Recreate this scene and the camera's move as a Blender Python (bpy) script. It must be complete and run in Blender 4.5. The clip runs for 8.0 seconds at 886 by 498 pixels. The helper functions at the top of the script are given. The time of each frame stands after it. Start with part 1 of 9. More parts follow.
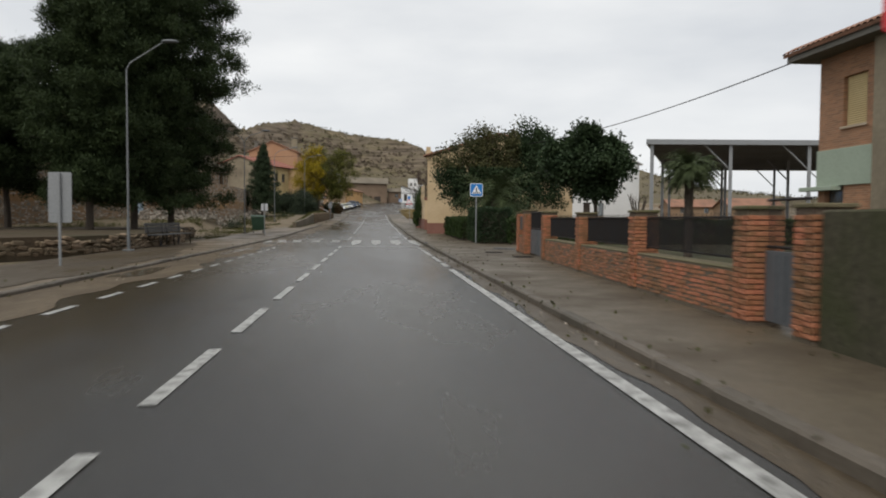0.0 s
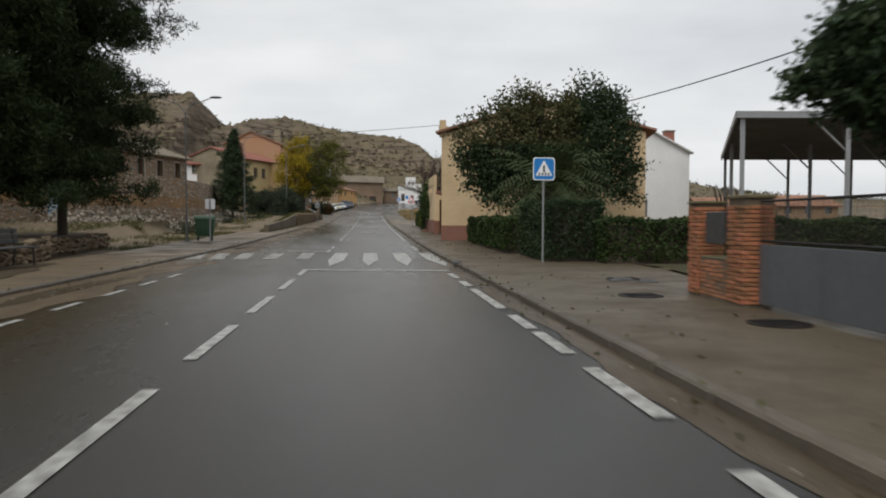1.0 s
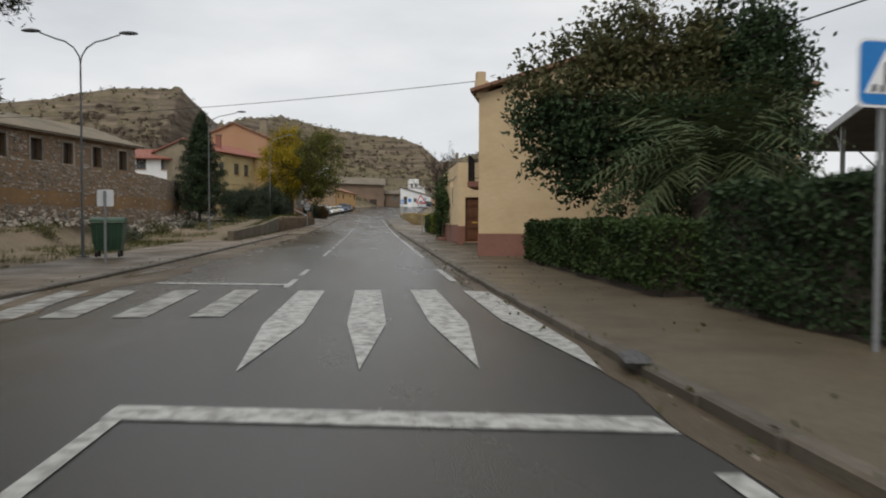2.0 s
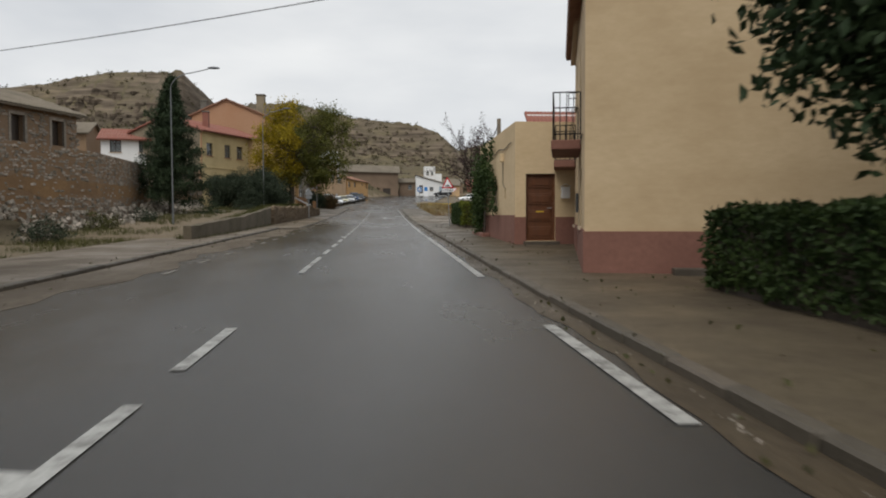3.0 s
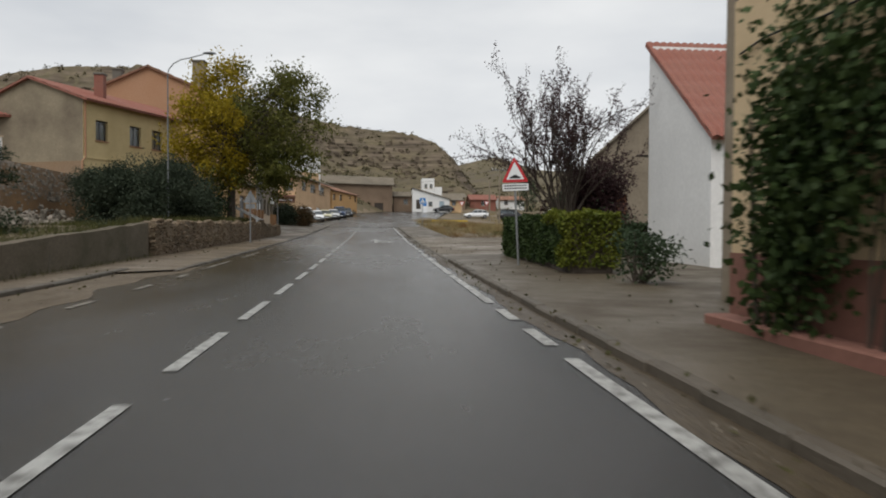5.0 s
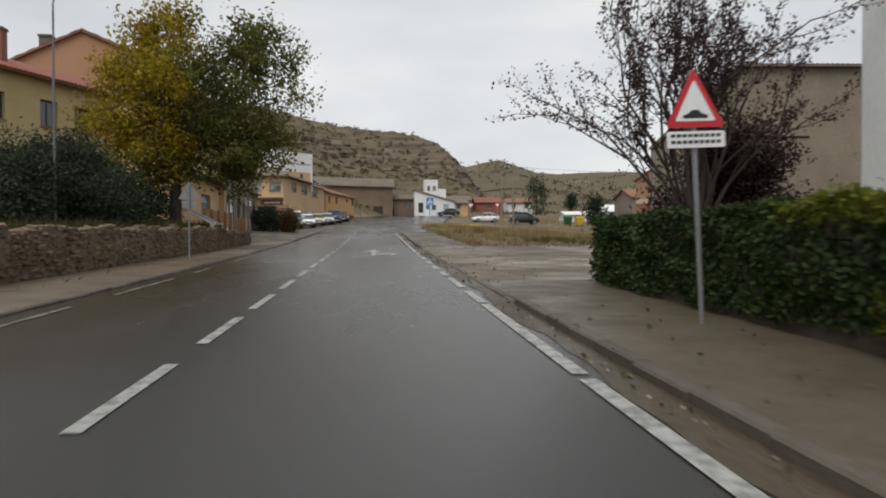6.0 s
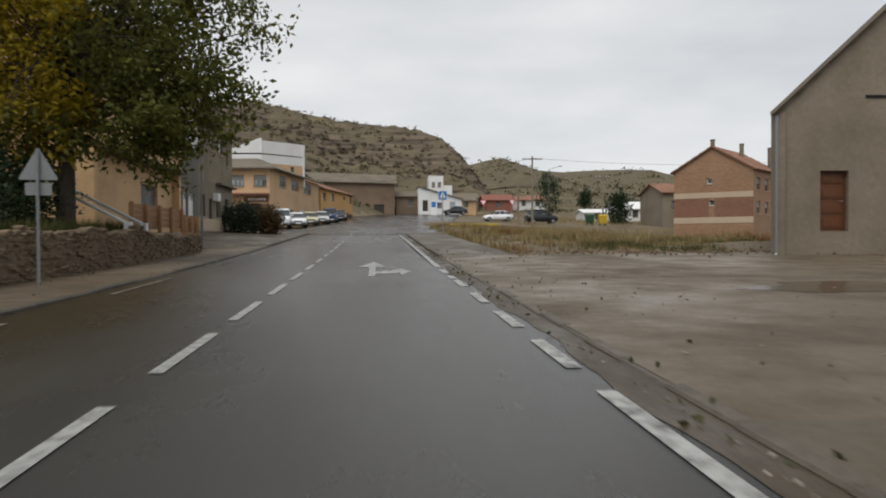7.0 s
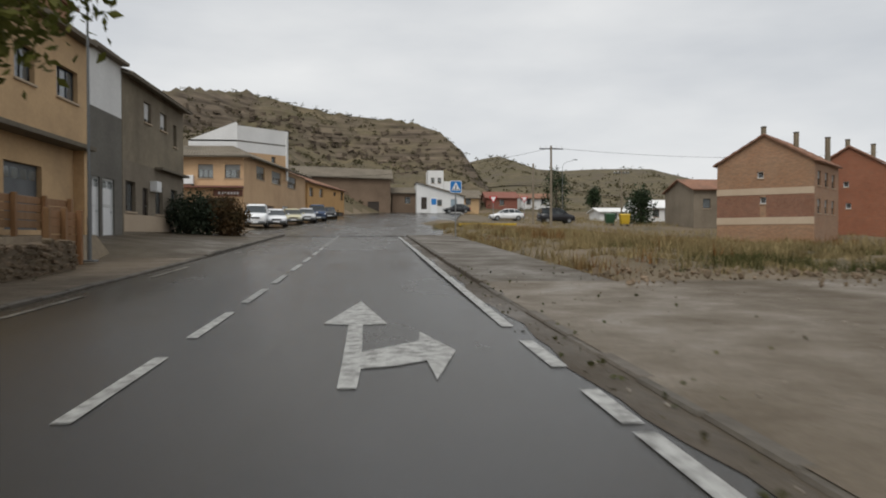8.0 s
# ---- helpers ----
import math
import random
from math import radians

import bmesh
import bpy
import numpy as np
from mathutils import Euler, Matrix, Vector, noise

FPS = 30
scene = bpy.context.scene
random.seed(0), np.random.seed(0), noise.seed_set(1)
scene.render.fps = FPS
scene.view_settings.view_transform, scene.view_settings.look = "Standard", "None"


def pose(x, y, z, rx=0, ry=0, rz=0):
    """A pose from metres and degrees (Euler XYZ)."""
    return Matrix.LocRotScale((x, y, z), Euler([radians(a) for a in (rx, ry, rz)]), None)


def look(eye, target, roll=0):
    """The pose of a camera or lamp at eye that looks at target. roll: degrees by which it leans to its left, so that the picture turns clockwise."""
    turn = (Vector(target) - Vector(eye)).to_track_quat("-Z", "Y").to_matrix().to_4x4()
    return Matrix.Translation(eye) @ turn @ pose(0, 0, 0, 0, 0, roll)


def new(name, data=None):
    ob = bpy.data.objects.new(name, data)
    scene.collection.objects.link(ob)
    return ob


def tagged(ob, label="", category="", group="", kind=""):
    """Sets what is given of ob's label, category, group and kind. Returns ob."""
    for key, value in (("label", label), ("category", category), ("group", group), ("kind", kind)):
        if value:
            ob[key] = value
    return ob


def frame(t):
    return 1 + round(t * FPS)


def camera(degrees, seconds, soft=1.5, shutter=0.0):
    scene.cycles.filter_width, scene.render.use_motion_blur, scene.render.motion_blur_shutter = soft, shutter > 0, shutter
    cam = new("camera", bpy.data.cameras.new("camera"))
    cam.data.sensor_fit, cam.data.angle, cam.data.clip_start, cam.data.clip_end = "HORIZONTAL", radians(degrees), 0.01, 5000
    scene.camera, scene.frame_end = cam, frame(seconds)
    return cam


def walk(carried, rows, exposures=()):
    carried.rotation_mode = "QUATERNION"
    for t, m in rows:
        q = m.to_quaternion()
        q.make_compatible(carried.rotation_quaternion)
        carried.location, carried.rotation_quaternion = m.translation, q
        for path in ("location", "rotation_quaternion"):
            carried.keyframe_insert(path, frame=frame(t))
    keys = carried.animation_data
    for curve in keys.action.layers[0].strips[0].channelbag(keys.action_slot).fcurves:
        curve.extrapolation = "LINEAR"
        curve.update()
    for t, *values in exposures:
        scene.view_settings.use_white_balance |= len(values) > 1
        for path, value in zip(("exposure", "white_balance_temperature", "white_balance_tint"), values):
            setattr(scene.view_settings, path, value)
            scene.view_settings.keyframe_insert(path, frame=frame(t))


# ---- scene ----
cam = camera(62.5, 8.0, soft=1.9, shutter=0.22)
# seconds, x, y, z, yaw, pitch, roll
PATH = [
    (0.0, -0.150, -14.750, 1.240, -5.33, -2.36, -0.32),
    (0.5, -0.084, -8.103, 1.226, -5.50, -2.40, 0.28),
    (1.0, -0.080, -0.522, 1.217, -5.68, -2.26, -0.08),
    (1.5, -0.061, 6.097, 1.199, -5.76, -2.18, 0.00),
    (1.7, -0.048, 8.741, 1.207, -5.84, -2.06, -0.12),
    (2.8, -0.031, 21.155, 1.269, -4.72, -1.69, 0.02),
    (3.0, -0.035, 23.520, 1.245, -4.60, -2.66, 0.16),
    (3.5, -0.057, 29.098, 1.239, -4.83, -0.73, -0.09),
    (4.0, -0.067, 34.988, 1.293, -5.21, -1.54, 0.12),
    (4.5, -0.053, 40.619, 1.370, -5.25, -1.47, -0.17),
    (4.7, -0.041, 42.888, 1.403, -5.29, -1.36, -0.31),
    (5.8, 0.085, 55.357, 1.545, -5.22, -0.97, 0.09),
    (6.0, 0.093, 57.360, 1.574, -5.27, -0.87, 0.15),
    (6.5, 0.094, 62.594, 1.686, -5.24, -0.87, -0.25),
    (7.0, 0.111, 68.019, 1.774, -5.21, -0.92, 0.33),
    (7.5, 0.128, 73.164, 1.878, -5.40, -0.75, 0.25),
    (8.0, 0.170, 78.785, 2.007, -5.65, -0.99, 0.03),
]
walk(cam, [(t, pose(x, y, z, 90 + pitch, roll, yaw)) for t, x, y, z, yaw, pitch, roll in PATH],
     [(0.0, 0.06), (0.5, 0.0), (1.5, -0.02), (3.0, -0.02), (4.5, -0.02), (6.0, -0.03), (8.0, -0.11)])

# ---- overcast daylight ----
world = bpy.data.worlds.new("world")
scene.world = world
world.use_nodes = True
wn, wl = world.node_tree.nodes, world.node_tree.links
wn.clear()
sky = wn.new("ShaderNodeTexSky")
sky.sky_type, sky.sun_disc = "NISHITA", False
sky.sun_elevation, sky.sun_rotation = radians(57), radians(207)
hsv = wn.new("ShaderNodeHueSaturation")
hsv.inputs["Saturation"].default_value, hsv.inputs["Value"].default_value = 0.25, 0.09
wl.new(sky.outputs[0], hsv.inputs["Color"])
coord = wn.new("ShaderNodeTexCoord")
wmap = wn.new("ShaderNodeMapping")
wmap.inputs["Scale"].default_value = (1.3, 1.3, 4.2)
wl.new(coord.outputs["Generated"], wmap.inputs["Vector"])
cloud = wn.new("ShaderNodeTexNoise")
cloud.inputs["Scale"].default_value, cloud.inputs["Detail"].default_value, cloud.inputs["Roughness"].default_value = 1.6, 5.0, 0.5
wl.new(wmap.outputs[0], cloud.inputs["Vector"])
ramp = wn.new("ShaderNodeValToRGB")
ramp.color_ramp.elements[0].position, ramp.color_ramp.elements[1].position = 0.32, 0.68
ramp.color_ramp.elements[0].color = (0.66, 0.69, 0.73, 1)
ramp.color_ramp.elements[1].color = (0.96, 0.97, 0.97, 1)
wl.new(cloud.outputs["Fac"], ramp.inputs["Fac"])
wmix = wn.new("ShaderNodeMix")
wmix.data_type = "RGBA"
wmix.inputs["Factor"].default_value = 0.85
wl.new(hsv.outputs[0], wmix.inputs["A"])
wl.new(ramp.outputs[0], wmix.inputs["B"])
wbg = wn.new("ShaderNodeBackground")
wbg.inputs["Strength"].default_value = 1.0
wl.new(wmix.outputs["Result"], wbg.inputs["Color"])
wout = wn.new("ShaderNodeOutputWorld")
wl.new(wbg.outputs[0], wout.inputs["Surface"])

sun_data = bpy.data.lights.new("sun", "SUN")
sun_data.energy, sun_data.angle, sun_data.color = 2.1, radians(40), (1.0, 0.97, 0.92)
sun = new("sun", sun_data)
sun.matrix_world = look((-30, -18, 100), (0, 40, 0))
scene.view_settings.exposure = 0.0

# ---- materials ----
def surface(name, a, b, scale=2.0, rough=0.8, rough_var=0.1, bump=0.3, bump_scale=60.0, stain=None, stain_scale=0.35,
            stain_amount=0.35, metal=0.0, per_piece=0.0, stretch=(1, 1, 1), spec=0.5):
    """A painted or natural surface: two tones by grain, a broad stain tone, fine relief."""
    m = bpy.data.materials.new(name)
    m.use_nodes = True
    n, l = m.node_tree.nodes, m.node_tree.links
    bsdf = n["Principled BSDF"]
    tc = n.new("ShaderNodeTexCoord")
    mp = n.new("ShaderNodeMapping")
    mp.inputs["Scale"].default_value = stretch
    l.new(tc.outputs["Object"], mp.inputs["Vector"])

    def tex(sc, detail=6.0, rg=0.6):
        t = n.new("ShaderNodeTexNoise")
        t.inputs["Scale"].default_value, t.inputs["Detail"].default_value, t.inputs["Roughness"].default_value = sc, detail, rg
        l.new(mp.outputs[0], t.inputs["Vector"])
        return t

    def blend(fac, x, y):
        k = n.new("ShaderNodeMix")
        k.data_type = "RGBA"
        if isinstance(fac, float):
            k.inputs["Factor"].default_value = fac
        else:
            l.new(fac, k.inputs["Factor"])
        for socket, v in (("A", x), ("B", y)):
            if isinstance(v, tuple):
                k.inputs[socket].default_value = (*v, 1)
            else:
                l.new(v, k.inputs[socket])
        return k.outputs["Result"]

    def steps(sock, lo, hi, amount=1.0):
        r = n.new("ShaderNodeMapRange")
        r.inputs["From Min"].default_value, r.inputs["From Max"].default_value = lo, hi
        r.inputs["To Max"].default_value = amount
        l.new(sock, r.inputs["Value"])
        return r.outputs[0]

    grain = tex(scale * 6)
    col = blend(steps(grain.outputs["Fac"], 0.3, 0.7), a, b)
    broad = tex(stain_scale, 8.0, 0.65)
    if stain:
        col = blend(steps(broad.outputs["Fac"], 0.42, 0.68, stain_amount), col, stain)
    if per_piece:
        info = n.new("ShaderNodeObjectInfo")
        geo = n.new("ShaderNodeNewGeometry")
        add = n.new("ShaderNodeMath")
        add.operation = "ADD"
        l.new(info.outputs["Random"], add.inputs[0])
        l.new(geo.outputs["Random Per Island"], add.inputs[1])
        fr = n.new("ShaderNodeMath")
        fr.operation = "FRACT"
        l.new(add.outputs[0], fr.inputs[0])
        h = n.new("ShaderNodeHueSaturation")
        l.new(steps(fr.outputs[0], 0, 1, 1.0), h.inputs["Value"])
        val = n.new("ShaderNodeMapRange")
        val.inputs["To Min"].default_value, val.inputs["To Max"].default_value = 1 - per_piece, 1 + per_piece
        l.new(fr.outputs[0], val.inputs["Value"])
        l.new(val.outputs[0], h.inputs["Value"])
        hue = n.new("ShaderNodeMapRange")
        hue.inputs["To Min"].default_value, hue.inputs["To Max"].default_value = 0.5 + 0.03 * per_piece, 0.5 - 0.03 * per_piece
        l.new(fr.outputs[0], hue.inputs["Value"])
        l.new(hue.outputs[0], h.inputs["Hue"])
        l.new(col, h.inputs["Color"])
        col = h.outputs[0]
    l.new(col, bsdf.inputs["Base Color"])
    rr = n.new("ShaderNodeMapRange")
    rr.inputs["From Min"].default_value, rr.inputs["From Max"].default_value = 0.35, 0.65
    rr.inputs["To Min"].default_value, rr.inputs["To Max"].default_value = max(0.02, rough - rough_var), min(1, rough + rough_var)
    l.new(broad.outputs["Fac"], rr.inputs["Value"])
    l.new(rr.outputs[0], bsdf.inputs["Roughness"])
    bsdf.inputs["Metallic"].default_value = metal
    bsdf.inputs["Specular IOR Level"].default_value = spec
    if bump:
        bp = n.new("ShaderNodeBump")
        bp.inputs["Strength"].default_value, bp.inputs["Distance"].default_value = bump, 0.02
        l.new(tex(bump_scale, 4.0).outputs["Fac"], bp.inputs["Height"])
        l.new(bp.outputs[0], bsdf.inputs["Normal"])
    return m


def leafy(name, a, b, through_light=0.25, rough=0.55):
    """Leaves: tone varies from leaf to leaf, some light passes through."""
    m = bpy.data.materials.new(name)
    m.use_nodes = True
    n, l = m.node_tree.nodes, m.node_tree.links
    bsdf = n["Principled BSDF"]
    geo = n.new("ShaderNodeNewGeometry")
    k = n.new("ShaderNodeMix")
    k.data_type = "RGBA"
    k.inputs["A"].default_value, k.inputs["B"].default_value = (*a, 1), (*b, 1)
    tc = n.new("ShaderNodeTexCoord")
    spray = n.new("ShaderNodeTexNoise")
    spray.inputs["Scale"].default_value, spray.inputs["Detail"].default_value = 1.6, 2.0
    l.new(tc.outputs["Object"], spray.inputs["Vector"])
    wide = n.new("ShaderNodeMapRange")
    wide.inputs["From Min"].default_value, wide.inputs["From Max"].default_value, wide.inputs["To Max"].default_value = 0.32, 0.68, 0.65
    l.new(spray.outputs["Fac"], wide.inputs["Value"])
    tone = n.new("ShaderNodeMath")
    tone.operation = "MULTIPLY_ADD"
    tone.inputs[1].default_value = 0.35
    l.new(geo.outputs["Random Per Island"], tone.inputs[0])
    l.new(wide.outputs[0], tone.inputs[2])
    l.new(tone.outputs[0], k.inputs["Factor"])
    l.new(k.outputs["Result"], bsdf.inputs["Base Color"])
    bsdf.inputs["Roughness"].default_value = rough
    bsdf.inputs["Specular IOR Level"].default_value = 0.12
    tr = n.new("ShaderNodeBsdfTranslucent")
    l.new(k.outputs["Result"], tr.inputs["Color"])
    mix = n.new("ShaderNodeMixShader")
    mix.inputs[0].default_value = through_light
    l.new(bsdf.outputs[0], mix.inputs[1])
    l.new(tr.outputs[0], mix.inputs[2])
    l.new(mix.outputs[0], n["Material Output"].inputs["Surface"])
    return m


ASPHALT = surface("wet_asphalt", (0.013, 0.013, 0.013), (0.032, 0.031, 0.029), 9, 0.22, 0.1, 0.4, 140, (0.036, 0.032, 0.024), 0.3, 0.85, stretch=(1, 0.3, 1), spec=0.5)


def lane_film(m, colour, x_lo, x_hi, strength):
    """A ragged film of washed mud on the less used lane, fading from x_lo to x_hi."""
    n, l = m.node_tree.nodes, m.node_tree.links
    bsdf = n["Principled BSDF"]
    old = bsdf.inputs["Base Color"].links[0].from_socket
    tc = n.new("ShaderNodeTexCoord")
    sep = n.new("ShaderNodeSeparateXYZ")
    l.new(tc.outputs["Object"], sep.inputs[0])
    fade = n.new("ShaderNodeMapRange")
    fade.inputs["From Min"].default_value, fade.inputs["From Max"].default_value = x_lo, x_hi
    fade.inputs["To Min"].default_value, fade.inputs["To Max"].default_value = 0.75, -0.35
    l.new(sep.outputs["X"], fade.inputs["Value"])
    mp = n.new("ShaderNodeMapping")
    mp.inputs["Scale"].default_value = (1.0, 0.35, 1.0)
    l.new(tc.outputs["Object"], mp.inputs["Vector"])
    t = n.new("ShaderNodeTexNoise")
    t.inputs["Scale"].default_value, t.inputs["Detail"].default_value, t.inputs["Roughness"].default_value = 1.1, 9.0, 0.68
    l.new(mp.outputs[0], t.inputs["Vector"])
    add = n.new("ShaderNodeMath")
    add.operation = "ADD"
    l.new(fade.outputs[0], add.inputs[0])
    l.new(t.outputs["Fac"], add.inputs[1])
    r = n.new("ShaderNodeMapRange")
    r.inputs["From Min"].default_value, r.inputs["From Max"].default_value, r.inputs["To Max"].default_value = 0.5, 1.0, strength
    l.new(add.outputs[0], r.inputs["Value"])
    k = n.new("ShaderNodeMix")
    k.data_type = "RGBA"
    l.new(r.outputs[0], k.inputs["Factor"])
    l.new(old, k.inputs["A"])
    k.inputs["B"].default_value = (*colour, 1)
    l.new(k.outputs["Result"], bsdf.inputs["Base Color"])
    dull = n.new("ShaderNodeMapRange")
    dull.inputs["To Min"].default_value, dull.inputs["To Max"].default_value = bsdf.inputs["Specular IOR Level"].default_value, 0.1
    l.new(r.outputs[0], dull.inputs["Value"])
    l.new(dull.outputs[0], bsdf.inputs["Specular IOR Level"])


lane_film(ASPHALT, (0.040, 0.031, 0.018), -4.6, -0.7, 0.97)
PUDDLE = surface("muddy_water", (0.075, 0.058, 0.038), (0.095, 0.074, 0.049), 2, 0.2, 0.1, 0.02, 6, (0.032, 0.025, 0.017), 0.5, 0.6, spec=0.5)
MUD = surface("muddy_shoulder", (0.044, 0.033, 0.020), (0.082, 0.062, 0.038), 2.5, 0.5, 0.22, 0.5, 30, (0.040, 0.029, 0.017), 0.5, 0.85, stretch=(1, 0.4, 1), spec=0.28)
PAVING = surface("wet_concrete_pavement", (0.068, 0.054, 0.035), (0.112, 0.091, 0.061), 3, 0.52, 0.18, 0.35, 70, (0.050, 0.037, 0.023), 0.6, 1.0, spec=0.26)
LIGHTMUD = surface("brown_washed_mud", (0.066, 0.048, 0.028), (0.125, 0.094, 0.058), 2.5, 0.6, 0.15, 0.6, 30, (0.045, 0.033, 0.02), 0.6, 0.9, stretch=(1, 0.4, 1), spec=0.2)
DIRTWALK = surface("mud_covered_pavement", (0.100, 0.077, 0.052), (0.170, 0.133, 0.090), 3, 0.5, 0.2, 0.5, 50, (0.066, 0.050, 0.033), 0.5, 0.9, spec=0.24)
KERB = surface("kerb_concrete", (0.058, 0.047, 0.033), (0.10, 0.084, 0.062), 3, 0.65, 0.1, 0.5, 40, (0.040, 0.031, 0.021), 0.9, 0.85, per_piece=0.2)
DULLPAINT = surface("dirty_road_paint", (0.19, 0.185, 0.17), (0.30, 0.295, 0.27), 5, 0.5, 0.1, 0.2, 90, (0.05, 0.046, 0.04), 3.0, 1.2)
PAINT = surface("worn_road_paint", (0.26, 0.26, 0.245), (0.42, 0.42, 0.40), 5, 0.5, 0.1, 0.2, 90, (0.06, 0.056, 0.05), 8.0, 0.95)
MUDPAINT = surface("mud_covered_road_paint", (0.12, 0.105, 0.08), (0.22, 0.20, 0.165), 5, 0.6, 0.1, 0.2, 90, (0.05, 0.038, 0.025), 3.0, 1.4)
EARTH = surface("bare_earth", (0.118, 0.090, 0.059), (0.195, 0.152, 0.103), 1.2, 0.8, 0.15, 0.6, 14, (0.060, 0.056, 0.030), 0.12, 0.8, spec=0.2)
LITTER = surface("pine_litter", (0.040, 0.029, 0.019), (0.080, 0.058, 0.037), 1.6, 0.85, 0.1, 0.8, 22, (0.050, 0.046, 0.026), 0.3, 0.8, spec=0.15)
LAWN = surface("dark_garden_ground", (0.030, 0.034, 0.016), (0.060, 0.058, 0.030), 2.0, 0.9, 0.08, 0.8, 18, (0.055, 0.042, 0.026), 0.4, 0.8, spec=0.12)
MOSSWALL = surface("mossy_render", (0.036, 0.034, 0.022), (0.080, 0.072, 0.048), 2, 0.92, 0.06, 0.6, 22, (0.042, 0.048, 0.020), 0.9, 1.0, spec=0.15)
CANOPYSHEET = surface("grey_ribbed_sheet", (0.115, 0.118, 0.120), (0.155, 0.157, 0.158), 2, 0.5, 0.1, 0.08, 40, (0.10, 0.092, 0.084), 0.4, 0.6)
POSTSTEEL = surface("weathered_lamp_steel", (0.12, 0.13, 0.135), (0.17, 0.18, 0.185), 4, 0.55, 0.1, 0.08, 60, (0.13, 0.13, 0.125), 1.2, 0.6, metal=0.4)
ROCK = surface("rocky_scrub_slope", (0.055, 0.046, 0.033), (0.150, 0.124, 0.092), 0.35, 0.95, 0.05, 0.9, 2.2, (0.105, 0.092, 0.048), 0.10, 0.9, stretch=(1, 1, 2.2), spec=0.12)
LOWWALL = surface("stained_concrete", (0.072, 0.056, 0.037), (0.14, 0.112, 0.076), 2, 0.9, 0.06, 0.6, 20, (0.060, 0.052, 0.028), 0.7, 1.0)
GRAVEL = surface("wet_gravel_lot", (0.084, 0.065, 0.042), (0.185, 0.147, 0.100), 5, 0.55, 0.25, 0.8, 30, (0.078, 0.060, 0.039), 0.45, 1.1, spec=0.28)
BEIGE = surface("beige_plaster", (0.505, 0.378, 0.228), (0.57, 0.435, 0.268), 1.2, 0.85, 0.05, 0.1, 18, (0.43, 0.312, 0.178), 0.5, 0.9, stretch=(0.6, 0.6, 1.4))
# copy of BEIGE made lighter, standing in for more light on the annex walls
LITBEIGE = surface("lightened_beige_plaster", (0.565, 0.430, 0.262), (0.635, 0.492, 0.305), 1.2, 0.85, 0.05, 0.1, 18, (0.50, 0.372, 0.218), 0.5, 0.9, stretch=(0.6, 0.6, 1.4))
REDPLINTH = surface("oxide_red_plinth_paint", (0.185, 0.082, 0.058), (0.235, 0.108, 0.078), 2, 0.8, 0.08, 0.25, 45, (0.14, 0.062, 0.046), 0.6, 0.6)
ADOBE = surface("adobe_and_rubble", (0.17, 0.115, 0.072), (0.28, 0.198, 0.13), 2.2, 0.95, 0.05, 0.9, 12, (0.20, 0.115, 0.052), 0.18, 0.7)
STONE = surface("field_stone", (0.19, 0.165, 0.130), (0.38, 0.34, 0.285), 2.5, 0.85, 0.08, 0.6, 20, (0.09, 0.074, 0.054), 0.8, 0.5, per_piece=0.4)
BROWNSTONE = surface("earthy_stone", (0.125, 0.090, 0.055), (0.215, 0.16, 0.102), 2.5, 0.9, 0.06, 0.6, 20, (0.085, 0.062, 0.04), 0.8, 0.7, per_piece=0.22)
MOSS = surface("mossy_mortar", (0.085, 0.072, 0.036), (0.150, 0.122, 0.070), 4, 0.95, 0.04, 0.8, 35, (0.070, 0.072, 0.026), 1.2, 0.9)
MORTAR = surface("earth_mortar", (0.12, 0.09, 0.057), (0.18, 0.136, 0.09), 4, 0.95, 0.04, 0.7, 35, (0.075, 0.058, 0.04), 0.5, 0.6)
WALLMORTAR = surface("lime_mortar", (0.085, 0.062, 0.043), (0.14, 0.105, 0.074), 4, 0.95, 0.04, 0.6, 35, (0.09, 0.08, 0.045), 0.8, 0.8)
VILLABRICK = surface("warm_orange_brick", (0.34, 0.175, 0.095), (0.43, 0.225, 0.125), 3, 0.85, 0.06, 0.4, 40, (0.27, 0.145, 0.085), 0.6, 0.7)
YELLOWP = surface("yellow_plaster", (0.57, 0.455, 0.24), (0.65, 0.52, 0.285), 1.6, 0.9, 0.05, 0.3, 30, (0.41, 0.31, 0.16), 0.3, 0.7)
ORANGEP = surface("terracotta_plaster", (0.34, 0.19, 0.11), (0.40, 0.228, 0.135), 1.5, 0.9, 0.05, 0.25, 30, (0.33, 0.165, 0.085), 0.3, 0.5)
BRIGHTOCHRE = surface("bright_ochre_plaster", (0.52, 0.30, 0.115), (0.60, 0.355, 0.145), 1.5, 0.9, 0.05, 0.25, 30, (0.43, 0.245, 0.095), 0.3, 0.5)
PEACH = surface("peach_plaster", (0.53, 0.355, 0.205), (0.60, 0.405, 0.24), 1.5, 0.9, 0.05, 0.25, 30, (0.38, 0.245, 0.14), 0.3, 0.6)
TAN = surface("tan_render", (0.53, 0.352, 0.188), (0.60, 0.41, 0.225), 1.5, 0.9, 0.05, 0.3, 30, (0.31, 0.215, 0.125), 0.35, 0.6)
GREYR = surface("grey_brown_render", (0.20, 0.168, 0.115), (0.26, 0.218, 0.15), 1.3, 0.9, 0.05, 0.4, 25, (0.115, 0.09, 0.064), 0.35, 0.9)
DARKR = surface("dark_grey_render", (0.12, 0.112, 0.095), (0.16, 0.149, 0.127), 1.3, 0.9, 0.05, 0.3, 25, (0.075, 0.068, 0.06), 0.3, 0.6)
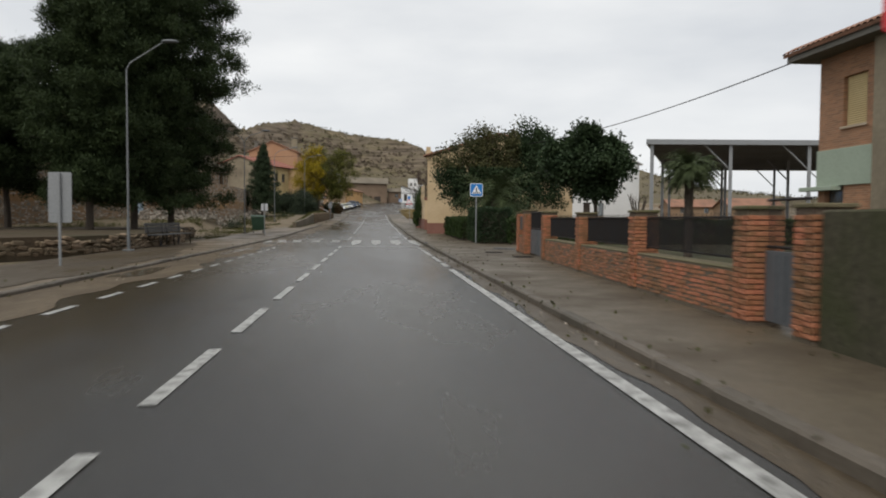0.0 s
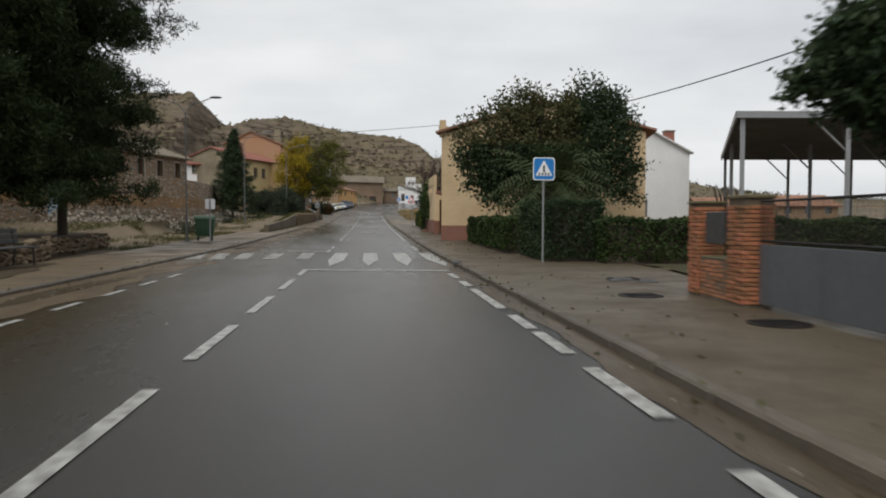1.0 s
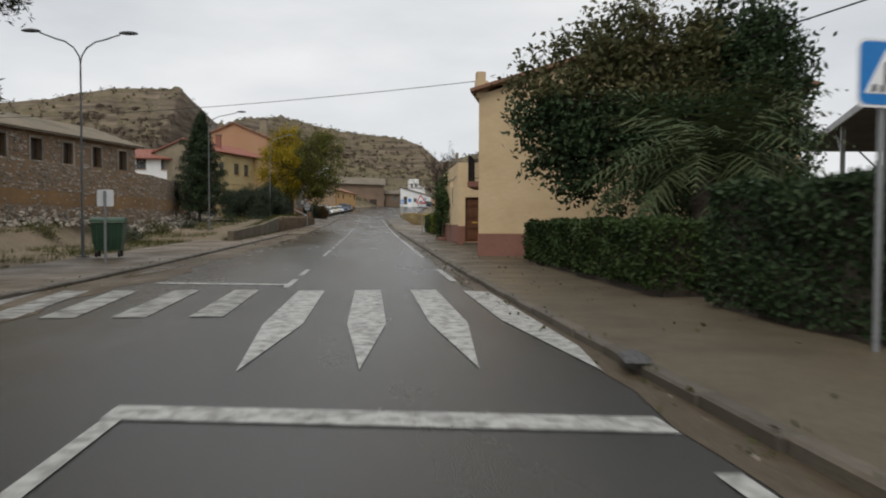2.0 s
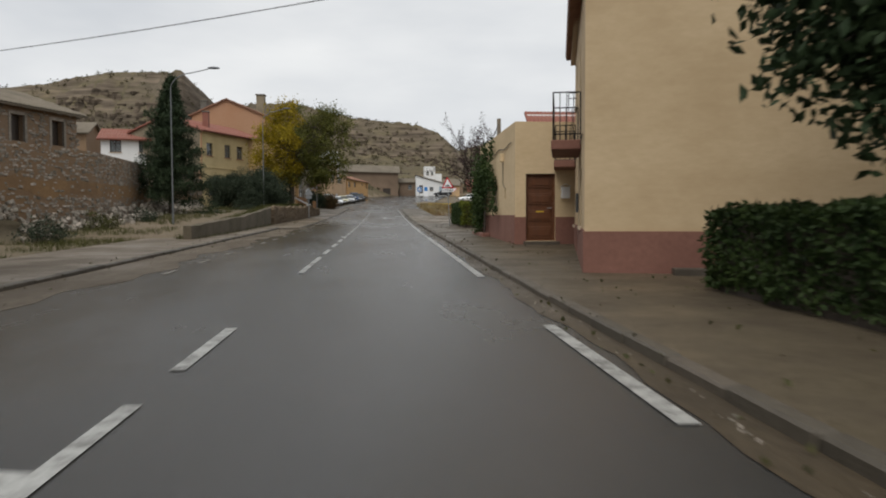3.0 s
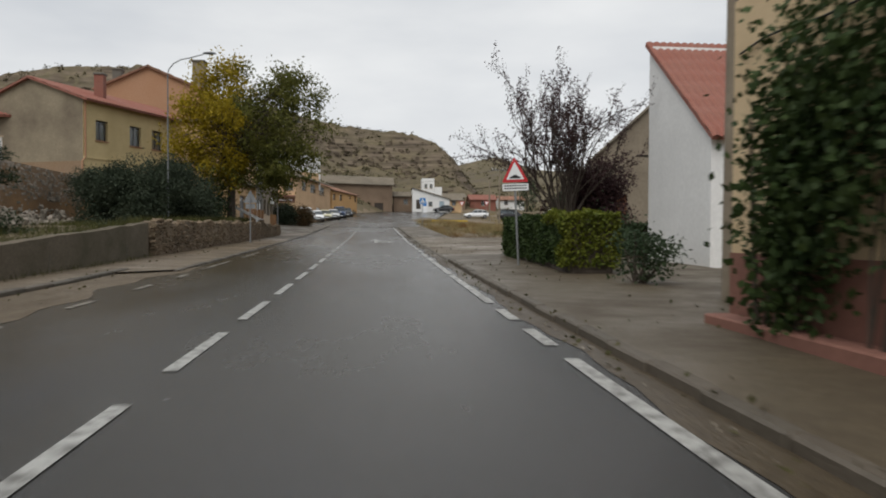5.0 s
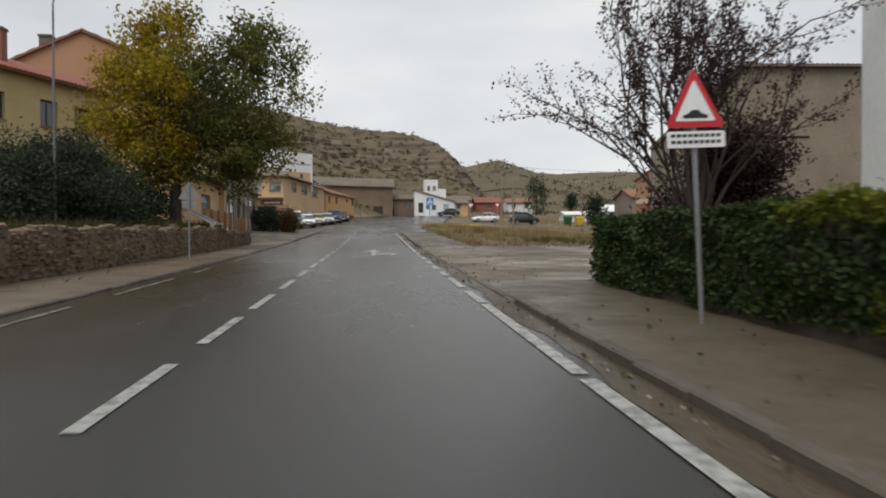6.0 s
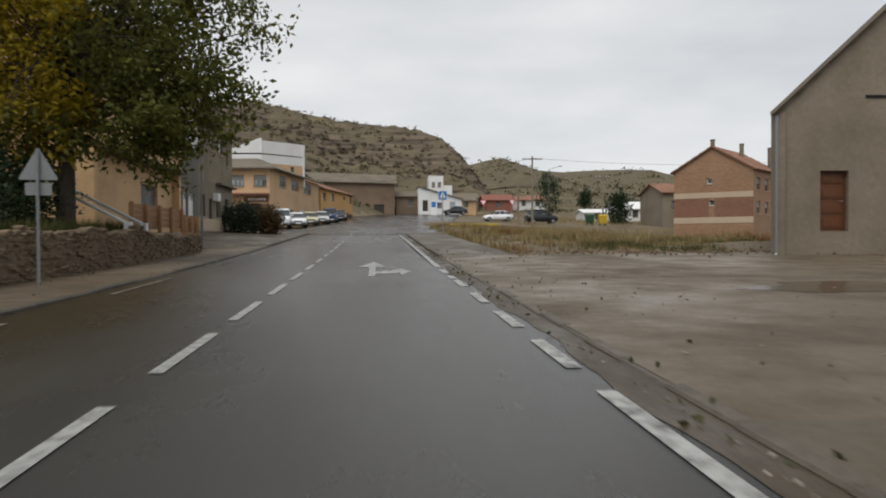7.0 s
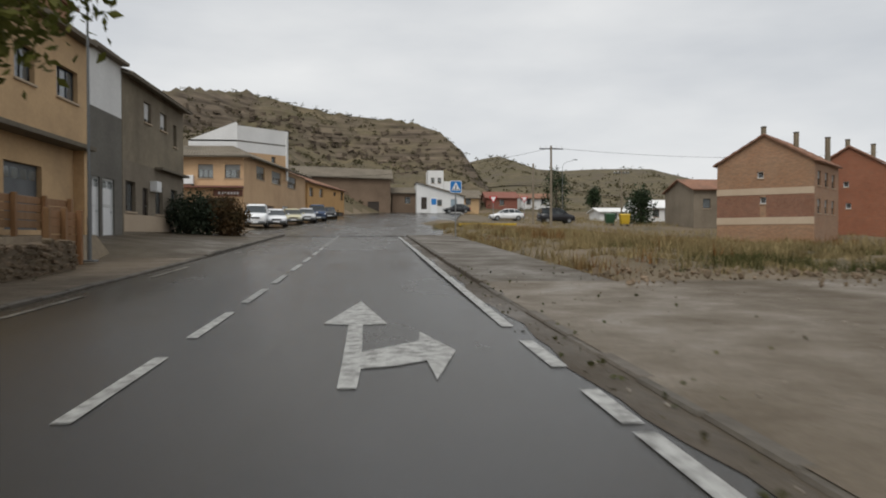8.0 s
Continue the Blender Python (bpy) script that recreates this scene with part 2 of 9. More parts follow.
BARNR = surface("weathered_barn_render", (0.19, 0.158, 0.117), (0.245, 0.207, 0.156), 1.0, 0.95, 0.04, 0.4, 20, (0.125, 0.10, 0.072), 0.25, 0.8)
WHITEW = surface("white_wash", (0.66, 0.66, 0.65), (0.76, 0.76, 0.75), 1.2, 0.85, 0.05, 0.25, 25, (0.54, 0.54, 0.53), 0.3, 0.5)
BROWNW = surface("brown_rammed_earth", (0.155, 0.108, 0.072), (0.23, 0.163, 0.113), 1.0, 0.95, 0.04, 0.6, 10, (0.095, 0.066, 0.046), 0.2, 0.7)
OCHRE = surface("ochre_earth", (0.20, 0.115, 0.05), (0.29, 0.175, 0.082), 1.6, 0.95, 0.04, 0.8, 14, (0.155, 0.097, 0.055), 0.5, 0.9)
BRICK = surface("red_brick", (0.235, 0.080, 0.036), (0.37, 0.150, 0.070), 4, 0.85, 0.08, 0.5, 60, (0.115, 0.085, 0.04), 1.5, 0.7, per_piece=0.28)
FACEBRICK = surface("orange_face_brick", (0.31, 0.185, 0.112), (0.37, 0.225, 0.14), 3, 0.85, 0.06, 0.4, 40, (0.29, 0.135, 0.07), 0.4, 0.5, per_piece=0.2)
DEEPBRICK = surface("deep_red_brick", (0.25, 0.088, 0.044), (0.30, 0.112, 0.057), 3, 0.85, 0.06, 0.4, 40, (0.20, 0.066, 0.036), 0.4, 0.5)
FIELDBRICK = surface("brown_red_brick", (0.185, 0.085, 0.052), (0.24, 0.113, 0.07), 3, 0.85, 0.06, 0.4, 40, (0.15, 0.07, 0.042), 0.4, 0.6)
PALEBAND = surface("pale_render_band", (0.41, 0.32, 0.23), (0.48, 0.385, 0.285), 2, 0.9, 0.05, 0.3, 30, (0.38, 0.29, 0.20), 0.4, 0.5)
TILE = surface("clay_roof_tile", (0.185, 0.088, 0.052), (0.30, 0.155, 0.096), 3, 0.85, 0.08, 0.5, 30, (0.105, 0.07, 0.05), 0.5, 0.7)
REDTILE = surface("red_roof_tile", (0.175, 0.070, 0.048), (0.25, 0.098, 0.068), 3, 0.8, 0.08, 0.4, 30, (0.22, 0.06, 0.042), 0.5, 0.5)
OLDTILE = surface("old_lichened_tile", (0.125, 0.105, 0.078), (0.205, 0.172, 0.128), 3, 0.95, 0.04, 0.6, 20, (0.085, 0.075, 0.055), 0.4, 0.7)
WOOD = surface("brown_varnished_wood", (0.088, 0.032, 0.013), (0.15, 0.058, 0.024), 3, 0.4, 0.1, 0.25, 30, (0.065, 0.024, 0.011), 0.8, 0.5, stretch=(6, 6, 0.6))
PLANK = surface("orange_stained_planks", (0.20, 0.105, 0.045), (0.29, 0.155, 0.066), 3, 0.65, 0.1, 0.3, 30, (0.19, 0.09, 0.036), 0.8, 0.6, stretch=(6, 6, 0.5), per_piece=0.15)
BARK = surface("tree_bark", (0.045, 0.034, 0.025), (0.085, 0.066, 0.05), 4, 0.95, 0.04, 1.0, 14, (0.03, 0.024, 0.018), 1.0, 0.5, stretch=(2, 2, 0.5))
IRON = surface("black_iron", (0.012, 0.012, 0.013), (0.022, 0.021, 0.021), 4, 0.5, 0.1, 0.1, 60, (0.03, 0.018, 0.012), 2.0, 0.4, spec=0.15)
ZINC = surface("galvanised_steel", (0.22, 0.23, 0.235), (0.30, 0.31, 0.315), 4, 0.5, 0.1, 0.08, 60, (0.24, 0.24, 0.24), 1.2, 0.5, metal=0.55)
GREYMETAL = surface("grey_painted_metal", (0.075, 0.083, 0.09), (0.10, 0.11, 0.118), 2, 0.5, 0.1, 0.06, 40, (0.062, 0.066, 0.07), 0.8, 0.5)
DARKSHEET = surface("dark_corrugated_sheet", (0.032, 0.033, 0.034), (0.052, 0.052, 0.052), 2, 0.6, 0.1, 0.1, 40, (0.044, 0.036, 0.03), 0.5, 0.5)
SHUTTER = surface("grey_roller_shutter", (0.24, 0.25, 0.245), (0.30, 0.31, 0.305), 2, 0.5, 0.08, 0.1, 40, (0.21, 0.21, 0.20), 0.8, 0.4)
WHITEPAINT = surface("white_paint", (0.68, 0.69, 0.69), (0.77, 0.78, 0.78), 2, 0.45, 0.08, 0.06, 40, (0.58, 0.58, 0.57), 0.8, 0.4)
GREENPAINT = surface("pale_green_panel", (0.30, 0.36, 0.28), (0.36, 0.42, 0.33), 2, 0.6, 0.08, 0.1, 40, (0.26, 0.30, 0.235), 0.6, 0.4)
SIGNBLUE = surface("sign_blue", (0.012, 0.16, 0.46), (0.016, 0.19, 0.52), 2, 0.35, 0.05, 0.0, 40)
SIGNRED = surface("sign_red", (0.46, 0.018, 0.026), (0.52, 0.022, 0.032), 2, 0.35, 0.05, 0.0, 40)
SIGNWHITE = surface("sign_white", (0.74, 0.75, 0.76), (0.80, 0.81, 0.82), 2, 0.35, 0.05, 0.0, 40, (0.66, 0.66, 0.65), 2.0, 0.3)
SIGNBLACK = surface("sign_black", (0.012, 0.012, 0.012), (0.018, 0.018, 0.018), 2, 0.4, 0.05, 0.0, 40)
BINGREEN = surface("green_bin_plastic", (0.018, 0.060, 0.026), (0.026, 0.078, 0.036), 3, 0.5, 0.1, 0.08, 50, (0.014, 0.04, 0.02), 1.0, 0.5)
BINYELLOW = surface("yellow_bin_plastic", (0.50, 0.33, 0.02), (0.56, 0.38, 0.03), 3, 0.5, 0.1, 0.05, 50)
BLUEDOOR = surface("pale_blue_door", (0.28, 0.36, 0.42), (0.35, 0.43, 0.49), 3, 0.6, 0.08, 0.1, 40, (0.22, 0.28, 0.33), 1.0, 0.5)
DARKWOOD = surface("dark_window_timber", (0.028, 0.020, 0.014), (0.045, 0.032, 0.022), 3, 0.5, 0.1, 0.1, 40)
RUBBER = surface("tyre_rubber", (0.012, 0.012, 0.012), (0.020, 0.020, 0.020), 3, 0.7, 0.1, 0.1, 60)


def brick_courses(m, mortar, length=0.25, height=0.062):
    """Courses of bricks on a wall that runs along x: paler joints, sunk a little, and tone from brick to brick."""
    n, l = m.node_tree.nodes, m.node_tree.links
    bsdf = n["Principled BSDF"]
    old = bsdf.inputs["Base Color"].links[0].from_socket
    tc, sep, com, br = n.new("ShaderNodeTexCoord"), n.new("ShaderNodeSeparateXYZ"), n.new("ShaderNodeCombineXYZ"), n.new("ShaderNodeTexBrick")
    l.new(tc.outputs["Object"], sep.inputs[0])
    l.new(sep.outputs["X"], com.inputs["X"])
    l.new(sep.outputs["Z"], com.inputs["Y"])
    l.new(com.outputs[0], br.inputs["Vector"])
    for key, v in (("Scale", 1.0), ("Brick Width", length), ("Row Height", height), ("Mortar Size", 0.006), ("Mortar Smooth", 0.3)):
        br.inputs[key].default_value = v
    br.inputs["Color1"].default_value, br.inputs["Color2"].default_value, br.inputs["Mortar"].default_value = (0.72, 0.72, 0.72, 1), (1.12, 1.06, 1.0, 1), (1, 1, 1, 1)
    tint, joint = n.new("ShaderNodeMix"), n.new("ShaderNodeMix")
    tint.data_type = joint.data_type = "RGBA"
    tint.blend_type = "MULTIPLY"
    tint.inputs["Factor"].default_value = 1.0
    l.new(old, tint.inputs["A"])
    l.new(br.outputs["Color"], tint.inputs["B"])
    l.new(br.outputs["Fac"], joint.inputs["Factor"])
    l.new(tint.outputs["Result"], joint.inputs["A"])
    joint.inputs["B"].default_value = (*mortar, 1)
    l.new(joint.outputs["Result"], bsdf.inputs["Base Color"])
    bp = n.new("ShaderNodeBump")
    bp.invert = True
    bp.inputs["Strength"].default_value, bp.inputs["Distance"].default_value = 0.7, 0.008
    l.new(br.outputs["Fac"], bp.inputs["Height"])
    l.new(bp.outputs[0], bsdf.inputs["Normal"])


brick_courses(VILLABRICK, (0.36, 0.27, 0.19))
for brick_wall in (FACEBRICK, DEEPBRICK, FIELDBRICK):
    brick_courses(brick_wall, (0.30, 0.22, 0.16))


def bedded(m, rock_a, rock_b, turf_a, turf_b):
    """Where the slope is steep the bare beds of rock show, where it lies flatter dry turf and scrub cover it."""
    n, l = m.node_tree.nodes, m.node_tree.links
    bsdf = n["Principled BSDF"]
    old = bsdf.inputs["Base Color"].links[0].from_socket
    tc, geo = n.new("ShaderNodeTexCoord"), n.new("ShaderNodeNewGeometry")

    def field(scale, stretch, detail=8.0):
        mp, t = n.new("ShaderNodeMapping"), n.new("ShaderNodeTexNoise")
        mp.inputs["Scale"].default_value = stretch
        l.new(tc.outputs["Object"], mp.inputs["Vector"])
        t.inputs["Scale"].default_value, t.inputs["Detail"].default_value, t.inputs["Roughness"].default_value = scale, detail, 0.68
        l.new(mp.outputs[0], t.inputs["Vector"])
        return t.outputs["Fac"]

    def span(sock, lo, hi):
        r = n.new("ShaderNodeMapRange")
        r.inputs["From Min"].default_value, r.inputs["From Max"].default_value = lo, hi
        l.new(sock, r.inputs["Value"])
        return r.outputs[0]

    def mix(fac, a, b):
        k = n.new("ShaderNodeMix")
        k.data_type = "RGBA"
        l.new(fac, k.inputs["Factor"])
        for key, v in (("A", a), ("B", b)):
            if isinstance(v, tuple):
                k.inputs[key].default_value = (*v, 1)
            else:
                l.new(v, k.inputs[key])
        return k.outputs["Result"]

    beds = mix(span(field(0.28, (0.25, 0.25, 3.2)), 0.36, 0.62), rock_a, rock_b)
    turf = mix(span(field(0.22, (1, 1, 1)), 0.35, 0.65), turf_a, turf_b)
    turf = mix(span(field(0.9, (1, 1, 1)), 0.52, 0.66), turf, old)
    turf = mix(span(field(0.035, (1, 1, 1)), 0.44, 0.62), turf, old)
    sep = n.new("ShaderNodeSeparateXYZ")
    l.new(geo.outputs["Normal"], sep.inputs[0])
    wobble = n.new("ShaderNodeMath")
    wobble.operation = "MULTIPLY_ADD"
    wobble.inputs[1].default_value = 0.35
    l.new(field(0.5, (1, 1, 1)), wobble.inputs[0])
    l.new(sep.outputs["Z"], wobble.inputs[2])
    l.new(mix(span(wobble.outputs[0], 0.82, 1.08), beds, turf), bsdf.inputs["Base Color"])


bedded(ROCK, (0.050, 0.040, 0.030), (0.178, 0.142, 0.106), (0.064, 0.058, 0.034), (0.168, 0.134, 0.082))


def paint(name, c):
    return surface(name, c, tuple(min(1, v * 1.1) for v in c), 1, 0.25, 0.05, 0.0)


def glass(name, tint):
    m = bpy.data.materials.new(name)
    m.use_nodes = True
    b = m.node_tree.nodes["Principled BSDF"]
    b.inputs["Base Color"].default_value = (*tint, 1)
    b.inputs["Roughness"].default_value = 0.06
    b.inputs["Transmission Weight"].default_value = 0.85
    b.inputs["IOR"].default_value = 1.45
    return m


GLASS = glass("window_glass", (0.55, 0.60, 0.62))
CARGLASS = glass("tinted_car_glass", (0.10, 0.12, 0.13))
PINE = leafy("pine_needles", (0.016, 0.027, 0.011), (0.050, 0.071, 0.027), 0.12)
CYPRESS = leafy("cypress_foliage", (0.018, 0.031, 0.016), (0.050, 0.070, 0.034), 0.12)
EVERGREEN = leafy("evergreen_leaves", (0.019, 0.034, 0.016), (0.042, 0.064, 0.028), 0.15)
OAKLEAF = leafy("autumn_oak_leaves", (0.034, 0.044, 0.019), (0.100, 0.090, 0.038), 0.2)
HEDGELEAF = leafy("hedge_leaves", (0.015, 0.029, 0.010), (0.050, 0.075, 0.022), 0.15)
LIMELEAF = leafy("yellow_green_hedge_leaves", (0.055, 0.08, 0.012), (0.16, 0.165, 0.022), 0.25)
YELLOWLEAF = leafy("yellow_autumn_leaves", (0.15, 0.125, 0.012), (0.40, 0.29, 0.02), 0.35)
GREENLEAF = leafy("green_autumn_leaves", (0.046, 0.060, 0.016), (0.165, 0.158, 0.036), 0.4)
OLIVELEAF = leafy("olive_leaves", (0.020, 0.030, 0.018), (0.052, 0.066, 0.040), 0.15)
PURPLELEAF = leafy("dark_purple_leaves", (0.026, 0.014, 0.016), (0.070, 0.036, 0.036), 0.2)
SHRUBLEAF = leafy("reddish_shrub_leaves", (0.040, 0.036, 0.016), (0.125, 0.072, 0.034), 0.2)
PALMLEAF = leafy("palm_fronds", (0.034, 0.050, 0.022), (0.085, 0.105, 0.046), 0.15)
IVYLEAF = leafy("ivy_leaves", (0.018, 0.034, 0.012), (0.052, 0.078, 0.024), 0.2)
DRYGRASS = leafy("dry_grass", (0.15, 0.115, 0.055), (0.36, 0.285, 0.145), 0.2, 0.8)
WEED = leafy("green_weeds", (0.040, 0.046, 0.015), (0.105, 0.102, 0.036), 0.2, 0.8)
RUSTWEED = leafy("rusty_scrub", (0.125, 0.060, 0.022), (0.24, 0.125, 0.045), 0.2, 0.8)
SCRUB = leafy("hill_scrub", (0.036, 0.038, 0.019), (0.105, 0.088, 0.046), 0.1, 0.9)

# ---- building helpers ----
def link(name, bm, material, parent=None, label="", smooth=False):
    me = bpy.data.meshes.new(name)
    bm.to_mesh(me)
    bm.free()
    for f in me.polygons:
        f.use_smooth = smooth
    for m in (material if isinstance(material, (list, tuple)) else [material]):
        me.materials.append(m)
    ob = new(name, me)
    if parent:
        ob.parent = parent
    if label:
        ob["label"] = label
    return ob


def part(name, bm, material, parent, label="", smooth=False):
    """One mesh under a thing or a part, in the parent's own axes."""
    return link(name, bm, material, parent, label, smooth)


def raw(name, verts, faces, material, parent=None, label="", smooth=False):
    me = bpy.data.meshes.new(name)
    me.from_pydata([tuple(v) for v in verts], [], [tuple(f) for f in faces])
    me.materials.append(material)
    if smooth:
        me.polygons.foreach_set("use_smooth", [True] * len(me.polygons))
    ob = new(name, me)
    if parent:
        ob.parent = parent
    if label:
        ob["label"] = label
    return ob


def thing(name, m, label, category, group="", kind=""):
    ob = new(name)
    ob.matrix_basis = m
    return tagged(ob, label, category, group, kind)


def box(bm, x0, x1, y0, y1, z0, z1, bevel=0.0):
    g = bmesh.ops.create_cube(bm, size=1)
    vs = g["verts"]
    for v in vs:
        v.co = Vector(((x0 + x1) / 2 + v.co.x * (x1 - x0), (y0 + y1) / 2 + v.co.y * (y1 - y0), (z0 + z1) / 2 + v.co.z * (z1 - z0)))
    if bevel:
        edges = list({e for v in vs for e in v.link_edges})
        bmesh.ops.bevel(bm, geom=edges, offset=bevel, segments=1, affect="EDGES")
    return bm


def boxm(x0, x1, y0, y1, z0, z1, bevel=0.0):
    return box(bmesh.new(), x0, x1, y0, y1, z0, z1, bevel)


def rod(bm, a, b, r0, r1=None, n=8):
    """A tapered round bar from a to b."""
    a, b = Vector(a), Vector(b)
    r1 = r0 if r1 is None else r1
    q = (b - a).to_track_quat("Z", "Y")
    rings = []
    for p, r in ((a, r0), (b, r1)):
        rings.append([bm.verts.new(p + q @ Vector((r * math.cos(k * 2 * math.pi / n), r * math.sin(k * 2 * math.pi / n), 0))) for k in range(n)])
    for k in range(n):
        bm.faces.new((rings[0][k], rings[0][(k + 1) % n], rings[1][(k + 1) % n], rings[1][k]))
    bm.faces.new(rings[0][::-1])
    bm.faces.new(rings[1])
    return bm


def tube(bm, pts, r, n=6, taper=1.0):
    """A bent round bar through the points."""
    pts = [Vector(p) for p in pts]
    last, prev = len(pts) - 1, None
    for i, p in enumerate(pts):
        way = (pts[min(i + 1, last)] - pts[max(i - 1, 0)]).normalized()
        side = way.cross(Vector((0, 0, 1)) if abs(way.z) < 0.95 else Vector((0, 1, 0))).normalized()
        if prev and side.dot(prev[1]) < 0:
            side = -side
        up = way.cross(side)
        f = r * (1 + (taper - 1) * i / last)
        ring = [bm.verts.new(p + side * f * math.cos(k * 2 * math.pi / n) + up * f * math.sin(k * 2 * math.pi / n)) for k in range(n)]
        if prev:
            for k in range(n):
                bm.faces.new((prev[0][k], prev[0][(k + 1) % n], ring[(k + 1) % n], ring[k]))
        else:
            bm.faces.new(ring[::-1])
        prev = (ring, side)
    bm.faces.new(prev[0])
    bmesh.ops.recalc_face_normals(bm, faces=bm.faces)
    return bm


def prism(bm, outline, z0, z1):
    """An upright prism over a plan outline (anticlockwise)."""
    lo = [bm.verts.new((x, y, z0)) for x, y in outline]
    hi = [bm.verts.new((x, y, z1)) for x, y in outline]
    n = len(outline)
    bm.faces.new(lo[::-1])
    bm.faces.new(hi)
    for i in range(n):
        bm.faces.new((lo[i], lo[(i + 1) % n], hi[(i + 1) % n], hi[i]))
    return bm

# ---- lie of the land ----
PROF_Y = [-80, 20, 30, 40, 50, 60, 70, 80, 90, 100, 110, 120, 131, 152, 195, 260, 400]
PROF_Z = [0, 0.02, 0.05, 0.18, 0.32, 0.44, 0.63, 0.85, 1.06, 1.35, 1.69, 2.03, 2.45, 3.4, 5.8, 8.0, 9.0]


def prof(y):
    """Height of the road along the street."""
    return sum(np.interp(y + d, PROF_Y, PROF_Z) for d in (-4, -2, 0, 2, 4)) / 5


ROAD_L, ROAD_R = -5.75, 2.1


def strip(name, left, right, ys, dz, material, label, across=6, kind="structure", rise=None):
    """A strip of paving along the street; left and right give its edges at y."""
    vs, fs = [], []
    for y in ys:
        for k in range(across + 1):
            x = left(y) + (right(y) - left(y)) * k / across
            vs.append((x, y, prof(y) + (dz(y) if callable(dz) else dz) + (rise(y) * (1 - k / across) if rise else 0)))
    w = across + 1
    for i in range(len(ys) - 1):
        for k in range(across):
            fs.append((i * w + k, i * w + k + 1, (i + 1) * w + k + 1, (i + 1) * w + k))
    ob = raw(name, vs, fs, material)
    return tagged(ob, label, name.replace("_", " "), kind=kind)


# crest line of the rocky ridge behind the village: x, depth, height
CREST_X = [-260, -150, -115, -92, -78, -63, -54, -46.0, -45.0, -38, -29, -27, -9.5, 0.5, 10, 17, 20.5, 24, 30, 60]
CREST_Y = [215, 210, 205, 202, 200, 198, 198, 199, 207, 235, 262, 265, 265, 265, 262, 258, 256, 255, 255, 260]
CREST_Z = [22, 27, 29.5, 31.0, 31.6, 34.4, 34.5, 34.2, 26.0, 33.0, 37.5, 36.8, 32.9, 32.0, 30.5, 28.0, 24.5, 20.5, 12, 9]
FOOT_X = [-260, -60, -30, -18, -8, 4, 20, 60]
FOOT_Y = [108, 108, 114, 130, 172, 200, 212, 225]


def land(x, y):
    """Height of the open ground."""
    z = prof(min(y, 150)) if y < 150 else float(prof(y))
    if x < -8:
        z += min(1.4, max(0.0, (-8 - x) * 0.12)) * min(1, max(0, (y - 20) / 30))
    if x > 8 and 95 < y < 200:
        z -= min(1.5, (x - 8) * 0.068) * min(1, (y - 95) / 30) * float(np.interp(y, [140, 160, 200], [1, 0.5, 0.5]))
    if x > 5 and 93 < y < 150:
        z += (0.16 + 0.32 * noise.fractal(Vector((x * 0.13, y * 0.13, 7)), 1.0, 2.0, 4)) * min(1, (x - 5) * 0.5) * min(1, (y - 93) * 0.4)
    fy, cy, cz = np.interp(x, FOOT_X, FOOT_Y), np.interp(x, CREST_X, CREST_Y), np.interp(x, CREST_X, CREST_Z)
    if y > fy:
        t = (y - fy) / (cy - fy)
        rough = noise.fractal(Vector((x * 0.06, y * 0.06, 0)), 1.0, 2.0, 5)
        if t <= 1:
            s = 0.62 * t if t < 0.8 else 0.496 + (t - 0.8) / 0.2 * 0.504
            # beds of harder rock stand out as steps on the slope
            beds = 9.0
            u = s * beds + 0.6 * noise.noise(Vector((x * 0.045, y * 0.02, 3)))
            k = math.floor(u)
            stepped = (k + min(1.0, max(0.0, (u - k - 0.35) / 0.3)) + 0.0) / beds
            hard = 0.5 + 0.5 * noise.noise(Vector((x * 0.03, y * 0.03, 8)))
            s = s + (stepped - s) * (0.02 + 0.5 * hard * hard) * min(1, t * 4) * (1 - 0.5 * max(0, t - 0.9) * 10)
            gully = 0.05 * noise.fractal(Vector((x * 0.11, y * 0.03, 5)), 1.0, 2.0, 4)
            z = z + (cz - z) * max(0, min(1.02, s + (0.06 * rough + gully) * t * (1.15 - t) * 3))
            z += 0.85 * noise.fractal(Vector((x * 0.22, y * 0.22, 1)), 0.8, 2.1, 4) * min(1, t * 3)
        else:
            z = z + (cz - z) * max(0.0, 1 - 0.25 * (t - 1) - 0.02 * abs(rough))
    # far hills
    if y > 330:
        far = np.interp(x + 0.0, [-900, -200, 20, 60, 90, 126, 150, 203, 214, 240, 300, 420, 900], [30, 40, 52, 53, 61, 49, 51, 52.5, 47, 34, 27, 14, 8])
        z = max(z, z + (far - z) * min(1, (y - 330) / 270) ** 1.2 if y < 600 else far - min(15, (y - 600) * 0.03))
    return z


gx = np.unique(np.concatenate([-np.geomspace(70, 2600, 24), np.arange(-70, 70, 1.3), np.arange(-82, -42, 0.5), [-7.46, -7.34], np.geomspace(70, 2600, 28)]))
gy = np.unique(np.concatenate([-np.geomspace(40, 2600, 18), np.arange(-40, 100, 2.0), np.arange(100, 180, 1.1), np.arange(180, 204, 0.55), np.arange(204, 285, 0.9), np.geomspace(285, 2600, 34)]))


def base_z(x, y):
    """The open ground, kept below the paved street."""
    if -9.6 < x < -4 and 100 < y < 121:
        return float(prof(y)) - 0.05
    if -16 < x < -7.4 and 54 < y < 118:
        return float(np.interp(y, [54, 62, 70, 87, 104, 118], [0.45, 1.0, 1.55, 1.9, 2.1, 2.2]))
    if -9.1 < x < 6.5 and -60 < y < 121:
        return float(prof(y)) - 0.14
    if -14.5 < x <= -9.1 and y < 84:
        return float(prof(y)) - 0.12
    return land(x, y) - 0.02


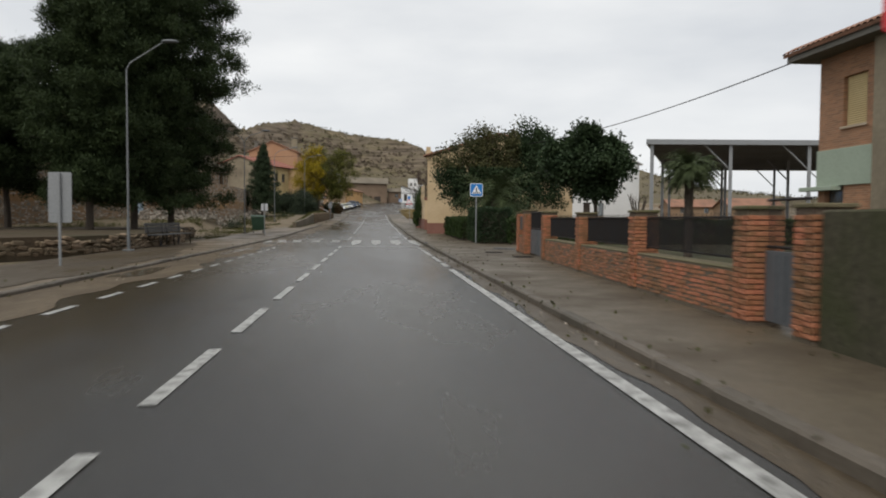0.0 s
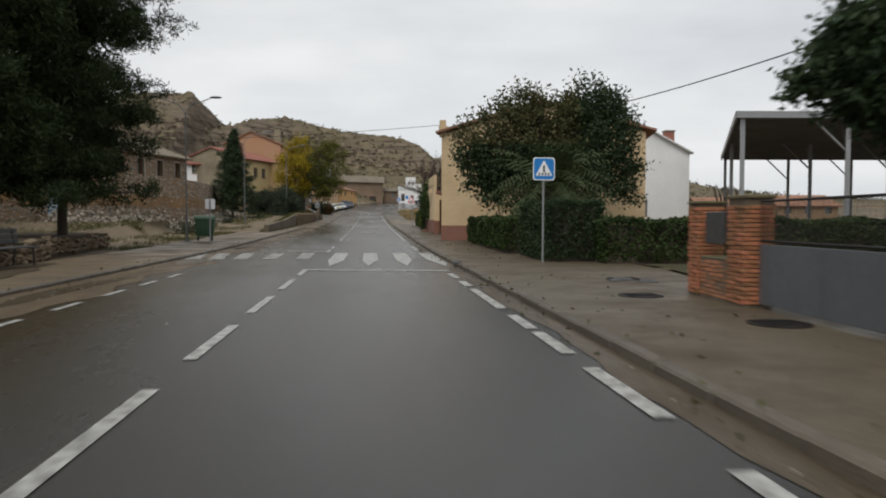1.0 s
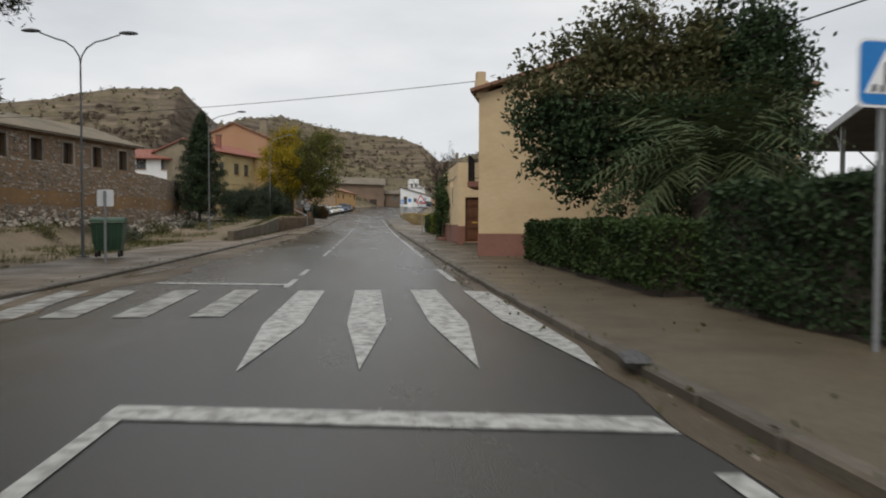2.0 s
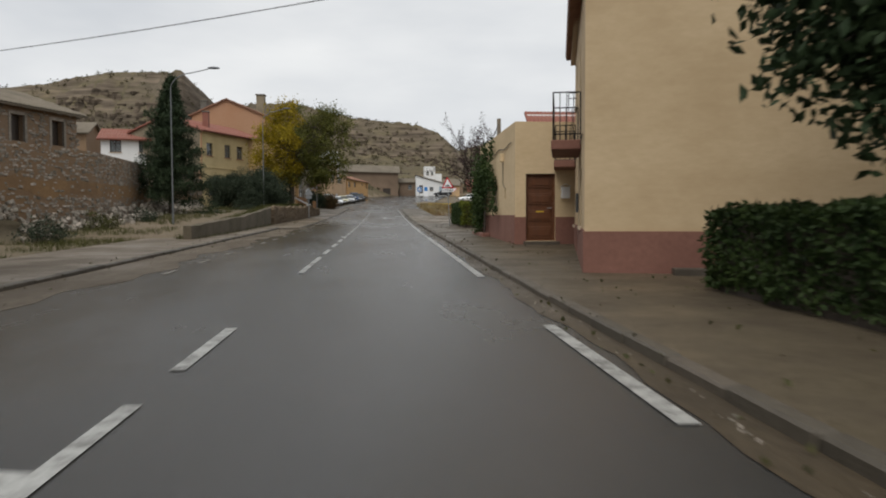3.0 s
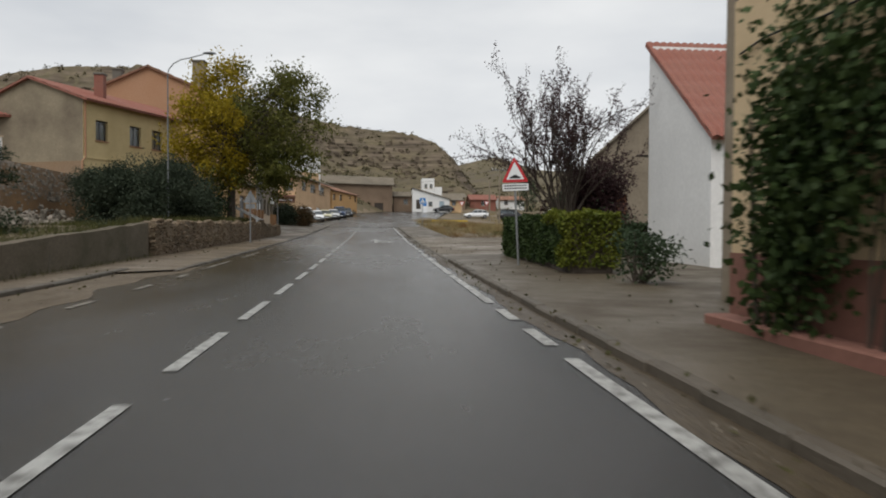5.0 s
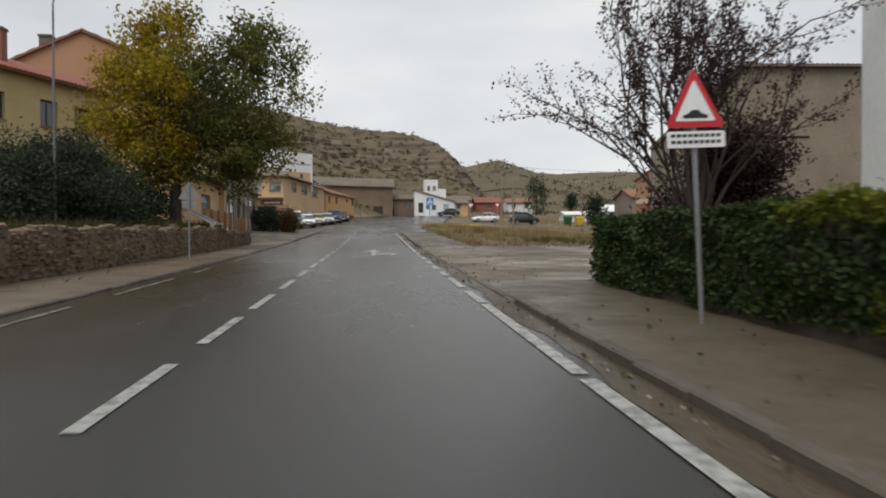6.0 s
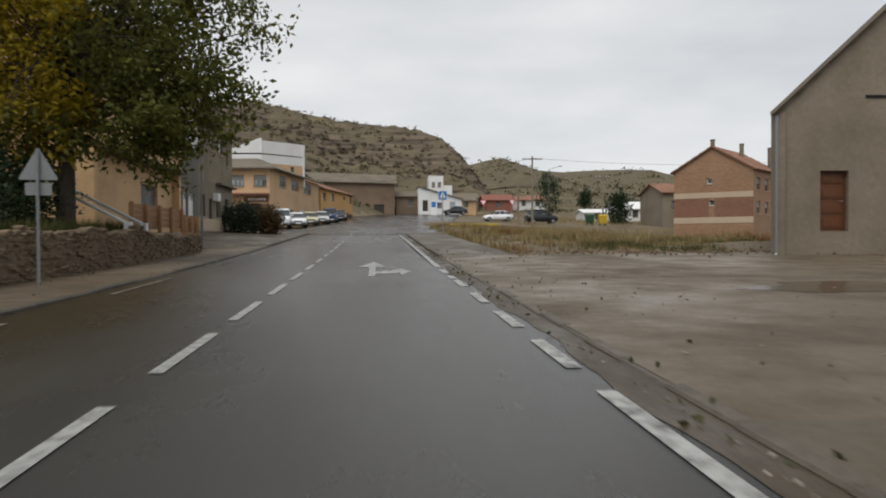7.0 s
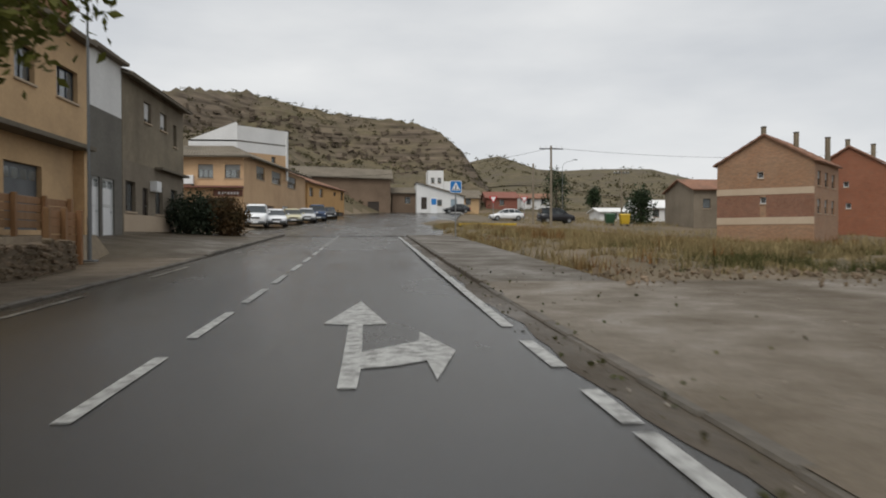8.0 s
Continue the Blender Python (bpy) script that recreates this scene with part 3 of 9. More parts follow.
gv = [(x, y, base_z(float(x), float(y))) for y in gy for x in gx]
w = len(gx)
gf = [(j * w + i, j * w + i + 1, (j + 1) * w + i + 1, (j + 1) * w + i) for j in range(len(gy) - 1) for i in range(w - 1)]
ground = tagged(raw("ground", gv, gf, EARTH, smooth=True), "brown earth and scrub, rising to a rocky ridge", "ground", kind="structure")
ground.data.materials.append(ROCK)
for f in ground.data.polygons:
    c = f.center
    if c.y > np.interp(c.x, FOOT_X, FOOT_Y) + 2 or c.y > 240:
        f.material_index = 1

ys = np.arange(-60, 121, 2.0)
strip("road", lambda y: ROAD_L, lambda y: ROAD_R, ys, 0.0, ASPHALT, "wet dark grey asphalt village street with worn white lines", 14)
strip("plaza", lambda y: -9 - (y - 119) * 0.05, lambda y: 4 + (y - 119) * 0.14, np.arange(119, 205, 3.0), 0.02, ASPHALT, "wet asphalt where the street widens", 8)
strip("shoulder", lambda y: ROAD_L - 0.05, lambda y: -4.55 + 0.2 * math.sin(y * 0.7) + 0.12 * math.sin(y * 2.3), np.arange(-60, 66, 0.5), 0.005, LIGHTMUD, "brown mud washed along the gutter", 3)
strip("gutter", lambda y: 1.83 + 0.06 * math.sin(y * 1.1) + 0.03 * math.sin(y * 3.7), lambda y: 2.2, np.arange(-60, 119, 0.5), 0.005, MUD, "muddy gutter beside the kerb", 2)
strip("pavement", lambda y: 2.2, lambda y: 6.6 if y < 36 else 8.5, np.arange(-60, 73, 1.0), lambda y: float(np.interp(y, [65, 70], [0.085, 0.03])), PAVING, "wet brown concrete pavement with stains")
strip("pavement", lambda y: 2.2, lambda y: 4.7, np.arange(92, 120, 1.0), lambda y: float(np.interp(y, [92, 95], [0.06, 0.08])), PAVING, "wet brown concrete pavement beside the dry grass")
strip("gravel_lot", lambda y: 2.2, lambda y: 30, np.arange(72, 93, 1.0), lambda y: float(np.interp(y, [90, 93], [0.03, 0.075])), GRAVEL, "wet sandy gravel yard open to the street", 24)
strip("pavement", lambda y: -9.0 if y < 53 else -7.3, lambda y: -5.83 if y < 64 else -4.7, np.arange(-60, 101, 1.0), 0.05, DIRTWALK, "dark muddy concrete pavement")
strip("verge", lambda y: -9.0, lambda y: -6.15 + 0.15 * math.sin(y * 0.9) - max(0.0, y - 7) * 0.16 + 0.1 * math.sin(y * 2.7), np.arange(-60, 20, 0.5), 0.062, MUD, "brown mud washed over the pavement", 5)
strip("forecourt", lambda y: -9.4, lambda y: -4.7, np.arange(100, 120, 1.0), lambda y: float(np.interp(y, [100, 103], [0.054, 0.10])), PAVING, "sloping wet concrete forecourt before the terraced houses", rise=lambda y: float(np.interp(y, [100, 102.5, 112, 119], [0.0, 0.45, 0.3, 0.1])))


def marking(label, outline, dz=0.009, material=None):
    """Painted mark on the road from a plan outline."""
    vs = [(x, y, float(prof(y)) + dz) for x, y in outline]
    return tagged(raw("road_marking", vs, [tuple(range(len(vs)))], material or PAINT), label, "road marking", kind="structure")


def bar(x, y0, y1, width, label, material=None):
    return marking(label, [(x - width / 2, y0), (x + width / 2, y0), (x + width / 2, y1), (x - width / 2, y1)], material=material)


DASH = "worn white dash of the centre line"
for y0 in np.concatenate([np.arange(-25.15, -6, 3.05), np.arange(-3.65, 13, 3.17), np.arange(42.9, 65, 3.12), np.arange(67.7, 125, 3.1)]):
    bar(-1.62, y0, y0 + 2.05, 0.12, DASH)
bar(-1.62, 15.4, 17.3, 0.12, DASH)
bar(-1.62, 26.2, 28.2, 0.12, DASH)
bar(-1.62, 29.2, 31.2, 0.12, DASH)
bar(-1.62, 37.5, 39.6, 0.12, DASH)
bar(-1.62, 39.75, 41.8, 0.12, DASH)
# stop lines before the crossing, for both lanes
marking("white stop line across the lane", [(-1.7, 17.0), (1.75, 16.4), (1.75, 16.75), (-1.7, 17.35)])
marking("white stop line across the lane", [(-4.3, 27.2), (-1.62, 26.7), (-1.62, 27.0), (-4.3, 27.55)])
# zebra crossing: plain bars on the far lane, pointed ones on the near lane
for x0, x1 in ((-6.0, -6.7), (-5.4, -6.0), (-4.72, -5.2), (-4.0, -4.35), (-3.12, -3.3), (-2.15, -2.25)):
    marking("worn white bar of the zebra crossing", [(x0 - 0.22, 22.0), (x0 + 0.22, 22.0), (x1 + 0.22, 25.8), (x1 - 0.22, 25.8)], material=DULLPAINT)
for k in range(3):
    x = -1.1 + 1.0 * k
    marking("worn white pointed bar of the zebra crossing", [(x - 0.03, 18.4), (x + 0.25, 21.2), (x + 0.25, 25.6), (x - 0.22, 25.6), (x - 0.22, 21.2)])
marking("worn white slanting bar of the zebra crossing", [(1.87, 18.2), (2.02, 19.4), (2.05, 25.2), (1.62, 25.4), (1.6, 21.5)])
# edge lines
bar(1.68, -40, 2.75, 0.14, "white edge line")
for y0, y1 in ((3.7, 5.2), (5.85, 7.1), (7.35, 8.5), (9.2, 12.0), (12.55, 13.6), (14.4, 15.7), (27.5, 31.1), (36.4, 52.6), (53.3, 54.4), (55.2, 56.3), (57.1, 62.75), (62.95, 68.0), (68.2, 70.05), (70.8, 72.95),
               (73.75, 75.15), (76.05, 77.5), (78.5, 80.0), (81.2, 82.7), (82.9, 83.75), (84.55, 85.85), (86.8, 118.0)):
    bar(1.69, y0, y1, 0.14, "white edge line, broken at the driveways")
for y0 in np.arange(-31.2, 16, 1.85):
    bar(-4.24, y0, y0 + 0.95, 0.11, "thin white dash beside the parking strip")
for y0 in np.arange(37.4, 63, 2.75):
    bar(-4.16, y0, y0 + 0.95, 0.11, "thin white dash beside the parking strip", MUDPAINT)
for y0, y1 in ((64.5, 68.2), (70.0, 73.5), (75.4, 77.0), (80.5, 84.0), (88.0, 90.5), (94.0, 97.0)):
    bar(-4.24, y0, y1, 0.1, "thin white edge line, half covered with mud", MUDPAINT)
# puddles of muddy water along the left gutter and on the pavement
def puddle(x, y, a, b, dz, seed, label):
    rnd = random.Random(seed)
    n = 26
    ph = [rnd.uniform(0, 6.283) for _ in range(4)]
    pts = []
    for k in range(n):
        t = 2 * math.pi * k / n
        r = 1 + 0.22 * math.sin(2 * t + ph[0]) + 0.16 * math.sin(3 * t + ph[1]) + 0.1 * math.sin(5 * t + ph[2]) + 0.07 * math.sin(8 * t + ph[3])
        pts.append((x + a * r * math.cos(t), y + b * r * math.sin(t)))
    vs = [(px, py, float(prof(py)) + dz) for px, py in pts]
    return tagged(raw("puddle", vs, [tuple(range(n))], PUDDLE), label, "puddle", kind="structure")


for k, (x, y, a, b) in enumerate(((-5.2, 12.5, 0.3, 2.4), (-5.0, 21.0, 0.4, 2.0), (-5.3, 31.0, 0.22, 2.0), (-5.3, 2.0, 0.25, 2.0))):
    puddle(x, y, a, b, 0.0085, k, "shallow brown puddle in the gutter")
for k, (x, y, a, b) in enumerate(((8.0, 80.0, 1.6, 0.9),)):
    puddle(x, y, a, b, 0.036, 20 + k, "thin sheet of rain water on the ground")
# straight-on and right-turn arrow
AR = "worn white arrow for straight on and right turn"
arrow = [(-0.07, 83.94), (0.07, 83.93), (0.09, 84.61), (0.37, 84.7), (0.64, 84.91), (0.66, 84.16), (0.94, 85.37), (0.68, 86.54), (0.64, 85.93), (0.09, 85.36), (0.08, 87.06),
         (0.36, 87.12), (0.03, 89.48), (-0.37, 87.19), (-0.08, 87.07), (-0.07, 84.98)]
marking(AR, arrow)

# ---- house kit ----
def wall_mesh(length, z0, z1, t, holes):
    """A wall along +x from the origin, outer face at y = 0, with openings (x, z, w, h) right through."""
    xs = sorted({0.0, length, *[h[0] for h in holes], *[h[0] + h[2] for h in holes]})
    zs = sorted({z0, z1, *[h[1] for h in holes], *[h[1] + h[3] for h in holes]})
    xs = sorted({round(x, 3) for x in xs if -1e-6 <= x <= length + 1e-6})
    zs = sorted({round(z, 3) for z in zs if z0 - 1e-6 <= z <= z1 + 1e-6})

    def solid(i, k):
        if i < 0 or k < 0 or i >= len(xs) - 1 or k >= len(zs) - 1:
            return False
        cx, cz = (xs[i] + xs[i + 1]) / 2, (zs[k] + zs[k + 1]) / 2
        return not any(h[0] < cx < h[0] + h[2] and h[1] < cz < h[1] + h[3] for h in holes)

    bm = bmesh.new()
    made = {}
    trim = 0.004

    def v(x, y, z):
        key = (round(min(max(x, trim), length - trim), 4), round(y, 4), round(z, 4))
        if key not in made:
            made[key] = bm.verts.new(key)
        return made[key]

    for i in range(len(xs) - 1):
        for k in range(len(zs) - 1):
            if not solid(i, k):
                continue
            a, b, c, d = xs[i], xs[i + 1], zs[k], zs[k + 1]
            bm.faces.new((v(a, 0, c), v(b, 0, c), v(b, 0, d), v(a, 0, d)))
            bm.faces.new((v(a, t, d), v(b, t, d), v(b, t, c), v(a, t, c)))
            if not solid(i - 1, k):
                bm.faces.new((v(a, t, c), v(a, 0, c), v(a, 0, d), v(a, t, d)))
            if not solid(i + 1, k):
                bm.faces.new((v(b, 0, c), v(b, t, c), v(b, t, d), v(b, 0, d)))
            if not solid(i, k - 1):
                bm.faces.new((v(a, t, c), v(b, t, c), v(b, 0, c), v(a, 0, c)))
            if not solid(i, k + 1):
                bm.faces.new((v(a, 0, d), v(b, 0, d), v(b, t, d), v(a, t, d)))
    return bm


class Side:
    """One side of a house from p to q (plan, anticlockwise round the house); children go under the house."""

    def __init__(self, house, p, q):
        self.house = house
        o = house.matrix_basis.translation
        self.length = math.hypot(q[0] - p[0], q[1] - p[1])
        self.m = pose(p[0] - o.x, p[1] - o.y, -o.z, 0, 0, math.degrees(math.atan2(q[1] - p[1], q[0] - p[0])))

    def add(self, name, bm, material, label="", parent=None, smooth=False):
        ob = part(name, bm, material, parent or self.house, label, smooth)
        if parent is None:
            ob.matrix_basis = self.m
        return ob

    def wall(self, z0, z1, material, holes=(), t=0.3, label="", inset=0.0):
        bm = wall_mesh(self.length, z0, z1, t, [h[:4] for h in holes])
        if inset:
            bmesh.ops.translate(bm, verts=bm.verts, vec=(0, inset, 0))
        return self.add("wall", bm, material, label)

    def plinth(self, z0, z1, material, gaps=(), proud=0.02, label="oxide red painted plinth"):
        """A painted band proud of the wall, broken at the gaps (x0, x1)."""
        cuts = [0.0] + [c for g in sorted(gaps) for c in g] + [self.length]
        for a, b in zip(cuts[::2], cuts[1::2]):
            if b - a > 0.02:
                self.add("plinth", boxm(a, b, -proud, 0.003, z0, z1), material, label)

    def band(self, name, x0, x1, z0, z1, material, proud=0.05, back=0.0, label=""):
        return self.add(name, boxm(x0, x1, -proud, back, z0, z1, 0.008), material, label)

    def window(self, x, z, w, h, depth=0.14, frame_mat=None, panes=2, sill=True, label="", shutter=0.0, surround=None):
        f = frame_mat or DARKWOOD
        bm = bmesh.new()
        s = 0.06
        for a, b, c, d in ((x, x + w, z, z + s), (x, x + w, z + h - s, z + h), (x, x + s, z + s, z + h - s), (x + w - s, x + w, z + s, z + h - s)):
            box(bm, a, b, depth, depth + 0.06, c, d, 0.006)
        for k in range(1, panes):
            c = x + w * k / panes
            box(bm, c - 0.025, c + 0.025, depth, depth + 0.06, z + s, z + h - s)
        win = self.add("window", bm, f, label or "recessed window with dark panes")
        for k in range(panes):
            a, b = x + w * k / panes + 0.03, x + w * (k + 1) / panes - 0.03
            self.add("pane", boxm(a, b, depth + 0.025, depth + 0.032, z + 0.03, z + h - 0.03), GLASS, parent=win)
        if sill:
            self.add("sill", boxm(x - 0.06, x + w + 0.06, -0.06, depth, z - 0.07, z, 0.008), surround or PALEBAND, parent=win)
        if shutter:
            bm, rows = bmesh.new(), []
            for k in range(2 * int(h * shutter / 0.06) + 1):
                zz, yy = z + h - 0.004 - 0.03 * k, depth - (0.03 if k % 2 else 0.012)
                rows.append([bm.verts.new((xx, y, zz)) for xx, y in ((x + 0.02, yy), (x + w - 0.02, yy), (x + w - 0.02, depth - 0.004), (x + 0.02, depth - 0.004))])
            for p, q in zip(rows, rows[1:]):
                for i in range(4):
                    bm.faces.new((p[i], p[(i + 1) % 4], q[(i + 1) % 4], q[i]))
            bm.faces.new(rows[0])
            bm.faces.new(rows[-1][::-1])
            bmesh.ops.recalc_face_normals(bm, faces=bm.faces)
            self.add("shutter", bm, SHUTTER, "grey slatted roller shutter", win)
        return win

    def door(self, x, z, w, h, material, depth=0.12, panels=3, label="", cols=1):
        d = self.add("door", boxm(x, x + w, depth, depth + 0.05, z, z + h), material, label)
        for c in range(cols):
            for k in range(panels):
                a, b = x + w * c / cols + 0.1, x + w * (c + 1) / cols - 0.1
                p, q = z + h * k / panels + 0.08, z + h * (k + 1) / panels - 0.08
                bm = boxm(a, b, depth - 0.022, depth - 0.001, p, q, 0.012)
                box(bm, a + 0.07, b - 0.07, depth - 0.036, depth - 0.02, p + 0.07, q - 0.07, 0.01)
                self.add("panel", bm, material, parent=d)
        bm = bmesh.new()
        for a, b, c, e in ((x, x + 0.06, z, z + h), (x + w - 0.06, x + w, z, z + h), (x + 0.06, x + w - 0.06, z + h - 0.06, z + h)):
            box(bm, a, b, depth - 0.05, depth - 0.002, c, e, 0.006)
        self.add("door_frame", bm, material, parent=d)
        bm = bmesh.new()
        rod(bm, (x + w - 0.13, depth - 0.02, z + 1.0), (x + w - 0.13, depth - 0.07, z + 1.0), 0.02)
        rod(bm, (x + w - 0.13, depth - 0.07, z + 1.0), (x + w - 0.25, depth - 0.07, z + 1.0), 0.012)
        self.add("handle", bm, ZINC, parent=d, label="metal handle")
        return d

    def gable(self, z, apex_x, apex_z, material, t=0.3, z1=None, label="gable wall"):
        """The wall's peak above z; z1: height at the far end if it differs."""
        z1 = z if z1 is None else z1
        e = self.length - 0.004
        prof_ = [(0.004, z), (e, z), (e, max(z1, z + 0.001)), (min(max(apex_x, 0.004), e), apex_z)]
        bm = bmesh.new()
        lo = [bm.verts.new((x, 0, h)) for x, h in prof_]
        hi = [bm.verts.new((x, t, h)) for x, h in prof_]
        bm.faces.new(lo)
        bm.faces.new(hi[::-1])
        for k in range(4):
            bm.faces.new((lo[k], hi[k], hi[(k + 1) % 4], lo[(k + 1) % 4]))
        return self.add("gable", bm, material, label)


def tiled_roof(house, a, b, c, d, material, thick=0.12, pitch=0.24, wave=0.05, label="clay tile roof"):
    """A sloping tiled sheet: eave from a to b, ridge from d to c (world places)."""
    o = house.matrix_basis.translation
    a, b, c, d = (Vector(p) - o for p in (a, b, c, d))
    cols = max(2, int((b - a).length / pitch)) * 4
    rows = max(2, min(26, int((d - a).length / 0.4)))
    up = (b - a).cross(d - a).normalized()
    vs, fs = [], []
    for j in range(rows + 1):
        v = j / rows
        for i in range(cols + 1):
            u = i / cols
            p = (a * (1 - u) + b * u) * (1 - v) + (d * (1 - u) + c * u) * v
            step = 0.02 * (1 if j % 2 else -1)
            vs.append(p + up * (wave * abs(math.sin(u * cols / 4 * math.pi)) + step))
    w = cols + 1
    for j in range(rows):
        for i in range(cols):
            fs.append((j * w + i, j * w + i + 1, (j + 1) * w + i + 1, (j + 1) * w + i))
    n = len(vs)
    low = [a, b, c, d]
    vs += [p - up * thick for p in low]
    fs.append((n + 3, n + 2, n + 1, n))
    e0, e1, e2, e3 = 0, cols, rows * w + cols, rows * w
    fs += [(e0, n, n + 1, e1), (e1, n + 1, n + 2, e2), (e2, n + 2, n + 3, e3), (e3, n + 3, n, e0)]
    return raw("roof", vs, fs, material, house, label)


def flat_slab(house, outline, z0, z1, material, name="roof", label=""):
    o = house.matrix_basis.translation
    return part(name, prism(bmesh.new(), [(x - o.x, y - o.y) for x, y in outline], z0 - o.z, z1 - o.z), material, house, label)


def local_box(house, name, x0, x1, y0, y1, z0, z1, material, label="", bevel=0.01):
    o = house.matrix_basis.translation
    return part(name, boxm(x0 - o.x, x1 - o.x, y0 - o.y, y1 - o.y, z0 - o.z, z1 - o.z, bevel), material, house, label)


def chimney(house, x, y, z0, z1, s=0.6, material=None):
    o = house.matrix_basis.translation
    ch = part("chimney", boxm(x - s / 2 - o.x, x + s / 2 - o.x, y - s / 2 - o.y, y + s / 2 - o.y, z0 - o.z, z1 - o.z), material or ORANGEP, house, "plastered chimney")
    part("cap", boxm(x - s * 0.6 - o.x, x + s * 0.6 - o.x, y - s * 0.6 - o.y, y + s * 0.6 - o.y, z1 - o.z, z1 + 0.12 - o.z, 0.02), DARKR, ch)
    return ch

# ---- houses on the right of the street ----
def at(x, y, z=None):
    return Matrix.Translation((x, y, float(prof(y)) if z is None else z))


def balcony(side, x0, x1, z, out, label):
    """Slab with an iron railing, proud of a wall."""
    slab = side.add("balcony", boxm(x0, x1, -out, 0.0, z - 0.2, z, 0.015), REDPLINTH, label)
    corners = [(x0 + 0.04, -0.02), (x0 + 0.04, -out + 0.04), (x1 - 0.04, -out + 0.04), (x1 - 0.04, -0.02)]
    for h in (0.12, 0.98):
        side.add("rail", tube(bmesh.new(), [(*c, z + h) for c in corners], 0.015, 6), IRON, "thin black iron rail", slab)
    for a, b in zip(corners, corners[1:]):
        n = max(2, int(math.hypot(b[0] - a[0], b[1] - a[1]) / 0.13))
        for k in range(n + 1):
            x, y = a[0] + (b[0] - a[0]) * k / n, a[1] + (b[1] - a[1]) * k / n
            side.add("baluster", rod(bmesh.new(), (x, y, z), (x, y, z + 0.98), 0.009 if 0 < k < n else 0.014, n=5), IRON, parent=slab)
    return slab


# beige street house
beige = thing("house", at(3.5, 36.2), "two-storey beige plastered house with an oxide red plinth and iron balconies", "house")
SW, SE, NE, NW = (3.5, 36.23), (13.2, 33.85), (15.45, 43.0), (5.75, 45.4)
front = Side(beige, NW, SW)
front.wall(-0.3, 5.95, BEIGE, [(0.4, 0.95, 0.95, 1.0), (3.3, 0.45, 0.85, 2.0), (6.5, 1.0, 1.1, 1.2), (0.25, 2.82, 0.9, 2.1), (2.4, 4.1, 0.75, 1.1), (5.6, 2.82, 0.95, 2.1)], label="beige plastered street front")
front.plinth(-0.3, 0.98, REDPLINTH, [(3.3, 4.15)])
front.window(0.4, 0.95, 0.95, 1.0, panes=2, label="small barred ground floor window")
bars = bmesh.new()
for k in range(7):
    rod(bars, (0.47 + 0.135 * k, 0.04, 0.95), (0.47 + 0.135 * k, 0.04, 1.95), 0.009, n=4)
for z in (1.15, 1.45, 1.75):
    rod(bars, (0.4, 0.04, z), (1.35, 0.04, z), 0.009, n=4)
front.add("window_grille", bars, IRON, "black iron window grille")
front.door(3.3, 0.45, 0.85, 2.0, WOOD, label="narrow brown wooden door")
front.window(6.5, 1.0, 1.1, 1.2, panes=2, shutter=0.85, label="ground floor window behind a grey roller shutter")
for x in (0.25, 5.6):
    front.window(x, 2.82, 0.9, 2.1, panes=2, frame_mat=WHITEPAINT, sill=False, label="white balcony door with tall panes")
front.window(2.4, 4.1, 0.75, 1.1, panes=1, label="upper window with a small iron basket")
balcony(front, -0.1, 1.5, 2.8, 0.62, "oxide red balcony with black railing")
balcony(front, 4.9, 7.2, 2.8, 0.62, "oxide red balcony with black railing")
basket = bmesh.new()
for k in range(6):
    rod(basket, (2.35 + 0.17 * k, -0.22, 4.02), (2.35 + 0.17 * k, -0.22, 4.4), 0.008, n=4)
for z in (4.02, 4.4):
    tube(basket, [(2.33, 0, z), (2.33, -0.22, z), (3.22, -0.22, z), (3.22, 0, z)], 0.01, 4)
front.add("flower_basket", basket, IRON, "black iron basket under the window")
front.band("meter_box", 4.75, 5.15, 1.3, 1.75, GREYMETAL, 0.06, label="grey-green meter box")
front.band("cornice", -0.05, front.length + 0.05, 5.75, 5.95, PALEBAND, 0.14, label="pale moulded cornice")
bm = bmesh.new()
tube(bm, [(k * 0.6, -0.025, 2.72 + 0.03 * math.sin(k * 1.9)) for k in range(int(front.length / 0.6) + 1)], 0.012, 5)
front.add("cable", bm, IRON, "black cable clipped along the wall")
south = Side(beige, SW, SE)
south.wall(-0.3, 5.5, BEIGE, label="blank beige end wall with faint trowel marks")
south.plinth(-0.3, 0.95, REDPLINTH)
south.gable(5.5, 5.0, 6.95, BEIGE)
Side(beige, SE, NE).wall(-0.3, 5.5, BEIGE)
north = Side(beige, NE, NW)
north.wall(-0.3, 5.5, BEIGE)
north.gable(5.5, 5.0, 6.95, BEIGE)
tiled_roof(beige, (3.2, 36.05, 5.55), (5.55, 45.7, 5.95), (10.6, 44.5, 7.05), (8.3, 34.82, 7.05), TILE)
tiled_roof(beige, (15.9, 43.2, 5.5), (13.6, 33.5, 5.5), (8.3, 34.82, 7.05), (10.6, 44.5, 7.05), TILE)
local_box(beige, "finial", 3.42, 3.72, 36.18, 36.5, 5.4, 6.25, BEIGE, "small corner pinnacle of the parapet")
south.band("drain_step", 1.5, 6.2, 0.1, 0.32, KERB, 0.35, label="low concrete edging at the foot of the wall")

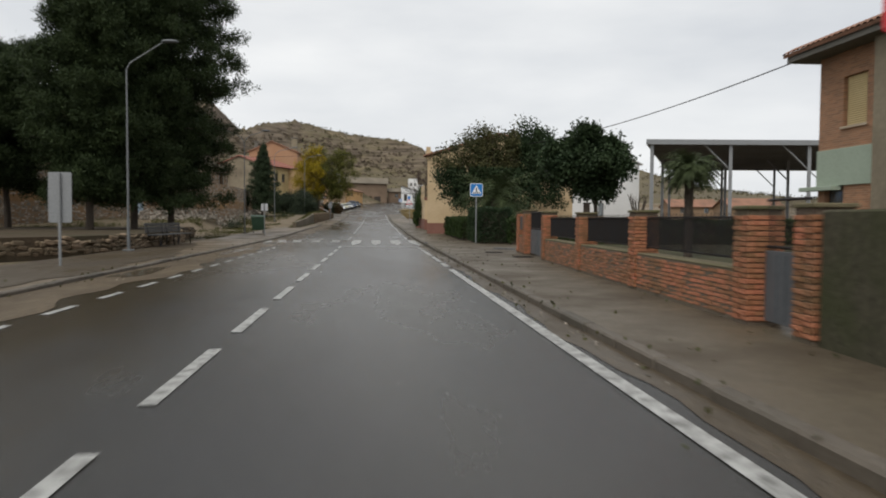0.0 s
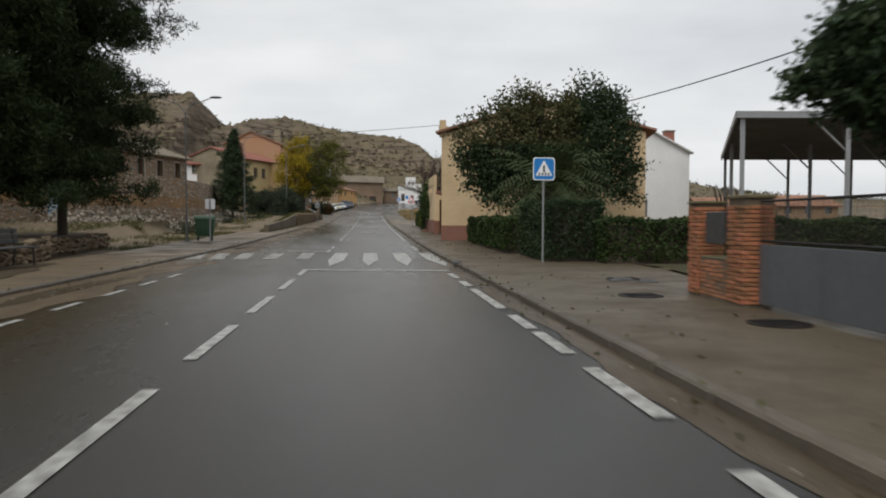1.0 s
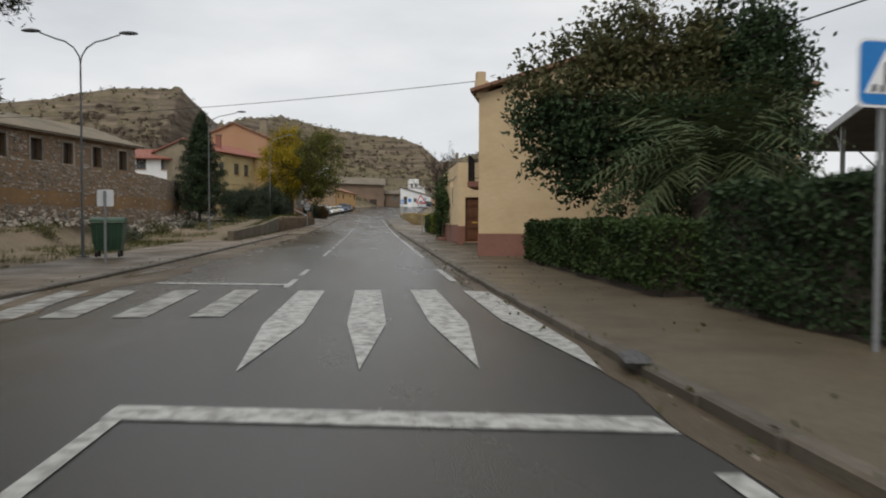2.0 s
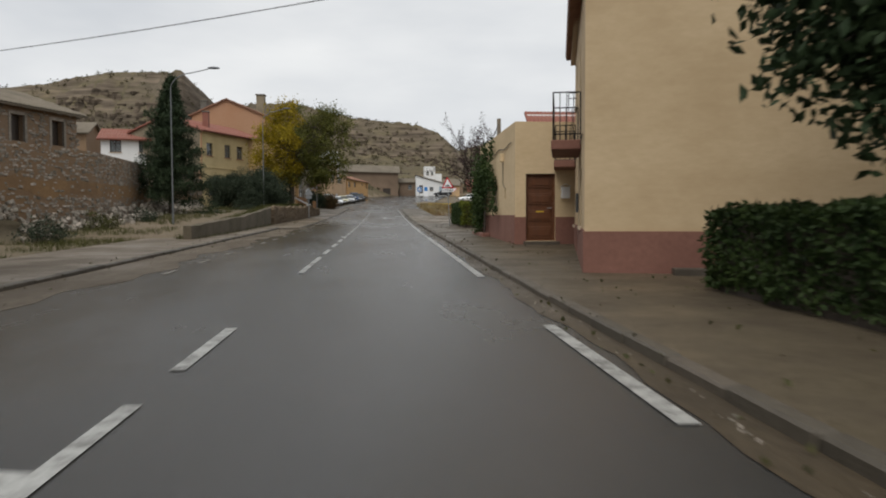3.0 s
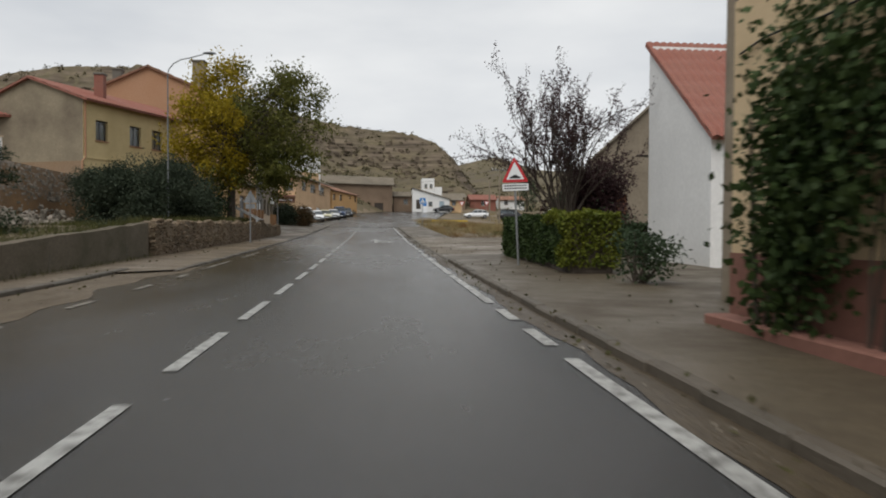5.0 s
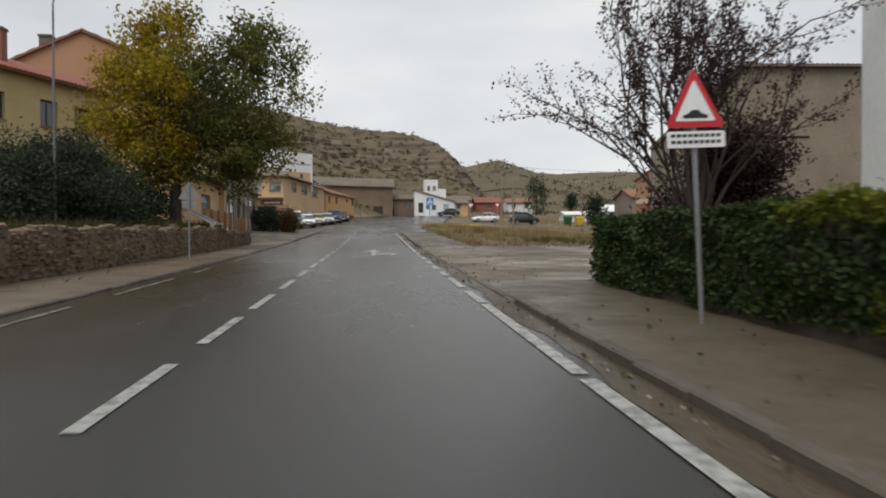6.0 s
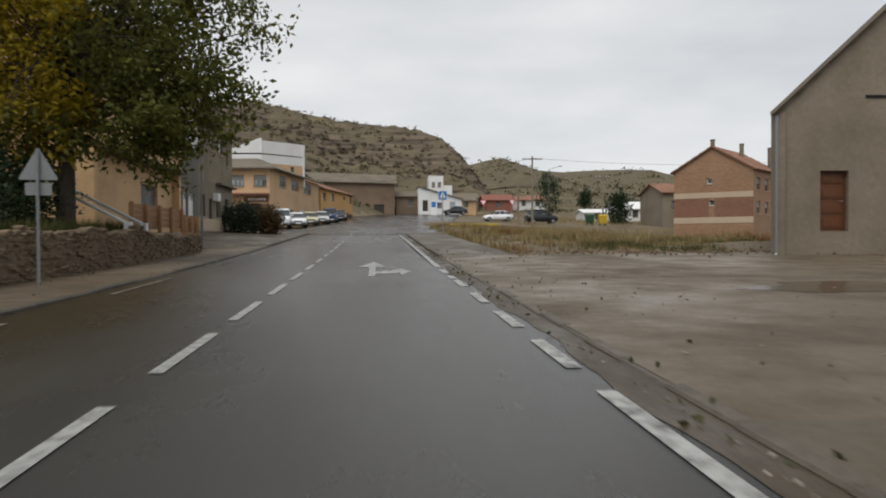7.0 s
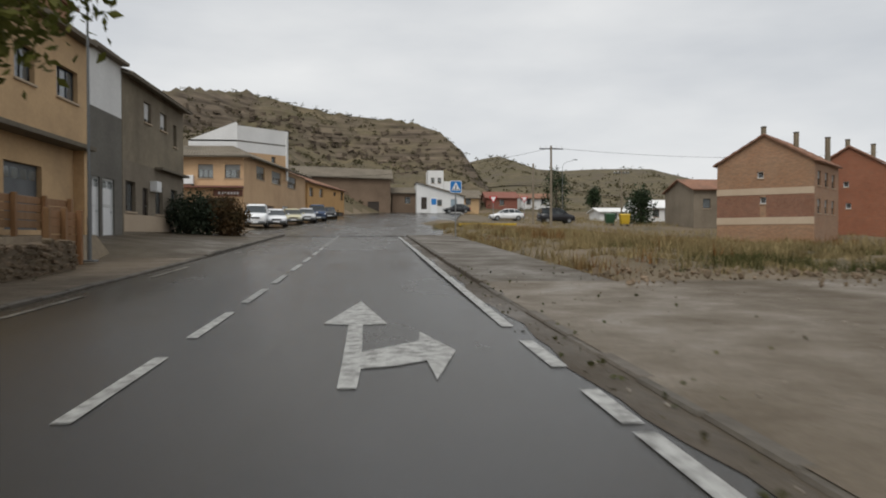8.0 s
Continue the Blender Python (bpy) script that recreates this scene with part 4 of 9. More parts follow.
# single-storey beige annex
annex = thing("house", at(4.0, 45.6), "low beige annex with a flat roof, brown panelled door and ivy", "house")
a_sw, a_se, a_ne, a_nw = (3.95, 45.6), (6.5, 45.6), (9.0, 54.6), (4.05, 54.4)
s1 = Side(annex, a_sw, a_se)
s1.wall(0.0, 4.08, LITBEIGE, [(0.33, 0.45, 0.92, 2.05)], label="beige wall with the entrance")
s1.plinth(0.0, 1.18, REDPLINTH, [(0.33, 1.25)])
s1.door(0.33, 0.45, 0.92, 2.05, WOOD, panels=4, label="brown panelled wooden front door with a brass letter slot")
s1.band("letter_slot", 0.66, 0.92, 1.32, 1.37, BINYELLOW, -0.095, 0.11, label="brass letter slot")
s1.band("mailbox", 1.42, 1.68, 1.75, 2.1, WHITEPAINT, 0.11, label="white metal mailbox")
bm = bmesh.new()
for x0, x1, z0, z1 in ((1.39, 1.55, 2.1, 2.19), (1.55, 1.71, 2.19, 2.1)):
    v = [bm.verts.new(p) for p in ((x0, -0.13, z0), (x1, -0.13, z1), (x1, 0, z1), (x0, 0, z0))]
    bm.faces.new(v)
s1.add("mailbox_roof", bm, WHITEPAINT)
s1.band("doorstep", 0.25, 1.33, 0.2, 0.44, KERB, 0.3, label="concrete doorstep")
s2 = Side(annex, a_nw, a_sw)
s2.wall(0.0, 4.08, LITBEIGE, [(6.75, 1.78, 0.26, 0.36)], label="beige side wall carrying ivy")
s2.plinth(0.0, 1.24, REDPLINTH)
s2.window(6.75, 1.78, 0.26, 0.36, panes=1, sill=False, label="tiny grey vent window")
# plate added over the pane so that the vent's inside looks dark
s2.band("vent_grille", 6.77, 6.99, 1.8, 2.12, GREYMETAL, -0.1, 0.13, label="dark grey plate added over the vent pane")
s2.band("lamp_box", 6.35, 6.6, 3.02, 3.3, LITBEIGE, 0.14, label="beige wall box")
bm = bmesh.new()
tube(bm, [(0.2 + 0.5 * k, -0.03, 3.45 + 0.05 * math.sin(k * 1.3)) for k in range(17)], 0.014, 5)
s2.add("cable", bm, IRON, "black cable sagging along the wall")
s2.add("cable", tube(bmesh.new(), [(6.5, -0.03, 3.0), (6.52, -0.03, 2.3), (6.85, -0.03, 2.15)], 0.01, 5), IRON)
Side(annex, a_se, a_ne).wall(0.0, 4.0, LITBEIGE)
Side(annex, a_ne, a_nw).wall(0.0, 4.0, LITBEIGE)
flat_slab(annex, [(4.1, 45.75), (5.6, 45.75), (8.8, 54.4), (4.2, 54.2)], 3.75, 3.9, DARKR, label="flat roof behind the parapet")
bed = tagged(link("planter_bed", boxm(3.68, 4.0, 51.2, 54.3, 0.3, 0.56, 0.02), REDPLINTH), "low oxide red planter along the annex wall", "planter")
shed_roof = thing("shed", at(6.5, 55.2), "dark corrugated lean-to roof behind the annex", "shed")
flat_slab(shed_roof, [(5.0, 54.8), (9.0, 54.8), (9.0, 57.6), (5.75, 57.0)], 4.6, 4.68, DARKSHEET, label="dark corrugated sheet")
for x, y in ((5.9, 55.0), (8.8, 55.0), (6.0, 56.8), (8.8, 57.3)):
    local_box(shed_roof, "post", x - 0.06, x + 0.06, y - 0.06, y + 0.06, 0.4, 4.6, BARK)

# white gabled house set back
white = thing("house", at(9.1, 70.0), "tall whitewashed house under a steep single-pitch red tile roof", "house")
w_sw, w_se, w_ne, w_nw = (9.1, 65.6), (18.0, 65.6), (18.0, 70.2), (9.1, 70.2)
ww = Side(white, w_nw, w_sw)
ww.wall(0.2, 4.2, WHITEW, label="plain whitewashed wall")
ww.gable(4.2, 0.0, 7.7, WHITEW)
Side(white, w_sw, w_se).wall(0.2, 4.2, WHITEW)
we = Side(white, w_se, w_ne)
we.wall(0.2, 4.2, WHITEW)
we.gable(4.2, we.length, 7.7, WHITEW)
Side(white, w_ne, w_nw).wall(0.2, 7.65, WHITEW)
tiled_roof(white, (9.0, 65.3, 4.1), (18.2, 65.3, 4.1), (18.2, 70.3, 7.85), (9.0, 70.3, 7.85), REDTILE, label="steep red tile roof")

# weathered barn across the gravel yard
barn = thing("barn", at(13.2, 91.0), "weathered grey-brown rendered barn with a steep gable", "barn")
b_sw, b_se, b_ne, b_nw = (13.2, 91.0), (27.2, 90.0), (31.6, 96.6), (17.6, 97.6)
bs = Side(barn, b_sw, b_se)
bs.wall(0.9, 5.8, BARNR, [(1.5, 1.9, 0.95, 2.0)], label="stained render with a boarded doorway")
bs.gable(5.8, 4.2, 9.7, BARNR, z1=9.68)
bs.door(1.5, 1.9, 0.95, 2.0, WOOD, depth=0.2, panels=4, label="weathered red-brown boarded door")
bs.band("lean_to_flashing", 3.0, 7.5, 6.3, 6.38, IRON, 0.05, label="dark roof line of a vanished lean-to")
bw = Side(barn, b_nw, b_sw)
bw.wall(0.9, 5.8, BARNR)
Side(barn, b_se, b_ne).wall(0.9, 9.6, BARNR)
bn = Side(barn, b_ne, b_nw)
bn.wall(0.9, 5.8, BARNR)
bn.gable(5.8, 9.8, 9.7, BARNR)
tiled_roof(barn, (13.0, 90.8, 5.7), (17.5, 97.7, 5.7), (21.8, 97.4, 9.8), (17.4, 90.5, 9.8), OLDTILE, label="old grey tile roof")
tiled_roof(barn, (17.4, 90.4, 9.75), (27.5, 89.7, 9.75), (31.9, 96.7, 9.9), (21.8, 97.4, 9.9), OLDTILE, label="old grey tile roof")
bm = bmesh.new()
tube(bm, [(0.02, -0.06, 5.7), (0.02, -0.06, 1.2), (-0.1, -0.2, 1.0)], 0.05, 8)
bs.add("downpipe", bm, ZINC, "grey downpipe at the corner")

# brick house behind the railings at the start
villa = thing("house", at(13.0, 5.95), "two-storey orange brick house with a pale green balcony front", "house")
v_nw, v_sw, v_se, v_ne = (13.0, 5.95), (13.0, 3.05), (24.0, 3.05), (24.0, 5.95)
vw = Side(villa, v_nw, v_sw)
vw.wall(0.0, 6.0, VILLABRICK, [(1.1, 3.9, 1.0, 1.4), (0.35, 1.4, 0.85, 1.0)], label="orange brick wall")
vs_ = vw.window(1.1, 3.9, 1.0, 1.4, panes=1, frame_mat=YELLOWP, shutter=1.0, label="upper window with a closed yellow shutter")
for c in vs_.children:
    if c.name.startswith("shutter"):
        c.data.materials[0] = YELLOWP
        c["label"] = "closed yellow slatted shutter"
vw.window(0.35, 1.4, 0.85, 1.0, panes=1, label="dark ground floor window")
vw.band("balcony_front", 0.0, 2.9, 2.25, 3.3, GREENPAINT, 0.06, label="pale green balcony front")
vw.band("ledge", -0.5, 1.1, 2.12, 2.24, GREENPAINT, 0.3, label="pale green ledge")
Side(villa, v_ne, v_nw).wall(0.0, 6.0, VILLABRICK)
v2 = Side(villa, v_sw, v_se)
v2.wall(0.0, 6.0, GREYR)
v3 = Side(villa, (12.6, 3.05), (12.6, -14))
v3.wall(0.0, 6.0, GREYR, [(3.0, 3.6, 1.2, 1.4), (7.5, 3.6, 1.2, 1.4)], label="grey stone-faced side wing")
v3.window(3.0, 3.6, 1.2, 1.4)
v3.window(7.5, 3.6, 1.2, 1.4)
flat_slab(villa, [(12.3, -14.3), (24.3, -14.3), (24.3, 6.55), (12.3, 6.55)], 6.0, 6.25, DARKR, label="projecting dark eaves")
tiled_roof(villa, (12.2, 6.65, 6.27), (12.2, -14.4, 6.27), (18, -14.4, 8.6), (18, 6.65, 8.6), TILE)
tiled_roof(villa, (24.4, -14.4, 6.27), (24.4, 6.65, 6.27), (18, 6.65, 8.6), (18, -14.4, 8.6), TILE)

# white house far behind the garden
villa2 = thing("house", at(29.0, 64.0), "white house with a steep gable and a red chimney", "house")
g_sw, g_se, g_ne, g_nw = (19.0, 62.0), (29.0, 64.0), (27.0, 74.0), (17.0, 72.0)
gs = Side(villa2, g_sw, g_se)
gs.wall(0.3, 7.4, WHITEW, [(3.4, 1.2, 0.8, 1.9), (5.2, 1.6, 0.7, 1.5), (4.4, 4.2, 0.6, 1.4)])
gs.gable(7.4, 3.4, 10.3, WHITEW, z1=7.4)
gs.door(3.4, 1.2, 0.8, 1.9, DARKWOOD, label="dark door")
gs.window(5.2, 1.6, 0.7, 1.5, panes=1)
gs.window(4.4, 4.2, 0.6, 1.4, panes=1)
Side(villa2, g_se, g_ne).wall(0.3, 7.4, WHITEW)
Side(villa2, g_nw, g_sw).wall(0.3, 7.4, WHITEW)
tiled_roof(villa2, (18.8, 61.7, 7.3), (16.7, 72.2, 7.3), (20.4, 73, 10.4), (22.4, 62.4, 10.4), WHITEW, label="pale roof")
tiled_roof(villa2, (27.2, 74.2, 7.3), (29.3, 63.7, 7.3), (22.4, 62.4, 10.4), (20.4, 73, 10.4), WHITEW, label="pale roof")
chimney(villa2, 27.4, 65.0, 7.0, 9.4, 0.8, REDTILE)

# steel canopy over a sports court
canopy = thing("canopy", at(20.0, 38.0, 0.1), "grey steel canopy with a ribbed underside on slim posts", "canopy")
SKEW = Matrix(((1, 0.42, 0, 0), (-0.09, 0.9, 0, 0), (0, 0, 1, 0), (0, 0, 0, 1)))


def skewed(bm):
    """The court lies askew: its sides run off to the right."""
    bmesh.ops.transform(bm, matrix=SKEW, verts=bm.verts)
    return bm


bm = bmesh.new()
box(bm, 0, 27, 0, 30, 6.95, 7.05)
part("roof_deck", skewed(bm), CANOPYSHEET, canopy, "grey ribbed metal deck")
for k in range(30):
    part("rib", skewed(boxm(0.1, 26.9, 0.5 + k, 0.62 + k, 6.75, 6.948)), CANOPYSHEET, canopy)
part("edge_beam", skewed(boxm(-0.05, 27.05, -0.12, 0.0, 6.75, 7.12)), ZINC, canopy, "pale steel edge beam")
part("edge_beam", skewed(boxm(-0.12, 0.0, -0.05, 30, 6.75, 7.12)), ZINC, canopy, "pale steel edge beam")
for j, y in enumerate((0.3, 15, 29.5)):
    for k in range(5):
        x = 0.3 + 5.85 * k
        post = part("post", skewed(boxm(x - 0.13, x + 0.13, y - 0.13, y + 0.13, -0.2, 6.95)), ZINC, canopy)
        bm = bmesh.new()
        if x > 2:
            rod(bm, (x, y, 4.9), (x - 2.0, y, 6.8), 0.07, n=6)
        if y < 20:
            rod(bm, (x, y, 4.9), (x, y + 2.2, 6.8), 0.07, n=6)
        part("brace", skewed(bm), ZINC, post)

# ---- houses on the left of the street ----
# yellow house
yellow = thing("house", at(-15.4, 86.7, 2.0), "yellow plastered house with a grey gable end and tiled roof", "house")
y0, y1 = (-15.44, 86.7), (-11.8, 95.75)
ex = Vector((y1[0] - y0[0], y1[1] - y0[1])).normalized()
nx = Vector((-ex.y, ex.x))
y2 = (y1[0] + nx.x * 7, y1[1] + nx.y * 7)
y3 = (y0[0] + nx.x * 7, y0[1] + nx.y * 7)
yf = Side(yellow, y0, y1)
WIN = [(0.9, 6.4, 0.9, 1.1), (3.55, 6.4, 0.95, 1.15), (5.45, 6.4, 0.95, 1.15), (1.25, 2.95, 0.85, 1.3), (4.4, 2.6, 0.9, 1.9)]
yf.wall(1.6, 8.6, YELLOWP, WIN, label="yellow plastered street front")
for x, z, w_, h in WIN[:4]:
    yf.window(x, z, w_, h, panes=2, label="brown timber window in a plain reveal", surround=ORANGEP)
yf.door(4.4, 2.6, 0.9, 1.9, DARKWOOD, label="dark wooden door")
yf.band("string_course", 0, yf.length, 5.35, 5.47, YELLOWP, 0.04)
bm = bmesh.new()
tube(bm, [(0.1, -0.06, 8.4), (0.1, -0.06, 5.4), (-0.12, -0.06, 5.2), (-0.12, -0.06, 2.0)], 0.05, 8)
yf.add("downpipe", bm, ORANGEP, "red-brown downpipe at the corner")
yg = Side(yellow, y3, y0)
yg.wall(5.2, 8.6, GREYR, label="grey rendered upper gable end")
yg.wall(1.2, 5.2, ADOBE, label="bare rubble and adobe lower gable end")
yg.gable(8.6, 3.5, 9.7, GREYR)
yk = Side(yellow, y1, y2)
yk.wall(1.6, 8.6, YELLOWP)
Side(yellow, y2, y3).wall(1.6, 8.6, YELLOWP)


def along(p, a, b, z):
    return (p[0] + ex.x * a + nx.x * b, p[1] + ex.y * a + nx.y * b, z)


tiled_roof(yellow, along(y0, -0.2, -0.45, 8.45), along(y1, 0.3, -0.45, 8.45), along(y1, 0.3, 3.5, 9.85), along(y0, -0.2, 3.5, 9.85), REDTILE, label="red-brown tile roof with a projecting eave")
tiled_roof(yellow, along(y1, 0.3, 7.3, 8.5), along(y0, -0.2, 7.3, 8.5), along(y0, -0.2, 3.5, 9.85), along(y1, 0.3, 3.5, 9.85), REDTILE)
chimney(yellow, -15.6, 89.6, 8.9, 10.3, 0.5, REDTILE)

# tall terracotta house behind it
terra = thing("house", at(-15, 100, 2.0), "tall terracotta plastered house with a broad blank gable", "house")
t0_, t1_, t2_, t3_ = (-19.2, 99.0), (-12.0, 99.0), (-12.0, 110.0), (-19.2, 110.0)
ts = Side(terra, t0_, t1_)
ts.wall(2.0, 11.3, ORANGEP, label="plain terracotta gable wall")
ts.gable(11.3, 3.4, 12.9, ORANGEP)
te = Side(terra, t1_, t2_)
te.wall(2.0, 11.3, ORANGEP)
Side(terra, t3_, t0_).wall(2.0, 11.3, ORANGEP)
tiled_roof(terra, (-11.7, 98.8, 11.3), (-11.7, 110.3, 11.3), (-15.8, 110.3, 13.0), (-15.8, 98.8, 13.0), TILE)
tiled_roof(terra, (-19.5, 110.3, 11.3), (-19.5, 98.8, 11.3), (-15.8, 98.8, 13.0), (-15.8, 110.3, 13.0), TILE)
chimney(terra, -12.45, 99.6, 11.0, 13.4, 0.8, GREYR)
chimney(terra, -18.3, 100.5, 11.5, 12.9, 0.6, DARKR)

# terraced houses at the top of the street
FX = -9.3


def terrace(y_a, y_b, z_top, label, material, depth=7.0):
    h = thing("house", at(FX, y_a, 2.0), label, "house", "terraced houses")
    f = Side(h, (FX, y_a), (FX, y_b))
    for p, q in (((FX, y_b), (FX - depth, y_b)), ((FX - depth, y_b), (FX - depth, y_a)), ((FX - depth, y_a), (FX, y_a))):
        Side(h, p, q).wall(1.2, z_top, material)
    return h, f


# tan house with an overhanging upper floor
h1, f1 = terrace(93.5, 104.45, 8.3, "tan rendered house whose upper floor overhangs a garage", TAN)
f1.wall(1.2, 5.0, TAN, [(6.0, 2.2, 2.3, 1.9)], label="tan ground floor", inset=0.35)
f1.wall(5.0, 8.35, TAN, [(8.55, 6.3, 1.6, 1.0), (5.9, 6.3, 1.2, 1.0), (2.0, 6.3, 1.4, 1.1)], label="tan overhanging upper floor")
f1.window(8.55, 6.3, 1.6, 1.0, panes=3, frame_mat=IRON, label="wide upper window with dark frame")
f1.window(5.9, 6.3, 1.2, 1.0, panes=2, frame_mat=IRON)
f1.window(2.0, 6.3, 1.4, 1.1, panes=2, frame_mat=IRON)
f1.band("floor_edge", 0, f1.length, 4.86, 5.0, OLDTILE, 0.3, 0.36, label="dark tiled drip edge")
garage = f1.add("garage_door", boxm(6.0, 8.3, 0.5, 0.56, 2.2, 4.1), GREYMETAL, "dark grey garage door with small panes")
for k in range(4):
    f1.add("pane", boxm(6.15 + 0.54 * k, 6.55 + 0.54 * k, 0.485, 0.498, 3.65, 3.95), GLASS, parent=garage)
flat_slab(h1, [(FX + 0.35, 93.3), (FX + 0.35, 104.45), (FX - 7.3, 104.45), (FX - 7.3, 93.3)], 8.35, 8.5, OLDTILE, label="shallow tiled roof edge")

# narrow grey house with a white boarded top
h2, f2 = terrace(104.5, 107.85, 6.5, "narrow dark grey house with a white boarded top and double doors", DARKR)
f2.wall(1.2, 6.5, DARKR, [(0.1, 1.9, 0.95, 2.2), (1.3, 1.9, 1.2, 2.2)], label="dark grey render")
for x, w_ in ((0.1, 0.95), (1.3, 1.2)):
    d = f2.door(x, 1.9, w_, 2.2, WHITEPAINT, panels=2, label="white sheet metal door with a row of small panes")
    for k in range(2):
        f2.add("pane", boxm(x + 0.1 + k * w_ / 2, x + w_ / 2 - 0.06 + k * w_ / 2, 0.07, 0.085, 3.75, 4.02), GLASS, parent=d)
f2.add("gable", wall_mesh(f2.length, 6.5, 8.5, 0.3, []), WHITEW, "white boarded upper wall")
flat_slab(h2, [(FX + 0.3, 104.4), (FX + 0.3, 107.9), (FX - 7, 107.9), (FX - 7, 104.4)], 8.5, 8.62, OLDTILE)

# grey-brown two-storey house
h3, f3 = terrace(107.9, 117.1, 8.35, "grey-brown rendered two-storey house with white-framed windows", GREYR)
UP = [(2.75, 6.85, 0.95, 0.85), (5.1, 6.85, 1.05, 0.8), (7.3, 6.35, 0.6, 1.05)]
LOW = [(0.35, 3.0, 1.2, 1.2), (4.3, 3.0, 1.15, 1.25), (6.8, 3.0, 1.1, 1.25)]
f3.wall(1.4, 5.0, BARNR, [*LOW, (2.45, 2.3, 0.8, 1.75)], label="paler rendered ground floor")
f3.wall(5.0, 8.35, GREYR, UP, label="grey-brown upper floor")
f3.band("pale_panel", 0.1, f3.length - 0.1, 2.2, 2.9, PALEBAND, 0.02, label="paler stained band")
for x, z, w_, h in UP[:2]:
    blind = f3.window(x, z, w_, h, panes=2, frame_mat=WHITEPAINT, shutter=0.8, label="upper window with white frame and light blind")
    for c in blind.children:
        if c.name.startswith("shutter"):
            c.data.materials[0] = WHITEPAINT
            c["label"] = "half-lowered white blind"
f3.window(*UP[2], panes=1)
for x, z, w_, h in LOW:
    f3.window(x, z, w_, h, panes=2, label="ground floor window with dark frame")
f3.door(2.45, 2.3, 0.8, 1.75, DARKWOOD, label="dark front door")
f3.band("air_conditioner", 3.5, 4.2, 3.95, 4.4, WHITEPAINT, 0.3, label="white air conditioner unit")
f3.band("canopy_ledge", 4.2, 9.0, 4.95, 5.06, OLDTILE, 0.35, label="tiled ledge above the ground floor")
tiled_roof(h3, (FX + 0.45, 107.8, 8.3), (FX + 0.45, 117.3, 8.3), (FX - 3.5, 117.3, 9.3), (FX - 3.5, 107.8, 9.3), OLDTILE, label="old tile roof with a ragged eave")

# ruined stone building on the adobe wall
ruin = thing("building", at(-15, 60.5, 4.0), "roofed stone ruin with a row of empty window openings", "building")
r0, r1 = (-20.6, 43.0), (-14.9, 60.5)
rf = Side(ruin, r0, r1)
L = rf.length
RW = [(L - 1.6 - 2.35 * k, 4.55, 0.75, 1.15) for k in range(7)]
rf.wall(3.4, 6.15, ADOBE, RW, t=0.45, label="rubble stone wall with window openings")
bm = bmesh.new()
for x, z, w_, h in RW:
    bm = bmesh.new()
    for a, b, c, d in ((x - 0.14, x, z - 0.1, z + h + 0.14), (x + w_, x + w_ + 0.14, z - 0.1, z + h + 0.14), (x, x + w_, z + h, z + h + 0.14)):
        box(bm, a, b, -0.03, 0.1, c, d, 0.01)
    rf.add("window_surround", bm, STONE, "pale dressed stone surround")
    rf.add("board", boxm(x + 0.02, x + w_ - 0.02, 0.3, 0.36, z, z + h), DARKWOOD, "dark panel set back in the opening")
rs = Side(ruin, r1, (r1[0] - 5.7, r1[1] + 1.9))
rs.wall(3.4, 6.15, ADOBE, t=0.45)
dvec = (Vector(r1) - Vector(r0)).normalized()
nvec = Vector((-dvec.y, dvec.x))


def rp(a, b, z):
    return (r0[0] + dvec.x * a + nvec.x * b, r0[1] + dvec.y * a + nvec.y * b, z)


tiled_roof(ruin, rp(-0.3, -0.45, 6.1), rp(L + 0.3, -0.45, 6.1), rp(L + 0.3, 3.4, 7.4), rp(-0.3, 3.4, 7.4), OLDTILE, label="lichened old tile roof")

# long adobe and rubble wall
awall = thing("boundary_wall", at(-14, 60, 0.5), "long high wall of adobe over rubble stone with an ochre band", "wall")
for p, q in (((-24.5, 30.0), (-17.2, 46.0)), ((-17.2, 46.0), (-13.8, 60.0)), ((-13.8, 60.0), (-15.3, 86.6))):
    s = Side(awall, p, q)
    s.wall(0.1, 4.3, ADOBE, t=0.5, label="rammed earth and rubble")
    vs, fs = [], []
    n = int(s.length / 0.4)
    for k in range(n + 1):
        x = s.length * k / n
        w1, w2 = noise.noise(Vector((x * 0.5 + p[1], 0, 0))), noise.noise(Vector((x * 0.7 + p[1], 5, 0)))
        vs += [(x, -0.012, 2.2 + 0.35 * w1), (x, -0.012, 2.85 + 0.3 * w2)]
        if k:
            fs.append((2 * k - 2, 2 * k, 2 * k + 1, 2 * k - 1))
    raw("ochre_course", vs, fs, OCHRE, awall, "ragged ochre earth course").matrix_basis = s.m
sd = Side(awall, (-24.5, 30.0), (-17.2, 46.0))
sd.band("door", 14.6, 15.4, 1.2, 3.1, BLUEDOOR, 0.05, label="pale blue door")

